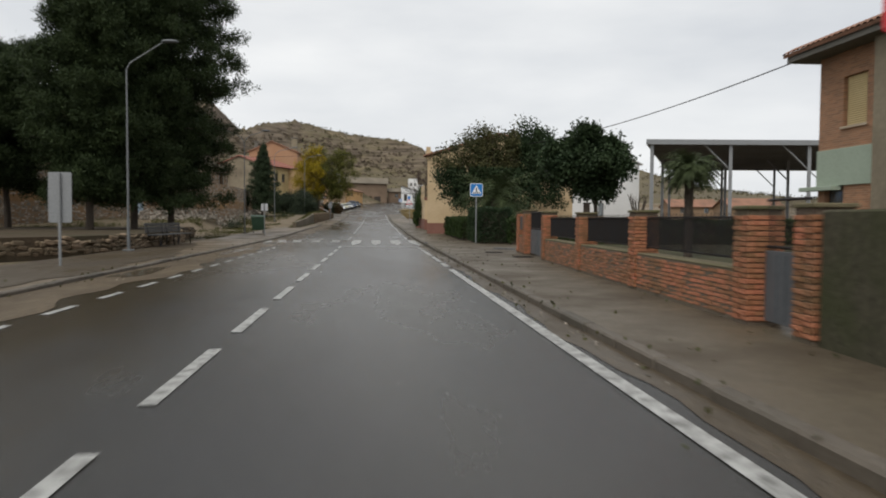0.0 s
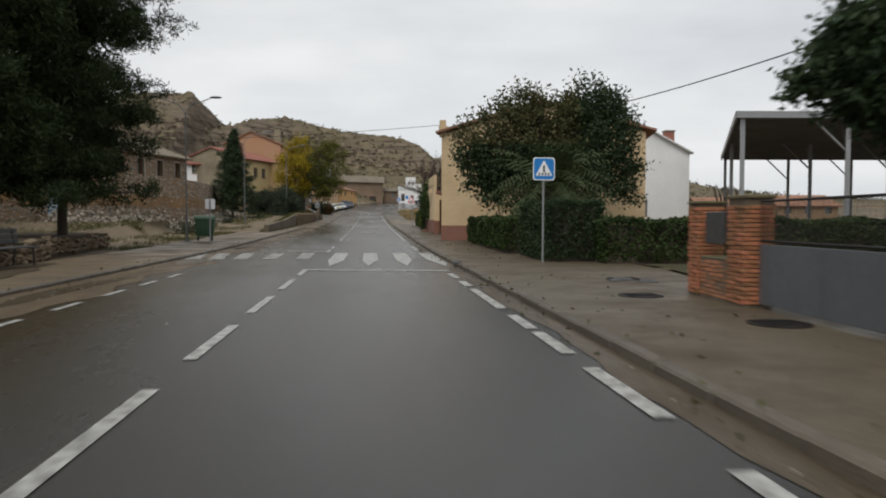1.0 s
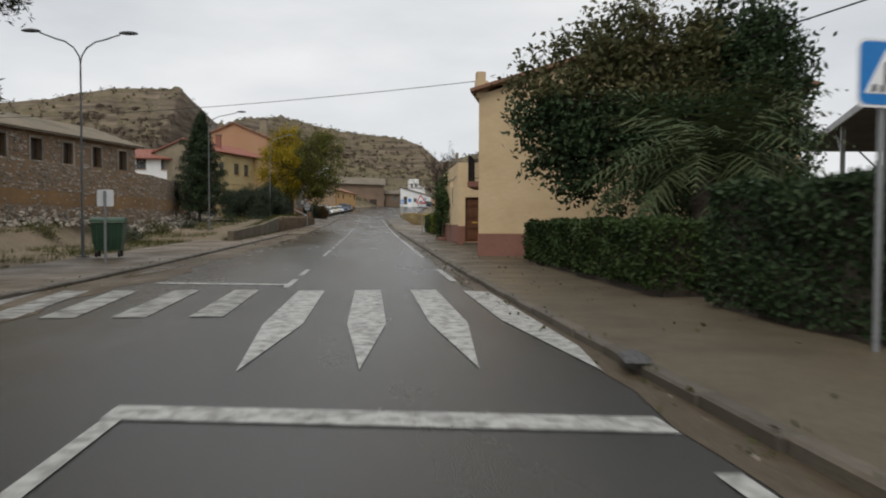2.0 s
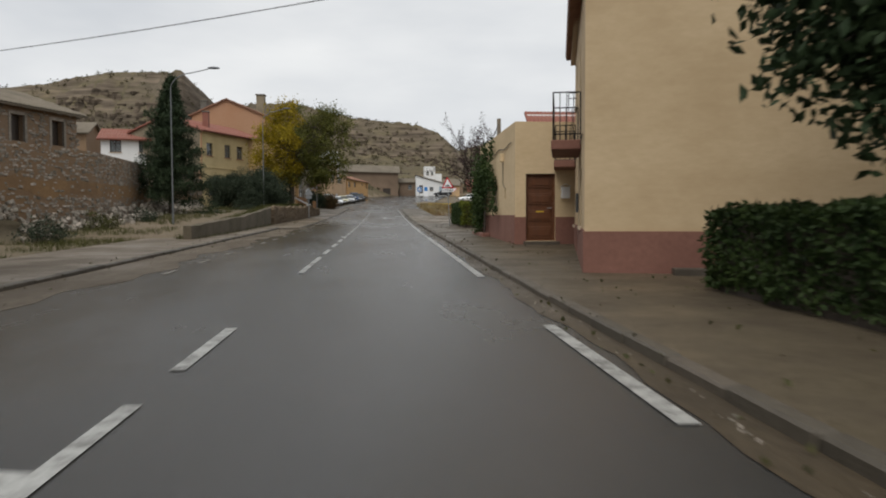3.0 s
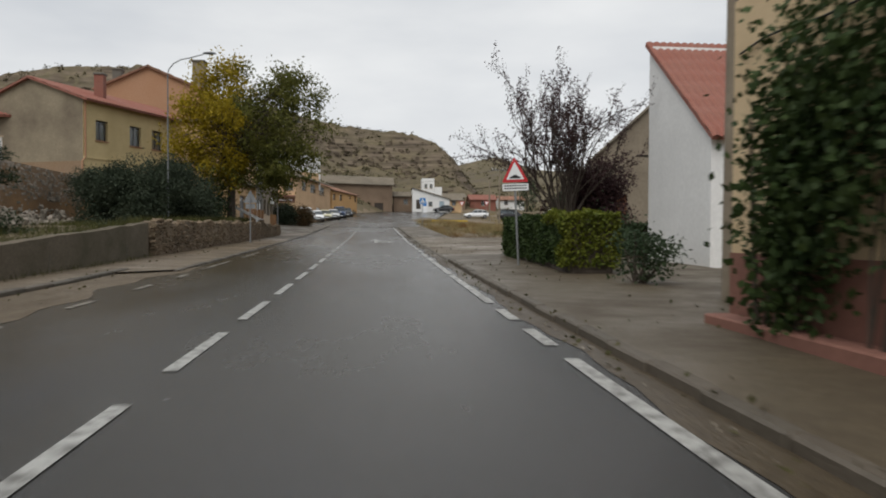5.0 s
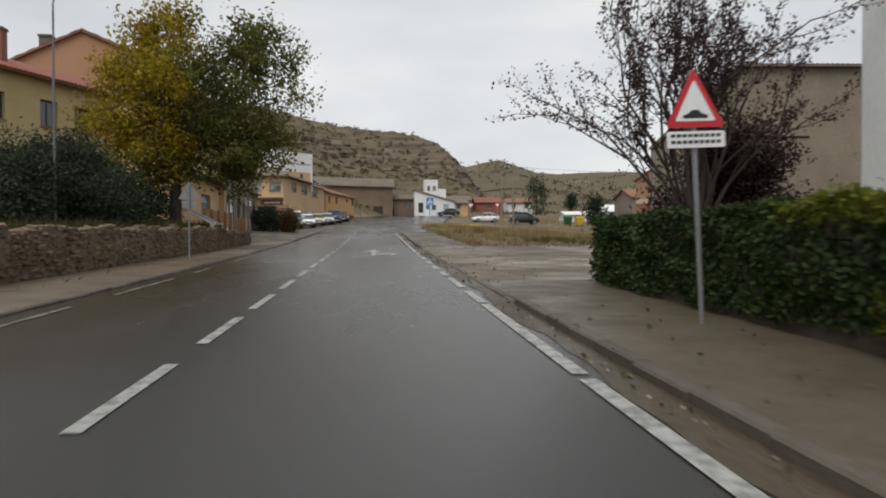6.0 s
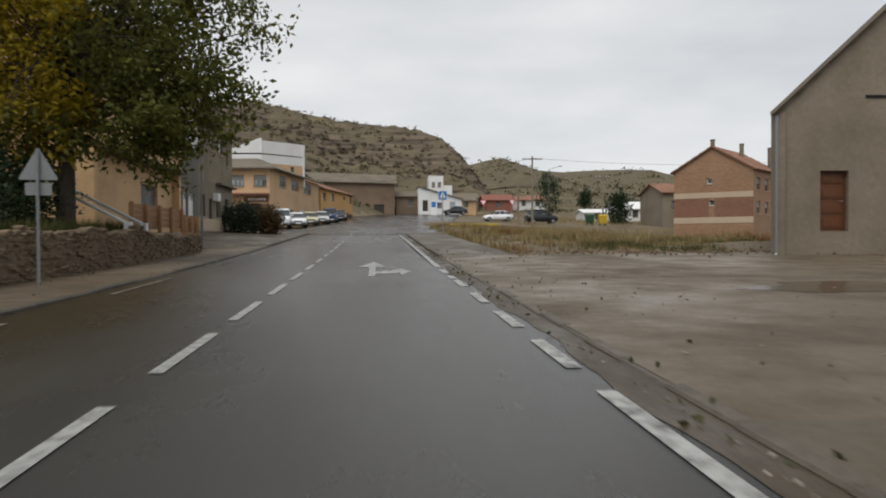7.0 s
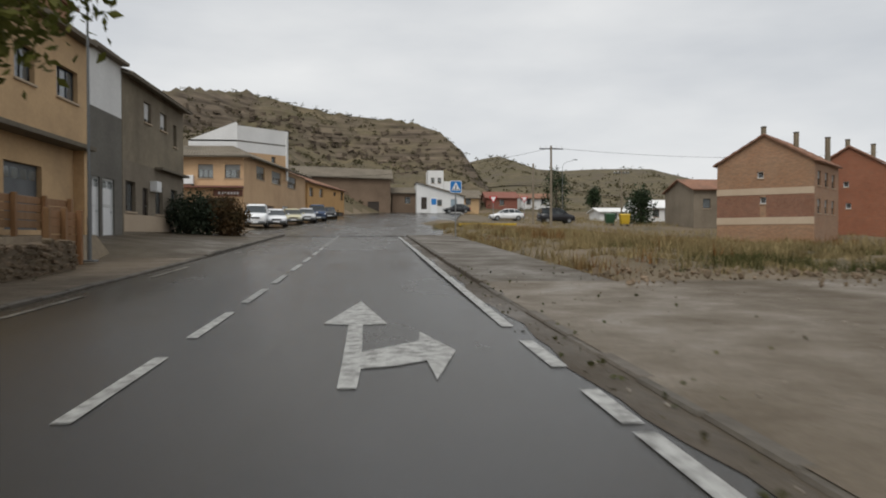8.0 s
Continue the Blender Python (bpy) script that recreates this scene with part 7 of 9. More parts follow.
# scrub over the ridge
rng = np.random.default_rng(9)
pts = []
while len(pts) < 3000:
    x = rng.uniform(-95, 42)
    y = rng.uniform(110, 266)
    if y > np.interp(x, FOOT_X, FOOT_Y) + 3 and noise.noise(Vector((x * 0.05, y * 0.05, 1))) > rng.uniform(-0.5, 0.3):
        pts.append((x, y, base_z(x, y)))
pts = np.array(pts)
r = rng.uniform(0.12, 0.5, len(pts))
leaves = (pts[:, None, :] + rng.normal(size=(len(pts), 16, 3)) * r[:, None, None] * np.array([1, 1, 0.55]) + np.array([0, 0, 0.25])).reshape(-1, 3)
tagged(leaf_mesh("scrub", leaves, 0.34, SCRUB, None, 0.8, 0, 10, kind="stuff"), "low dark scrub scattered over the rocky slope", "scrub")
# dark bushes over the far hills
rng = np.random.default_rng(19)
pts = []
while len(pts) < 850:
    x, y = rng.uniform(-40, 330), rng.uniform(340, 640)
    if noise.noise(Vector((x * 0.02, y * 0.02, 6))) > rng.uniform(-0.35, 0.35):
        pts.append((x, y, land(x, y)))
pts = np.array(pts)
r = rng.uniform(0.5, 1.8, len(pts))
leaves = (pts[:, None, :] + rng.normal(size=(len(pts), 9, 3)) * r[:, None, None] * np.array([1, 1, 0.5]) + np.array([0, 0, 0.5])).reshape(-1, 3)
tagged(leaf_mesh("scrub", leaves, 1.1, SCRUB, None, 0.8, 0, 20, kind="stuff"), "dark bushes scattered over the far hills", "scrub")
# pale track cut into the far hill
vs, fs = [], []
for k in range(41):
    x = 52 + 1.9 * k
    y = 455 + 14 * math.sin(k * 0.14) - 0.9 * k
    vs += [(x, y - 2.2, land(x, y) + 0.9), (x, y + 2.2, land(x, y) + 1.1)]
    if k:
        fs.append((2 * k - 2, 2 * k, 2 * k + 1, 2 * k - 1))
tagged(raw("track", vs, fs, GRAVEL), "pale dirt track across the far hillside", "track", kind="structure")
# rocks breaking out of the slope
rng = np.random.default_rng(12)
vs, fs = [], []
count = 0
while count < 700:
    x, y = rng.uniform(-90, 24), rng.uniform(115, 264)
    fy, cy = np.interp(x, FOOT_X, FOOT_Y), np.interp(x, CREST_X, CREST_Y)
    u = (y - fy) / (cy - fy)
    if not 0.15 < u < 0.92 or rng.uniform() > (0.25 + 0.75 * (u > 0.74)):
        continue
    z = base_z(x, y)
    if noise.noise(Vector((x * 0.07, y * 0.07, 4))) < rng.uniform(-0.3, 0.3):
        continue
    sx, sy, sz, yaw = rng.uniform(0.5, 2.4), rng.uniform(0.5, 1.6), rng.uniform(0.2, 0.9) * (0.6 + 0.6 * (x < -34)), rng.uniform(-0.9, 0.9)
    cs, sn = math.cos(yaw), math.sin(yaw)
    n = len(vs)
    for k in range(8):
        c = ((k & 1) * 2 - 1, ((k >> 1) & 1) * 2 - 1, ((k >> 2) & 1) * 2 - 1)
        j = rng.uniform(0.6, 1.1, 3)
        a, b = c[0] * sx * j[0] * 0.5, c[1] * sy * j[1] * 0.5
        vs.append((x + a * cs - b * sn, y + a * sn + b * cs, z + c[2] * sz * j[2] * (1.0 + 0.25 * c[0] * (k % 3 - 1))))
    fs += [(n, n + 2, n + 3, n + 1), (n + 4, n + 5, n + 7, n + 6), (n, n + 1, n + 5, n + 4), (n + 2, n + 6, n + 7, n + 3), (n, n + 4, n + 6, n + 2), (n + 1, n + 3, n + 7, n + 5)]
    count += 1
tagged(raw("rocks", vs, fs, ROCK), "grey-brown ledges of rock on the ridge", "rocks", kind="stuff")

# ---- street furniture ----
def lamp_post(x, y, z, h, arm, label, both=False, turn=0.0, straight=False):
    """A tapered steel lamp post with a curved arm and a flat lantern."""
    t = thing("street_lamp", Matrix.Translation((x, y, z)) @ pose(0, 0, 0, 0, 0, turn), label, "street lamp", "street lamps")
    bm = bmesh.new()
    rod(bm, (0, 0, 0), (0, 0, 1.1), 0.058, 0.052, 10)
    rod(bm, (0, 0, 1.1), (0, 0, h - 0.9), 0.042, 0.027, 10)
    part("pole", bm, POSTSTEEL, t)
    part("base_plate", boxm(-0.16, 0.16, -0.16, 0.16, -0.02, 0.03, 0.01), POSTSTEEL, t)
    for s in ((1, -1) if both else (1,)):
        bm = bmesh.new()
        pts = [(0, 0, h - 0.92), (s * 0.12, 0, h - 0.7), (s * arm * 0.8, 0, h + 0.02)] if straight else [(0, 0, h - 0.92)] + [(s * arm * (1 - math.cos(a)) * 0.55, 0, h - 0.9 + 0.75 * math.sin(a)) for a in (0.3, 0.7, 1.1, 1.45)] + [(s * arm * 0.8, 0, h + 0.02)]
        tube(bm, pts, 0.024, 8)
        arm_ob = part("arm", bm, POSTSTEEL, t)
        bm = bmesh.new()
        g = bmesh.ops.create_uvsphere(bm, u_segments=14, v_segments=8, radius=1.0)
        for v in bm.verts:
            v.co = Vector((s * (arm * 0.8 + 0.25) + v.co.x * 0.30, v.co.y * 0.11, h + 0.06 + v.co.z * (0.075 if v.co.z > 0 else 0.045)))
        part("lantern", bm, GREYMETAL, arm_ob, "grey lantern head", smooth=True)
    return t


lamp_post(-8.6, 11.3, 0.1, 7.1, 1.5, "grey steel street lamp in front of the pines", straight=True)
lamp_post(-9.0, 36.2, 0.2, 6.9, 1.5, "grey steel street lamp with two arms", True)
lamp_post(-10.1, 59.4, 0.25, 7.95, 2.2, "grey steel street lamp with a curved arm")
lamp_post(-9.0, 79.1, 0.65, 8.5, 1.9, "grey steel street lamp beside the stone wall")
lamp_post(-6.75, 97.6, 1.4, 7.6, 1.4, "grey steel street lamp beside the terraced houses")
lamp_post(24.5, 170, 3.2, 8.5, 1.8, "street lamp beyond the field")


def disc_outline(pts, r=0.05, n=4):
    """Rounds the corners of an outline."""
    out = []
    k = len(pts)
    for i in range(k):
        p, a, b = Vector(pts[i]), Vector(pts[i - 1]), Vector(pts[(i + 1) % k])
        u, v = (a - p).normalized() * r * 1.6, (b - p).normalized() * r * 1.6
        for j in range(n + 1):
            s = j / n
            out.append((p + u) * (1 - s) ** 2 + p * 2 * s * (1 - s) + (p + v) * s ** 2)
    return out


def plate(parent, name, pts, y, material, label="", r=0.05, thick=0.004):
    """A flat plate facing -y, cut to an outline of (x, z)."""
    bm = bmesh.new()
    o = disc_outline(pts, r) if r else [Vector(p) for p in pts]
    lo, hi = [bm.verts.new((p[0], y, p[1])) for p in o], [bm.verts.new((p[0], y + thick, p[1])) for p in o]
    n = len(o)
    bm.faces.new(lo)
    bm.faces.new(hi[::-1])
    for i in range(n):
        bm.faces.new((lo[i], hi[i], hi[(i + 1) % n], lo[(i + 1) % n]))
    bmesh.ops.recalc_face_normals(bm, faces=bm.faces)
    return part(name, bm, material, parent, label)


def sign_post(t, h, r=0.03):
    bm = bmesh.new()
    rod(bm, (0, 0.05, -0.1), (0, 0.05, h), r, r, 10)
    part("post", bm, ZINC, t, "grey steel post")
    part("bracket", boxm(-0.08, 0.08, 0.008, 0.03, h - 0.35, h - 0.31), ZINC, t)


def square(s, cx=0.0, cz=0.0):
    return [(cx - s, cz - s), (cx + s, cz - s), (cx + s, cz + s), (cx - s, cz + s)]


def zebra_sign(x, y, z, top, turn, label):
    t = thing("traffic_sign", Matrix.Translation((x, y, z)) @ pose(0, 0, 0, 0, 0, turn), label, "traffic sign", "pedestrian crossing signs")
    sign_post(t, top)
    c = top - 0.3
    panel = plate(t, "panel", [(p, q + c) for p, q in square(0.3)], 0.0, SIGNWHITE, "white-edged blue panel")
    plate(panel, "field", [(p, q + c) for p, q in square(0.275)], -0.003, SIGNBLUE, "blue field", thick=0.002)
    plate(panel, "triangle", [(-0.23, c - 0.18), (0.23, c - 0.18), (0.0, c + 0.23)], -0.006, SIGNWHITE, "white triangle", 0.02, 0.002)
    for k in range(4):
        plate(panel, "stripe", [(-0.16 + 0.09 * k, c - 0.165), (-0.11 + 0.09 * k, c - 0.165), (-0.105 + 0.085 * k, c - 0.1), (-0.145 + 0.085 * k, c - 0.1)], -0.009, SIGNBLACK, "", 0, 0.002)
    plate(panel, "symbol", [(-0.03, c - 0.09), (0.03, c - 0.09), (0.025, c + 0.1), (-0.025, c + 0.1)], -0.009, SIGNBLACK, "dark upright symbol bar", 0.01, 0.002)
    return t


zebra_sign(4.47, 18.4, 0.15, 2.72, 6, "blue pedestrian crossing sign on a grey post")
zebra_sign(4.35, 114.6, 1.95, 2.8, 8, "blue pedestrian crossing sign at the top of the street")
# hump warning sign with a plate
hump = thing("traffic_sign", Matrix.Translation((3.7, 65.1, 0.66)) @ pose(0, 0, 0, 0, -3, 6), "red-edged triangular hump warning sign above a white plate", "traffic sign")
sign_post(hump, 2.75)
tri_ = plate(hump, "panel", [(-0.36, 2.12), (0.36, 2.12), (0.0, 2.78)], 0.0, SIGNRED, "red triangle", 0.04)
plate(tri_, "field", [(-0.245, 2.19), (0.245, 2.19), (0.0, 2.645)], -0.003, SIGNWHITE, "white field", 0.02, 0.002)
plate(tri_, "symbol", [(-0.15, 2.22), (0.15, 2.22), (0.15, 2.25), (0.08, 2.275), (0.04, 2.31), (-0.04, 2.31), (-0.08, 2.275), (-0.15, 2.25)], -0.006, SIGNBLACK, "black hump", 0, 0.002)
pl = plate(hump, "plate", [(-0.35, 1.9), (0.35, 1.9), (0.35, 2.08), (-0.35, 2.08)], 0.0, SIGNWHITE, "white plate", 0.02)
for z in (1.945, 2.015):
    for k in range(9):
        plate(pl, "text_bar", [(-0.3 + 0.068 * k, z), (-0.25 + 0.068 * k, z), (-0.25 + 0.068 * k, z + 0.035), (-0.3 + 0.068 * k, z + 0.035)], -0.003, SIGNBLACK, "", 0, 0.002)
# backs of signs facing the other way
for x, y, z, w_, h0, h1, lab in ((-7.6, 3.4, 0.1, 0.52, 1.0, 2.2, "tall white sign panel seen from behind"), (-7.2, 33.0, 0.2, 0.42, 1.5, 1.95, "small white notice panel on a post")):
    t = thing("sign_board", Matrix.Translation((x, y, z)) @ pose(0, 0, 0, 0, 0, 4), lab, "sign")
    bm = bmesh.new()
    rod(bm, (0, -0.04, -0.1), (0, -0.04, h1 - 0.03), 0.035, n=10)
    part("post", bm, ZINC, t)
    plate(t, "panel", [(-w_ / 2, h0), (w_ / 2, h0), (w_ / 2, h1), (-w_ / 2, h1)], 0.0, ZINC if w_ > 0.5 else SIGNWHITE, "pale panel", 0.03, 0.02)
t = thing("traffic_sign", Matrix.Translation((-5.95, 81.8, 0.85)) @ pose(0, 0, 0, 0, 0, 8), "back of a triangular road sign on a grey post", "traffic sign")
bm = bmesh.new()
rod(bm, (0, -0.05, -0.1), (0, -0.05, 2.55), 0.03, n=10)
part("post", bm, ZINC, t)
plate(t, "panel", [(-0.34, 2.0), (0.34, 2.0), (0.0, 2.6)], 0.0, ZINC, "grey back of the triangle", 0.04, 0.008)
plate(t, "plate", [(-0.22, 1.72), (0.22, 1.72), (0.22, 1.95), (-0.22, 1.95)], 0.0, ZINC, "grey back of a small plate", 0.02, 0.008)
# red-edged sign at the start
t = thing("traffic_sign", Matrix.Translation((4.4, -9.0, 0.1)) @ pose(0, 0, 0, 0, 0, -10), "white sign with a broad red edge", "traffic sign")
sign_post(t, 3.4)
p_ = plate(t, "panel", [(p, q + 3.05) for p, q in square(0.33)], 0.0, SIGNRED, "red edge", 0.04)
plate(p_, "field", [(p, q + 3.05) for p, q in square(0.26)], -0.003, SIGNWHITE, "white field", 0.02, 0.002)
plate(p_, "symbol", [(p, q + 2.97) for p, q in square(0.1)], -0.006, SIGNBLACK, "black symbol bar", 0.01, 0.002)
# give-way signs far off
for x, y in ((12.2, 150.0), (17.0, 158.0)):
    t = thing("traffic_sign", Matrix.Translation((x, y, float(prof(y)))), "small white give-way triangle with red edge", "traffic sign", "give-way signs")
    sign_post(t, 2.6)
    p_ = plate(t, "panel", [(0, 1.95), (0.42, 2.65), (-0.42, 2.65)], 0.0, SIGNRED, "red edge", 0.04)
    plate(p_, "field", [(0, 2.1), (0.28, 2.58), (-0.28, 2.58)], -0.003, SIGNWHITE, "white field", 0.02, 0.002)
# white and blue bollard panel near the white house
t = thing("sign_board", Matrix.Translation((8.9, 180, 5.0)), "tall blue and white notice panel", "sign")
plate(t, "panel", [(-0.45, 0.2), (0.45, 0.2), (0.45, 2.4), (-0.45, 2.4)], 0.0, SIGNWHITE, "white panel", 0.05, 0.05)
plate(t, "field", [(-0.35, 1.4), (0.35, 1.4), (0.35, 2.25), (-0.35, 2.25)], -0.004, SIGNBLUE, "blue field", 0.05, 0.003)


def container(x, y, z, material, label, s=1.0, turn=0.0):
    """A wheeled refuse container with a domed lid."""
    t = thing("waste_container", Matrix.Translation((x, y, z)) @ pose(0, 0, 0, 0, 0, turn), label, "waste container")
    bm = bmesh.new()
    lo = [(-0.42, -0.3), (0.42, -0.3), (0.42, 0.3), (-0.42, 0.3)]
    rings = []
    for k, zz in ((0.86, 0.2), (1.0, 0.55), (1.08, 1.0), (1.12, 1.04)):
        rings.append([bm.verts.new((a * k * s, b * k * s, zz * s)) for a, b in lo])
    for r0_, r1_ in zip(rings, rings[1:]):
        for i in range(4):
            bm.faces.new((r0_[i], r0_[(i + 1) % 4], r1_[(i + 1) % 4], r1_[i]))
    bm.faces.new(rings[0][::-1])
    bm.faces.new(rings[-1])
    part("body", bm, material, t)
    bm = bmesh.new()
    n = 7
    rows = []
    for k in range(n):
        a = math.pi * k / (n - 1)
        rows.append([bm.verts.new((sx * 0.49 * s, -0.36 * math.cos(a) * s, (1.05 + 0.16 * math.sin(a)) * s)) for sx in (-1, 1)])
    for p, q in zip(rows, rows[1:]):
        bm.faces.new((p[0], p[1], q[1], q[0]))
    bm.faces.new([r[0] for r in rows])
    bm.faces.new([r[1] for r in rows][::-1])
    part("lid", bm, material, t, "domed lid")
    for sx in (-0.32, 0.32):
        for sy in (-0.22, 0.22):
            bm = bmesh.new()
            rod(bm, ((sx - 0.03) * s, sy * s, 0.09 * s), ((sx + 0.03) * s, sy * s, 0.09 * s), 0.09 * s, n=12)
            part("wheel", bm, RUBBER, t)
    for k in range(4):
        x0 = (-0.3 + 0.2 * k) * s
        part("rib", boxm(x0 - 0.015, x0 + 0.015, -0.335 * s, -0.29 * s, 0.35 * s, 0.98 * s), material, t)
    return t


container(-8.0, 35.6, 0.22, BINGREEN, "dark green wheeled refuse container with open frame", 1.0, 8)
container(29.8, 162, base_z(29.8, 162), BINYELLOW, "yellow recycling container beside the road", 1.2)
container(28.2, 162.5, base_z(28.2, 162.5), BINGREEN, "green refuse container beside the road", 1.2)


def bench(x, y, z, turn, label):
    t = thing("bench", Matrix.Translation((x, y, z)) @ pose(0, 0, 0, 0, 0, turn), label, "bench", "benches by the green")
    for k in range(4):
        part("seat_slat", boxm(-0.9, 0.9, -0.25 + 0.13 * k, -0.14 + 0.13 * k, 0.42, 0.46, 0.006), DARKSHEET, t)
    for k in range(3):
        part("back_slat", boxm(-0.9, 0.9, 0.27 + 0.02 * k, 0.305 + 0.02 * k, 0.52 + 0.13 * k, 0.63 + 0.13 * k, 0.006), DARKSHEET, t)
    for sx in (-0.7, 0.7):
        bm = bmesh.new()
        tube(bm, [(sx, -0.22, 0), (sx, -0.2, 0.42), (sx, 0.24, 0.42), (sx, 0.34, 0.9)], 0.025, 6)
        tube(bm, [(sx, 0.24, 0.42), (sx, 0.3, 0.0)], 0.025, 6)
        part("leg", bm, IRON, t)
    return t


bench(-8.55, 15.1, 0.12, 84, "dark grey metal bench facing the street")
bench(-8.45, 17.3, 0.12, 84, "dark grey metal bench facing the street")


# utility poles and wires
def utility_pole(x, y, z, h, label, cross=True):
    t = thing("utility_pole", Matrix.Translation((x, y, z)), label, "utility pole")
    bm = bmesh.new()
    rod(bm, (0, 0, -0.2), (0, 0, h), 0.13, 0.09, 10)
    part("pole", bm, BARNR, t)
    if cross:
        part("crossarm", boxm(-1.1, 1.1, -0.05, 0.05, h - 0.35, h - 0.25), GREYMETAL, t)
        for x_ in (-1.0, -0.5, 0.5, 1.0):
            bm = bmesh.new()
            rod(bm, (x_, 0, h - 0.25), (x_, 0, h - 0.05), 0.04, 0.025, 8)
            part("insulator", bm, WHITEPAINT, t)
    return t


utility_pole(16.8, 145.2, 2.5, 7.9, "concrete utility pole with a crossarm beyond the field")
utility_pole(16.2, 150.0, 2.7, 6.5, "dark utility pole beyond the field", False)
utility_pole(5.2, 56.7, 0.42, 5.2, "wooden utility pole behind the annex", False)
utility_pole(34, 175, 3.4, 7.5, "utility pole beside the white shed")


def wire(a, b, sag, label, r=0.014):
    pts = []
    for k in range(17):
        u = k / 16
        p = Vector(a).lerp(Vector(b), u)
        pts.append((p.x, p.y, p.z - sag * 4 * u * (1 - u)))
    bm = bmesh.new()
    tube(bm, pts, r, 5)
    return tagged(link("overhead_wire", bm, IRON), label, "wire")


wire((12.5, 6.4, 6.05), (8.6, 34.6, 6.2), 0.5, "black overhead wire strung between the houses", 0.02)
wire((3.6, 37.0, 6.1), (-20.0, 52.0, 6.6), 0.25, "thin overhead wire across the street", 0.012)
wire((16.8, 145.2, 10.2), (60, 160, 12), 0.8, "overhead wire beyond the field")
wire((16.8, 145.2, 10.2), (-6.5, 165, 9.0), 0.8, "overhead wire beyond the field")
wire((5.2, 56.7, 5.4), (4.05, 53.6, 3.9), 0.1, "wire from the pole to the annex")


# parked cars
def car(x, y, z, turn, material, label, van=False):
    """A parked car, nose at -x: a lofted body with arches, a glazed cabin, wheels, lamps and mirrors."""
    t = thing("car", Matrix.Translation((x, y, z)) @ pose(0, 0, 0, 0, 0, turn), label, "car", "parked cars")
    # stations along the body: place, half width, sill, belt
    if van:
        hull = [(-2.08, 0.62, 0.42, 0.72), (-2.02, 0.74, 0.32, 0.86), (-1.6, 0.83, 0.26, 1.02), (-1.1, 0.86, 0.24, 1.12), (0.0, 0.87, 0.24, 1.14), (1.3, 0.87, 0.25, 1.15), (1.95, 0.84, 0.3, 1.14), (2.1, 0.74, 0.42, 1.05)]
        cabin = [(-1.32, 0.72, 1.08), (-0.62, 0.68, 1.66), (-0.3, 0.68, 1.78), (1.2, 0.69, 1.82), (1.9, 0.68, 1.76), (2.04, 0.70, 1.12)]
    else:
        hull = [(-2.08, 0.58, 0.40, 0.60), (-2.0, 0.72, 0.30, 0.70), (-1.6, 0.80, 0.24, 0.80), (-1.0, 0.84, 0.22, 0.90), (0.0, 0.85, 0.21, 0.93), (1.2, 0.85, 0.23, 0.95), (1.8, 0.80, 0.30, 0.95), (2.06, 0.68, 0.42, 0.88)]
        cabin = [(-1.1, 0.70, 0.90), (-0.42, 0.60, 1.34), (-0.05, 0.58, 1.44), (0.8, 0.58, 1.45), (1.3, 0.60, 1.34), (1.86, 0.66, 0.95)]
    bm, rings = bmesh.new(), []
    for a, w_, lo, hi in hull:
        m_ = (lo + hi) / 2
        half = [(0.0, lo), (w_ * 0.86, lo), (w_ * 0.98, lo + 0.1), (w_, m_), (w_ * 0.97, hi - 0.07), (w_ * 0.86, hi), (0.0, hi + 0.03)]
        rings.append([bm.verts.new((a, p, q)) for p, q in half] + [bm.verts.new((a, -p, q)) for p, q in half[-2:0:-1]])
    n = len(rings[0])
    for r0_, r1_ in zip(rings, rings[1:]):
        for i in range(n):
            bm.faces.new((r0_[i], r1_[i], r1_[(i + 1) % n], r0_[(i + 1) % n]))
    bm.faces.new(rings[0])
    bm.faces.new(rings[-1][::-1])
    bmesh.ops.recalc_face_normals(bm, faces=bm.faces)
    body = part("body", bm, material, t, smooth=True)
    belt = cabin[0][2]
    top = []
    for a, w_, h in cabin:
        top.append((a, w_, h))
    bm = bmesh.new()
    rows = [[bm.verts.new((a, sg * w_ * k, h - d)) for sg, k, d in ((1, 1.0, 0.03), (1, 0.8, 0.0), (-1, 0.8, 0.0), (-1, 1.0, 0.03))] for a, w_, h in top[1:-1]]
    for p, q in zip(rows, rows[1:]):
        for i in range(3):
            bm.faces.new((p[i], p[i + 1], q[i + 1], q[i]))
    ext = bmesh.ops.extrude_face_region(bm, geom=list(bm.faces))
    bmesh.ops.translate(bm, verts=[g for g in ext["geom"] if isinstance(g, bmesh.types.BMVert)], vec=(0, 0, -0.05))
    bmesh.ops.recalc_face_normals(bm, faces=bm.faces)
    part("roof", bm, material, body, smooth=True)
    for sg in (-1, 1):
        bm = bmesh.new()
        lower = [(a, sg * hull[4][1] * 0.9, belt) for a in (cabin[0][0] + 0.08, cabin[-1][0] - 0.08)]
        upper = [(a, sg * w_ * 0.99, h - 0.05) for a, w_, h in top[1:-1]]
        o = [bm.verts.new(p) for p in [lower[0], *upper, lower[1]]]
        bm.faces.new(o if sg < 0 else o[::-1])
        part("side_window", bm, CARGLASS, body, "dark side glass")
        for a in (0.15, 1.0 if van else 0.85):
            part("pillar", rod(bmesh.new(), (a, sg * hull[4][1] * 0.91, belt), (a, sg * top[2][1] * 1.0, top[2][2] - 0.06), 0.03, n=6), material, body)
        part("mirror", boxm(-0.78, -0.62, sg * 0.98 - 0.09, sg * 0.98 + 0.09, belt + 0.02, belt + 0.16, 0.03), material, body)
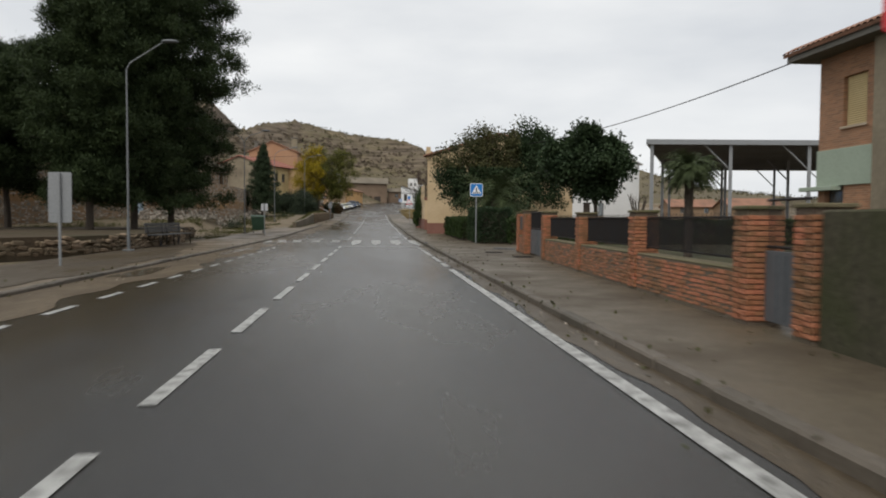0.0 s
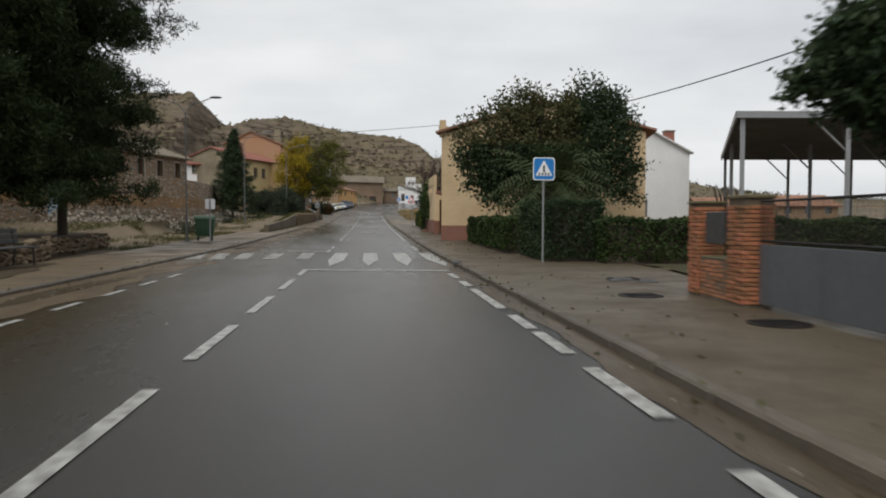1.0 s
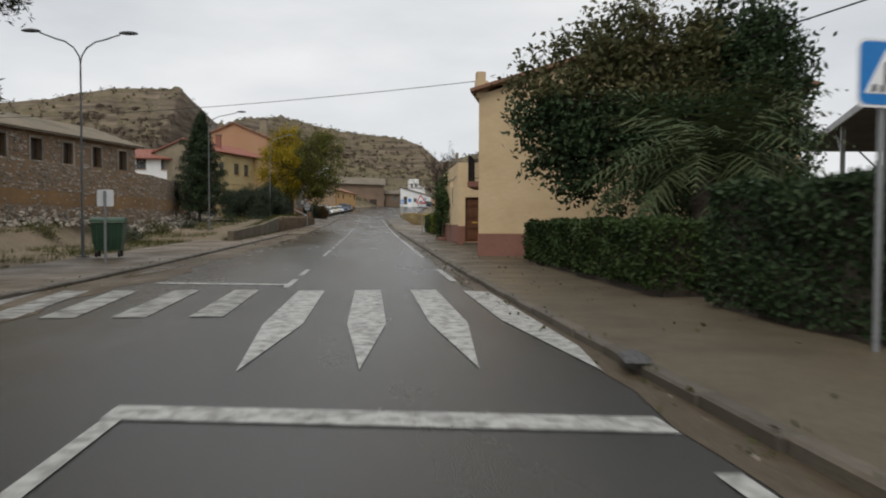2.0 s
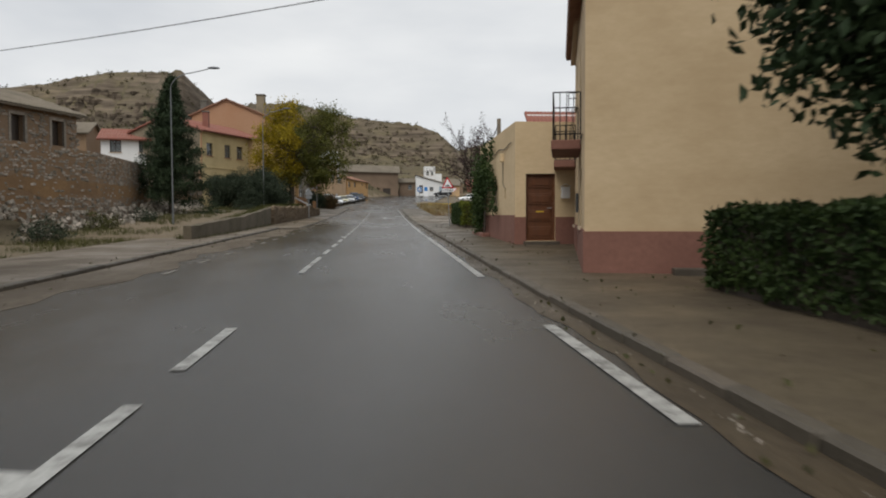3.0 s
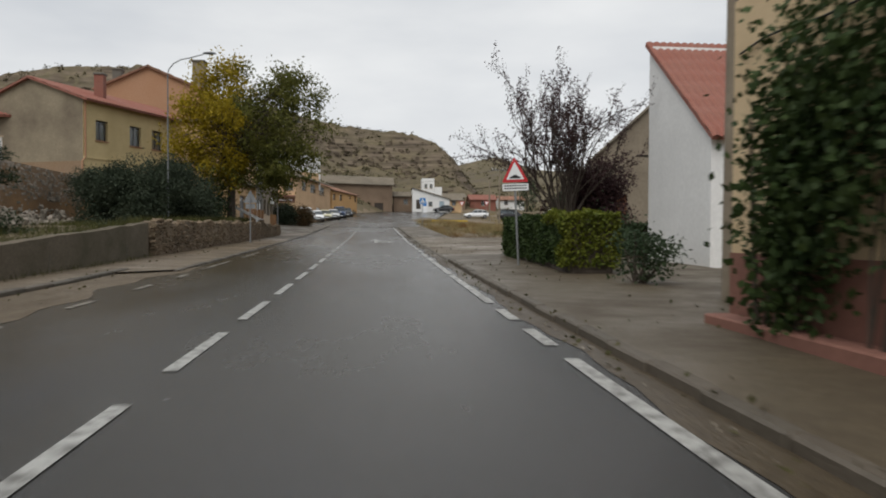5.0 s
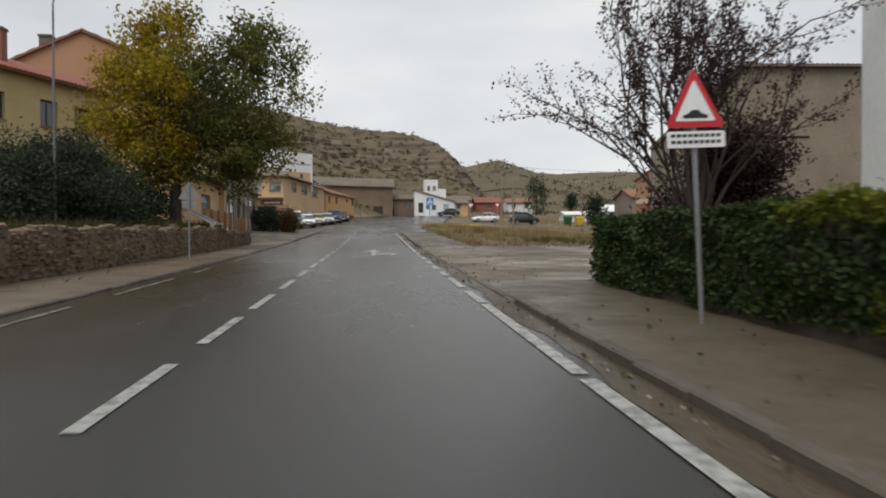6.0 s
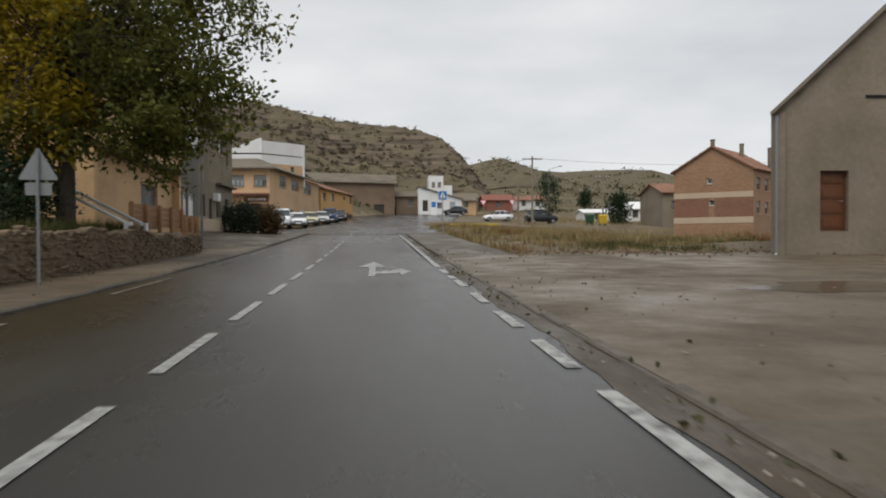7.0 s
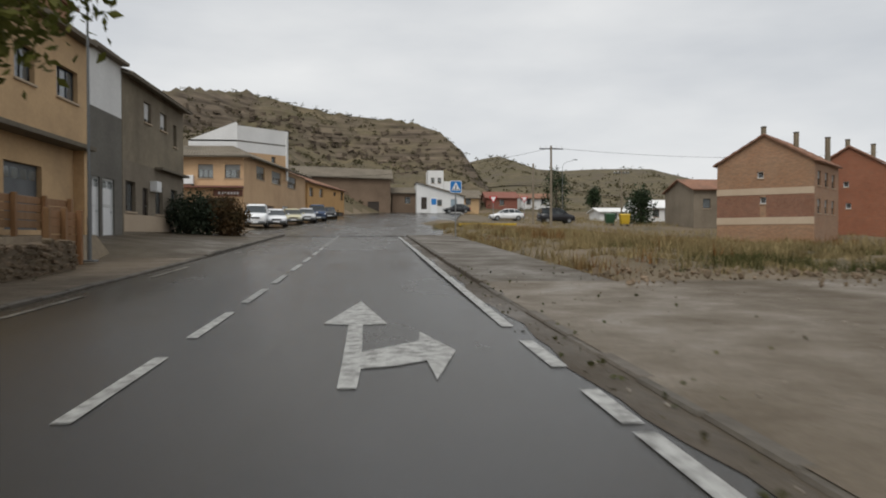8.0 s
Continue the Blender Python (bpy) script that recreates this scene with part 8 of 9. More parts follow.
        part("headlight", boxm(-2.06, -1.9, sg * 0.56 - 0.15, sg * 0.56 + 0.15, hull[1][3] - 0.2, hull[1][3] - 0.05, 0.035), SIGNWHITE, t, "clear headlight")
        part("tail_light", boxm(1.96, 2.09, sg * 0.62 - 0.09, sg * 0.62 + 0.09, hull[-1][3] - 0.3, hull[-1][3] - 0.04, 0.03), SIGNRED, t, "red tail light")
    for (a0, w0, h0), (a1, w1, h1), nm in ((top[0], top[1], "windscreen"), (top[-1], top[-2], "rear_window")):
        bm = bmesh.new()
        bm.faces.new([bm.verts.new(p) for p in ((a0, -w0, h0), (a1, -w1, h1 - 0.03), (a1, w1, h1 - 0.03), (a0, w0, h0))])
        part(nm, bm, CARGLASS, body, "dark glass")
    for sx in (-1.32, 1.28):
        for sy in (-0.76, 0.76):
            wh = part("wheel", rod(bmesh.new(), (sx, sy - 0.1, 0.31), (sx, sy + 0.1, 0.31), 0.31, n=18), RUBBER, t)
            part("rim", rod(bmesh.new(), (sx, sy - 0.108, 0.31), (sx, sy + 0.108, 0.31), 0.19, n=12), ZINC, wh)
    part("bumper", boxm(-2.13, -1.98, -0.7, 0.7, 0.3, 0.46, 0.04), GREYMETAL, t)
    part("bumper", boxm(1.98, 2.13, -0.7, 0.7, 0.3, 0.48, 0.04), GREYMETAL, t)
    part("grille", boxm(-2.115, -2.05, -0.36, 0.36, hull[1][3] - 0.2, hull[1][3] - 0.1, 0.01), IRON, t)
    part("number_plate", boxm(-2.15, -2.12, -0.25, 0.25, 0.34, 0.44), SIGNWHITE, t, "white plate")
    return t


SILVER, WHITECAR, BLUECAR, DARKCAR, YELLOWCAR = paint("silver_car_paint", (0.50, 0.51, 0.52)), paint("white_car_paint", (0.72, 0.73, 0.74)), paint("dark_blue_car_paint", (0.03, 0.05, 0.10)), paint("black_car_paint", (0.018, 0.018, 0.02)), paint("cream_car_paint", (0.50, 0.47, 0.32))
car(-8.4, 135.0, 2.66, 95, WHITECAR, "white van parked facing down the street", True)
car(-7.3, 137.2, 2.74, 100, WHITECAR, "white car parked nose to the street")
car(-6.8, 144.5, 3.05, 100, YELLOWCAR, "cream coloured car parked beside the building")
car(-6.0, 150.0, 3.3, 98, SILVER, "silver car parked beside the building")
car(-5.4, 156.0, 3.55, 98, BLUECAR, "dark blue car parked beside the building", True)
car(-4.6, 163.5, 3.95, 95, DARKCAR, "dark car parked beside the ochre house")
car(-12.4, 134.0, 2.7, 85, WHITECAR, "white car parked beside the bush")
car(16.5, 166, base_z(16.5, 166) + 0.02, 4, WHITECAR, "white car on the far road")
car(21.6, 162, base_z(21.6, 162) + 0.02, 185, DARKCAR, "black car parked beyond the field", True)
car(13.5, 192, 5.6, 6, DARKCAR, "dark car parked before the white house")
# pale guard rail along the far road
rail = thing("guard_rail", Matrix.Translation((6.5, 131, 2.5)), "short low yellow rail beside the far road", "guard rail")
part("beam", boxm(0, 4.2, -0.05, 0.05, 0.3, 0.46), BINYELLOW, rail)
for k in range(2):
    part("post", boxm(0.2 + 3.2 * k, 0.3 + 3.2 * k, -0.04, 0.04, -0.6, 0.5), GREYMETAL, rail)

# garden stairs, white posts and plank fence
steps = thing("garden_stairs", Matrix.Translation((-6.9, 89.3, 1.2)), "concrete garden stairs with white rail posts", "stairs")
for k in range(7):
    part("step", boxm(-0.32 * (k + 1), -0.32 * k, -0.2, 1.0, -0.3, 0.17 * (k + 1), 0.01), KERB, steps)
for yy in (-0.28, 1.08):
    bm = bmesh.new()
    rod(bm, (0.15, yy, 1.0), (-2.3, yy, 2.25), 0.05, n=6)
    part("handrail", bm, WHITEPAINT, steps, "pale handrail")
    part("rail_post", boxm(0.05, 0.25, yy - 0.09, yy + 0.09, -0.3, 1.05, 0.015), WHITEPAINT, steps, "white post")
fence = thing("plank_fence", Matrix.Translation((-6.9, 95.6, 1.3)), "orange-stained plank fence at the wall's end", "fence")
for k in range(3):
    part("post", boxm(-0.06, 0.06, 0.9 * k - 0.06, 0.9 * k + 0.06, -0.3, 1.35, 0.01), PLANK, fence)
for k in range(7):
    part("plank", boxm(-0.09, -0.065, -0.05, 1.85, 0.05 + 0.18 * k, 0.21 + 0.18 * k, 0.006), PLANK, fence)
fence2 = thing("plank_fence", Matrix.Translation((-8.1, 93.5, 2.2)), "long orange-stained plank fence on the terrace", "fence")
for k in range(5):
    part("post", boxm(-0.06, 0.06, 1.6 * k - 0.06, 1.6 * k + 0.06, -1.2, 0.85, 0.01), PLANK, fence2)
for k in range(4):
    part("plank", boxm(-0.09, -0.065, -0.05, 6.5, 0.02 + 0.2 * k, 0.2 + 0.2 * k, 0.006), PLANK, fence2)
# covers and rubbish lying about
for x, y in ((4.3, 6.9), (3.9, 9.9), (4.7, 12.9)):
    bm = bmesh.new()
    rod(bm, (0, 0, -0.02), (0, 0, 0.012), 0.33, n=20)
    for k in range(5):
        box(bm, -0.26, 0.26, -0.2 + 0.1 * k - 0.012, -0.2 + 0.1 * k + 0.012, 0.012, 0.02)
    ob = link("manhole_cover", bm, IRON)
    ob.location = (x, y, float(prof(y)) + 0.087)
    tagged(ob, "round cast iron manhole cover in the paving", "manhole cover")
for x, y, w_, turn in ((4.55, 12.6, 0.5, 20), (4.9, 12.2, 0.35, -30), (2.14, 18.2, 0.45, 80)):
    bm = bmesh.new()
    bmesh.ops.create_grid(bm, x_segments=10, y_segments=7, size=0.5)
    rnd = random.Random(int(x * 100))
    for v in bm.verts:
        ring = max(0.0, 1 - (v.co.x ** 2 + v.co.y ** 2) * 4)
        v.co = Vector((v.co.x * w_ * (1 + 0.2 * rnd.random()), v.co.y * w_ * 0.45 * (1 + 0.3 * rnd.random()), 0.004 + 0.055 * ring ** 0.6 * rnd.uniform(0.5, 1.2)))
    ob = link("wet_rag", bm, DARKSHEET)
    ob.matrix_basis = pose(x, y, float(prof(y)) + (0.088 if x > 2.3 else 0.106), 0, 0, turn)
    tagged(ob, "dark crumpled wet rag lying on the pavement", "rag")

# ---- walls, railings and laid pieces ----
def shared(name, meshes, k, m, parent):
    ob = new(name, meshes[k % len(meshes)])
    ob.parent = parent
    ob.matrix_basis = m
    return ob


def lump(name, material, seed, jitter=0.16):
    """A rough hewn stone, one unit across."""
    rnd = random.Random(seed)
    bm = bmesh.new()
    bmesh.ops.create_cube(bm, size=1)
    bmesh.ops.bevel(bm, geom=list(bm.edges), offset=0.16, segments=1, affect="EDGES")
    for v in bm.verts:
        v.co += Vector((rnd.uniform(-jitter, jitter), rnd.uniform(-jitter, jitter), rnd.uniform(-jitter, jitter))) * 0.5
    me = bpy.data.meshes.new(name)
    bm.to_mesh(me)
    bm.free()
    me.materials.append(material)
    return me


STONES = [lump("stone", STONE, 100 + k) for k in range(6)]
PALESTONES = [lump("stone", STONE, 300 + k, 0.2) for k in range(6)]
BSTONES = [lump("stone", BROWNSTONE, 200 + k, 0.2) for k in range(6)]


def joined(name, meshes, mats, parent, label):
    """Many pieces as one mesh."""
    vs, fs = [], []
    for k, m in enumerate(mats):
        me = meshes[k % len(meshes)]
        n = len(vs)
        vs += [m @ v.co for v in me.vertices]
        fs += [tuple(n + i for i in p.vertices) for p in me.polygons]
    ob = raw(name, vs, fs, meshes[0].materials[0], parent)
    return tagged(ob, label, kind="stuff")


def rubble_rows(length, height, seed, size=0.24, rough=1.0):
    """Poses of stones laid roughly in courses on a wall face along +x; height is a function of x."""
    rnd = random.Random(seed)
    out, z = [], 0.0
    while z < 6:
        h = size * rnd.uniform(0.5, 0.8) / rough ** 0.3
        x = rnd.uniform(-0.1, 0)
        some = False
        while x < length:
            w_ = size * rnd.uniform(0.7 / rough ** 0.5, 1.7)
            if z + h * 0.6 < height(min(length, max(0, x))):
                some = True
                out.append(Matrix.LocRotScale((x + w_ / 2, rnd.uniform(-0.02, 0.03 * rough), z + h / 2 + rnd.uniform(-0.02, 0.02) * rough), Euler((rnd.uniform(-0.1, 0.1) * rough, rnd.uniform(-0.12, 0.12) * rough, rnd.uniform(-0.1, 0.1) * rough)), (w_ * 0.96, 0.2, h * rnd.uniform(0.95 / rough ** 0.5, 0.97))))
            x += w_
        if not some:
            break
        z += h
    return out


# kerbs
def kerb_line(x0, x1, y_a, y_b, top, label, tilt=0.012):
    k_ob = thing("kerb", Matrix.Translation((0, 0, 0)), label, "kerb", kind="structure")
    me = bpy.data.meshes.new("kerb_stone")
    c, hw = (x0 + x1) / 2, (x1 - x0) / 2
    bm = boxm(-hw, hw, 0.004, 0.996, -0.16, top, 0.02)
    bm.to_mesh(me)
    bm.free()
    me.materials.append(KERB)
    rnd = random.Random(int(y_b))
    for k, y in enumerate(np.arange(y_a, y_b, 1.0)):
        slope = math.degrees(math.atan(float(prof(y + 1) - prof(y))))
        m = pose(c + rnd.uniform(-tilt, tilt), y, float(prof(y)) + rnd.uniform(-0.018, 0.004), slope, rnd.uniform(-2.5, 2.5), rnd.uniform(-0.7, 0.7))
        shared("kerb_stone", [me], 0, m, k_ob)
    return k_ob


kerb_line(2.13, 2.28, -36, 68, 0.105, "worn concrete kerb stones along the right pavement")
kerb_line(2.13, 2.28, 68, 92, 0.04, "flush dropped kerb stones before the open yard")
kerb_line(2.13, 2.28, 92, 119, 0.105, "worn concrete kerb stones beside the dry grass")
kerb_line(-4.79, -4.63, 64, 101, 0.062, "muddy low kerb stones under the rubble wall")
kerb_line(-4.79, -4.63, 101, 120, 0.11, "low kerb stones before the forecourt")
kerb_line(-5.92, -5.75, -36, 64, 0.085, "muddy concrete kerb stones along the left pavement")

# brick garden wall with piers and railings
P0, P1 = Vector((3.95, -9.9, 0)), Vector((4.93, 10.2, 0))
wdir = (P1 - P0).normalized()
ang = math.degrees(math.atan2(wdir.y, wdir.x))
gw = thing("garden_wall", Matrix.Translation((P0.x, P0.y, 0.14)) @ pose(0, 0, 0, 0, 0, ang), "low red brick garden wall with piers and black railings", "wall")


def s_of(y):
    return (y - P0.y) / wdir.y


BRICKS = []
for k in range(4):
    bm = boxm(-0.115, 0.115, -0.055, 0.055, -0.024, 0.024, 0.006)
    rnd = random.Random(k)
    for v in bm.verts:
        v.co += Vector((rnd.uniform(-0.004, 0.004), rnd.uniform(-0.005, 0.005), rnd.uniform(-0.003, 0.003)))
    me = bpy.data.meshes.new("brick")
    bm.to_mesh(me)
    bm.free()
    me.materials.append(BRICK)
    BRICKS.append(me)

PIERS = [(-8.3, 1.24), (-7.0, 1.24), (-3.0, 1.24), (0.95, 1.24), (5.2, 1.3), (8.55, 1.38), (9.95, 1.34)]
WALL_RUNS = [(-6.8, -3.2), (-2.8, 0.75), (1.15, 5.0), (8.85, 9.75)]
near, far_ = [], []
rnd = random.Random(8)
for y_a, y_b in WALL_RUNS:
    a, b = s_of(y_a), s_of(y_b)
    part("core", boxm(a, b, -0.164, 0.164, -0.2, 0.535), WALLMORTAR, gw, "earth-stained mortar")
    part("coping", boxm(a, b, -0.165, 0.165, 0.535, 0.565, 0.01), MOSS, gw, "thin mossy mortar bed")
    for c in range(9):
        z = 0.03 + 0.058 * c
        x = a + (0.12 if c % 2 else 0.0)
        while x < b:
            for sy in (-0.115, 0.115):
                m = Matrix.LocRotScale((min(x + 0.12, b - 0.1), sy + rnd.uniform(-0.006, 0.006), z), Euler((0, rnd.uniform(-0.015, 0.015), math.pi if sy > 0 else 0)), None)
                (near if sy > 0 and y_a > -4 else far_).append(m)
            x += 0.245
for y, h in PIERS:
    s = s_of(y)
    big = 0.5 if 8 < y < 9 else 0.36
    part("pier_core", boxm(s - big / 2 + 0.015, s + big / 2 - 0.015, -0.186, 0.186, -0.2, h - 0.02), WALLMORTAR, gw, "earth-stained mortar")
    part("pier_cap", boxm(s - big / 2 - 0.015, s + big / 2 + 0.015, -0.215, 0.215, h - 0.02, h + 0.025, 0.01), MOSS, gw, "mossy stone cap")
    for c in range(int((h - 0.06) / 0.058)):
        z = 0.03 + 0.058 * c
        off = 0.006 if c % 2 else -0.002
        for sx in (-0.12, 0.12):
            for sy in (-0.145 - off, 0.145 + off):
                m = Matrix.LocRotScale((s + sx * big / 0.46, sy + rnd.uniform(-0.006, 0.006), z), Euler((0, 0, rnd.uniform(-0.03, 0.03))), (big / 0.49, 1, 1))
                (near if sy > 0 and -5 < y < 6 and len(near) < 300 else far_).append(m)
        for sx in (-1, 1):
            far_.append(Matrix.LocRotScale((s + sx * (big / 2 - 0.042 + off * 0.4), 0, z), Euler((0, 0, math.pi / 2)), (1.0, 0.9, 1)))
far_ += near[300:]
for k, m in enumerate(near[:300]):
    shared("brick", BRICKS, k, m, gw)
joined("bricks", BRICKS, far_, gw, "red bricks of the garden wall")
for y_a, y_b in WALL_RUNS[:3]:
    a, b = s_of(y_a) - 0.05, s_of(y_b) + 0.05
    for z in (0.66, 1.14):
        part("rail", boxm(a, b, -0.015, 0.015, z - 0.012, z + 0.012), IRON, gw, "black iron rail")
    bm = bmesh.new()
    for x in np.arange(a + 0.06, b, 0.045):
        rod(bm, (x, 0, 0.66), (x, 0, 1.2 if int(x / 0.045) % 3 == 0 else 1.14), 0.007, n=4)
    tagged(part("bars", bm, IRON, gw, "thin black railing bars"), kind="stuff")
# garden ground behind the wall
strip("garden", lambda y: 5.7 + 0.05 * y + 0.1 * math.sin(y * 1.3), lambda y: 20.0, np.arange(-8, 17.6, 0.8), 0.13, LAWN, "dark damp garden ground behind the railings", 10)
# gates
for y_a, y_b, lab in ((5.45, 8.25, "wide grey sheet metal drive gate"), (-8.08, -7.22, "narrow grey sheet metal garden gate")):
    a, b = s_of(y_a), s_of(y_b)
    gate = part("gate", boxm(a, b, -0.02, 0.02, 0.02, 0.78, 0.006), GREYMETAL, gw, lab)
    bm = bmesh.new()
    for z in (0.82, 1.32):
        rod(bm, (a, 0, z), (b, 0, z), 0.018, n=6)
    for x in np.arange(a, b + 0.01, 0.1):
        rod(bm, (x, 0, 0.78), (x, 0, 1.32), 0.009, n=4)
    part("gate_bars", bm, IRON, gate, "black bars over the sheet")
    for x in np.linspace(a + 0.25, b - 0.25, 3):
        part("fold", boxm(x - 0.01, x + 0.01, 0.02, 0.03, 0.06, 0.74), GREYMETAL, gate)
part("rendered_end", boxm(s_of(-13.5), s_of(-8.52), -0.16, 0.16, -0.2, 1.2, 0.02), MOSSWALL, gw, "mossy rendered end of the wall")
# dark sheet put in for the dark inside of an opening in the wall
opening_s = s_of(9.3)
part("mail_panel", boxm(opening_s - 0.3, opening_s + 0.3, 0.1, 0.16, 0.75, 1.2, 0.01), DARKSHEET, gw, "dark panel added for the inside of the wall opening")

# concrete low wall and the rubble wall above the left pavement
lw = thing("low_wall", Matrix.Translation((-7.1, 51.0, 0.3)), "low weathered concrete wall rising along the pavement", "wall")
bm = bmesh.new()
prev = None
rnd = random.Random(2)
for k in range(39):
    y = 0.5 * k
    top = float(np.interp(51 + y, [51, 55, 61, 70], [0.85, 1.0, 1.2, 1.72])) - 0.3 + rnd.uniform(-0.02, 0.02)
    base = float(prof(51 + y)) - 0.5
    ring = [bm.verts.new(p) for p in ((0.0, y, base), (0.0, y, top), (-0.3, y, top + 0.01), (-0.3, y, base))]
    if prev:
        for i in range(4):
            bm.faces.new((prev[i], prev[(i + 1) % 4], ring[(i + 1) % 4], ring[i]))
    else:
        bm.faces.new(ring[::-1])
    prev = ring
bm.faces.new(prev)
part("wall_body", bm, LOWWALL, lw)
for k in range(4):
    yy = 2.0 + 5.0 * k
    part("joint", boxm(0.0, 0.006, yy, yy + 0.02, 0.05, 0.4 + 0.12 * k), DARKR, lw)
rw = thing("rubble_wall", Matrix.Translation((-7.0, 70.2, 0.55)) @ pose(0, 0, 0, 0, 0, 88.6), "rubble stone retaining wall bedded in earth", "wall")


def rw_top(x):
    return float(np.interp(x, [0, 12, 17, 19.4, 21, 25.5], [1.25, 1.4, 1.45, 1.5, 1.3, 1.35])) + 0.06 * math.sin(x * 2.1)


bm = bmesh.new()
prev = None
for k in range(52):
    x = 0.5 * k
    t_ = rw_top(x) - 0.05
    ring = [bm.verts.new(p) for p in ((x, -0.055, -0.4), (x, -0.045 + 0.02 * math.sin(x * 3), t_), (x, 0.45, t_), (x, 0.45, -0.4))]
    if prev:
        for i in range(4):
            bm.faces.new((prev[i], ring[i], ring[(i + 1) % 4], prev[(i + 1) % 4]))
    else:
        bm.faces.new(ring)
    prev = ring
bm.faces.new(prev[::-1])
bmesh.ops.recalc_face_normals(bm, faces=bm.faces)
part("wall_body", bm, MORTAR, rw, "earth and rubble core")
rows_ = rubble_rows(25.4, rw_top, 5, 0.165, 2.0)
close = [m for m in rows_ if 3.0 < m.translation.x < 12.5][:300]
rest = [m for m in rows_ if not any(m is c for c in close)]
for k, m in enumerate(close):
    shared("stone", BSTONES, k, m, rw)
joined("stones", BSTONES, rest, rw, "rubble stones of the retaining wall")

# raised green under the pines with its dry-stone edge
green = thing("raised_bed", Matrix.Translation((-14, 20, 0)), "raised earth bed under the pines", "raised bed", kind="structure")
edge = [(-9.7, 9.5), (-9.0, 12.0), (-8.9, 15.5), (-8.95, 19.0), (-9.4, 21.6), (-10.6, 24.5), (-11.0, 28.0), (-11.6, 33.0)]
back = [(-14.0, 36.0), (-30.0, 36.0), (-30.0, 6.0), (-12.0, 6.0)]
outline = [(x + 14, y - 20) for x, y in edge + back]
part("earth", prism(bmesh.new(), outline, -0.3, 0.62), LITTER, green, "bare brown earth with pine litter")
ew = thing("dry_stone_wall", Matrix.Translation((0, 0, 0)), "low dry-stone edge round the pine bed", "wall")
pieces = []
for (xa, ya), (xb, yb) in zip([(-12.0, 6.0)] + edge[:-1], edge):
    L_ = math.hypot(xb - xa, yb - ya)
    base = pose(xa, ya, 0.05, 0, 0, math.degrees(math.atan2(yb - ya, xb - xa)))
    pieces += [base @ m for m in rubble_rows(L_, lambda x: 0.5 + 0.1 * math.sin(x * 2 + ya), int(ya * 10), 0.3, 2.4)]
for k, m in enumerate(pieces[:280]):
    shared("stone", BSTONES, k, m, ew)
if len(pieces) > 280:
    joined("stones", BSTONES, pieces[280:], ew, "edge stones of the pine bed")

# stones showing in the adobe wall
for p, q in (((-24.5, 30.0), (-17.2, 46.0)), ((-17.2, 46.0), (-13.8, 60.0)), ((-13.8, 60.0), (-15.3, 86.6))):
    s = Side(awall, p, q)
    rnd = random.Random(int(p[1]))
    ms = []
    for m in rubble_rows(s.length, lambda x: 4.1, int(q[1]), 0.19, 1.1):
        z = m.translation.z
        if rnd.random() < (0.8 if 1.9 < z < 2.7 else 0.3):
            continue
        mm = m.copy()
        mm.translation.y += 0.075
        mm.translation.z += 0.2
        ms.append(mm)
    joined("stones", STONES, ms, awall, "rubble stones showing in the earth wall").matrix_basis = s.m

# courses of the ruin above it
s = Side(ruin, r0, r1)
ms = []
rnd = random.Random(61)
for m in rubble_rows(s.length, lambda x: 2.6, 66, 0.22, 1.6):
    x, z = m.translation.x, m.translation.z + 3.45
    if any(a - 0.3 < x < a + w_ + 0.3 and b - 0.25 < z < b + h + 0.3 for a, b, w_, h in RW) or rnd.random() < 0.25:
        continue
    mm = m.copy()
    mm.translation.y += 0.06
    mm.translation.z += 3.45
    ms.append(mm)
joined("masonry", STONES, ms, ruin, "rubble stones of the old wall").matrix_basis = s.m

# pale rubble along the foot of the adobe wall
rnd = random.Random(77)
mats_ = []
for k in range(1500):
    y = rnd.uniform(42, 82)
    x = float(np.interp(y, [42, 46, 60, 86], [-18.6, -16.9, -13.5, -15.0])) + abs(rnd.gauss(0, 0.5)) + 0.1
    s = rnd.uniform(0.06, 0.24)
    z = base_z(x, y)
    pile = 0.75 * math.exp(-((x - np.interp(y, [42, 46, 60, 86], [-18.6, -16.9, -13.5, -15.0])) / 0.6) ** 2) * rnd.random()
    mats_.append(Matrix.LocRotScale((x, y, z + pile + s * 0.2), Euler((rnd.uniform(-3, 3), rnd.uniform(-3, 3), rnd.uniform(-3, 3))), (s, s * 0.8, s * 0.7)))
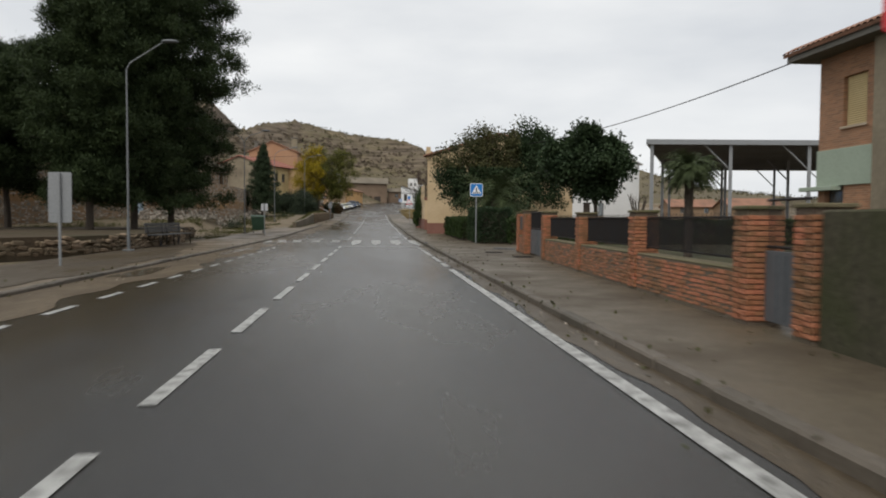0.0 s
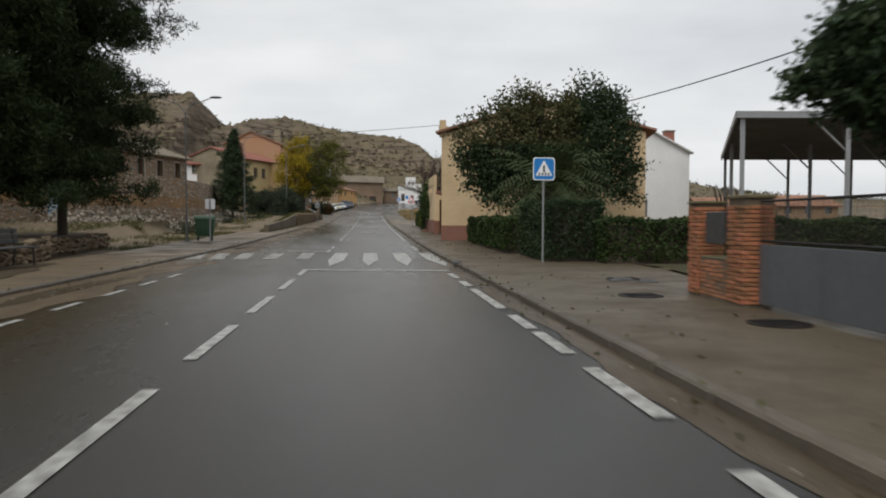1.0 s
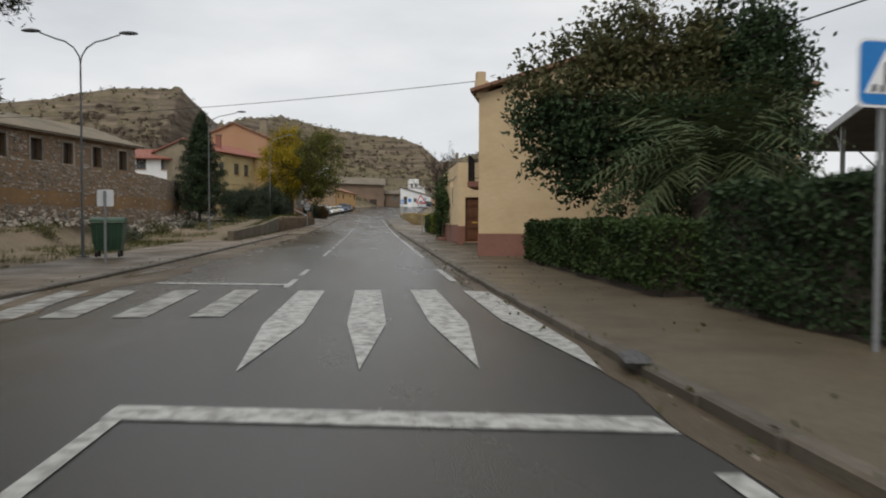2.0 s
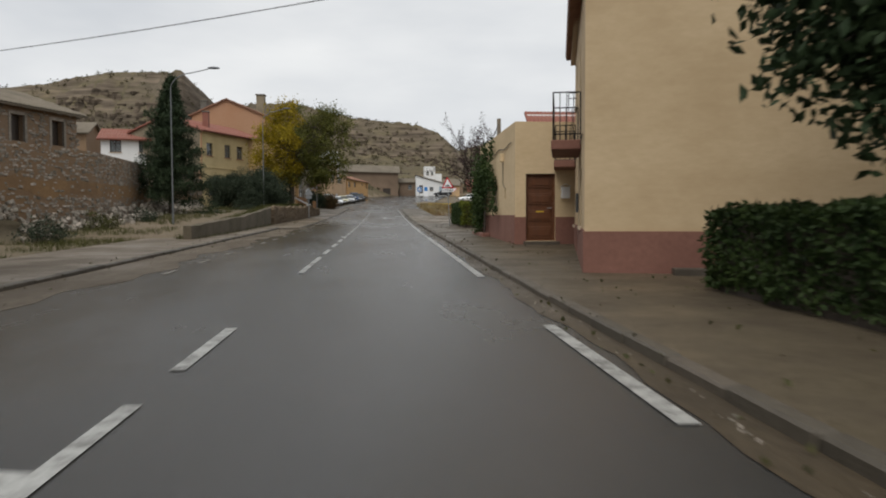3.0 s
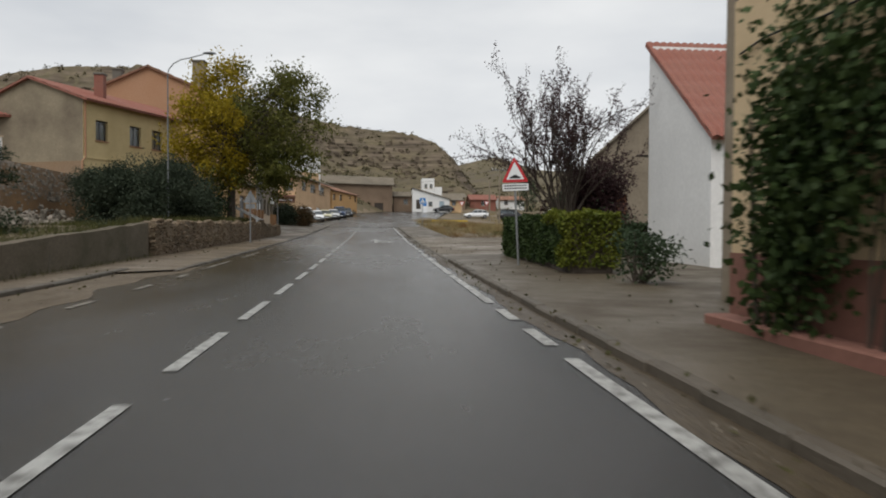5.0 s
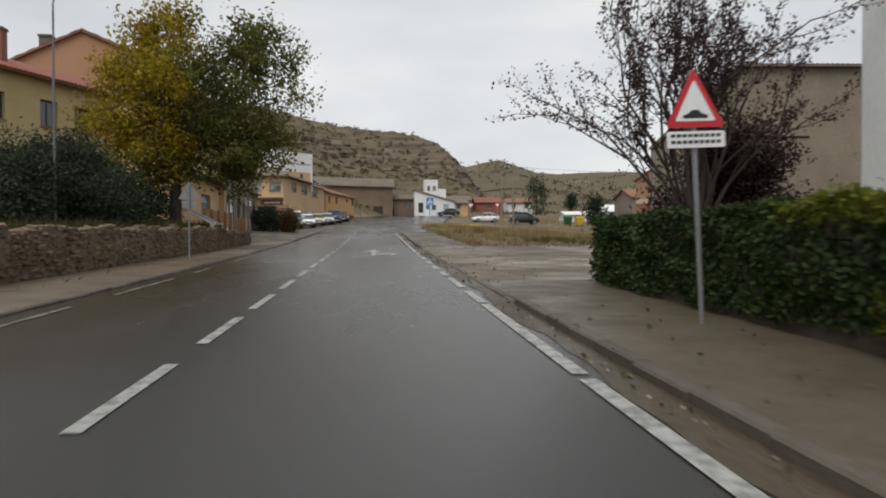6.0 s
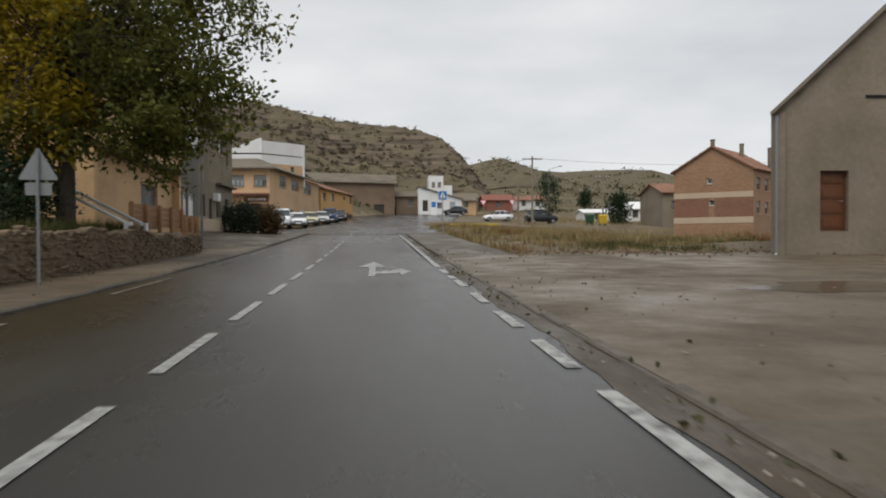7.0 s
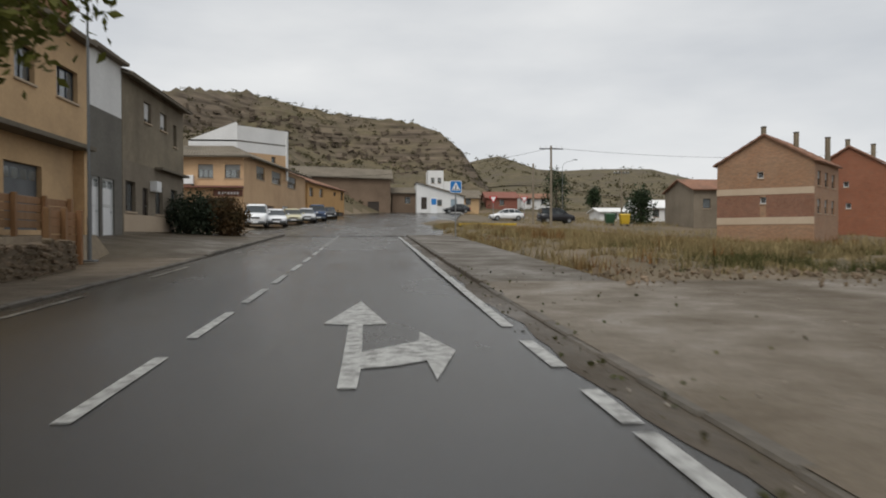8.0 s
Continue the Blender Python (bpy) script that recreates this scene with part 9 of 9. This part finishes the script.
tagged(joined("rubble", PALESTONES, mats_, None, "pale fallen stones along the foot of the wall"), "", "rubble")
# clods and stones where the yard meets the rough field
mats_ = []
for k in range(900):
    x = rnd.uniform(4.6, 20)
    y = 93.2 + 0.7 * math.sin(x * 1.1) + rnd.gauss(0, 1.1)
    s = abs(rnd.gauss(0, 0.03)) + 0.012
    mats_.append(Matrix.LocRotScale((x, y, max(float(prof(y)) + 0.07, base_z(x, y)) + s * 0.15), Euler((rnd.uniform(-3, 3), rnd.uniform(-3, 3), rnd.uniform(-3, 3))), (s * 1.5, s * 1.2, s * 0.8)))
tagged(joined("clods", BSTONES, mats_, None, "earth clods and stones along the edge of the yard"), "", "clods")
# pebbles and clods on the yard and along the gutters
mats_ = []
for k in range(900):
    if rnd.random() < 0.4:
        x, y = rnd.uniform(2.4, 14), rnd.uniform(72, 93)
        z = float(prof(y)) + 0.085
    else:
        y = rnd.uniform(-10, 100)
        x = rnd.choice((rnd.uniform(1.9, 2.08), rnd.uniform(-5.7, -4.9)))
        z = float(prof(y)) + 0.006
    s = rnd.uniform(0.008, 0.026)
    mats_.append(Matrix.LocRotScale((x, y, z + s * 0.2), Euler((rnd.uniform(-3, 3), rnd.uniform(-3, 3), rnd.uniform(-3, 3))), (s, s, s * 0.7)))
tagged(joined("pebbles", STONES, mats_, None, "pebbles and clods washed along the gutter and yard"), "", "pebbles")
# fallen leaves along the kerbs
rng = np.random.default_rng(31)
n = 1500
yy = rng.uniform(-12, 95, n)
side_ = rng.uniform(0, 1, n)
xx = np.where(side_ < 0.45, rng.normal(2.0, 0.12, n), np.where(side_ < 0.7, rng.uniform(2.3, 4.5, n), rng.normal(-5.6, 0.35, n)))
zz = np.array([float(prof(v)) for v in yy]) + np.where(xx > 2.28, 0.105, np.where((xx > 2.09), 0.115, np.where(xx < -5.75, 0.09, 0.012)))
tagged(leaf_mesh("fallen_leaves", np.stack([xx, yy, zz], 1), 0.06, OAKLEAF, None, 0.7, 0.1, 33, kind="stuff"), "brown fallen leaves scattered along the kerbs", "leaves")
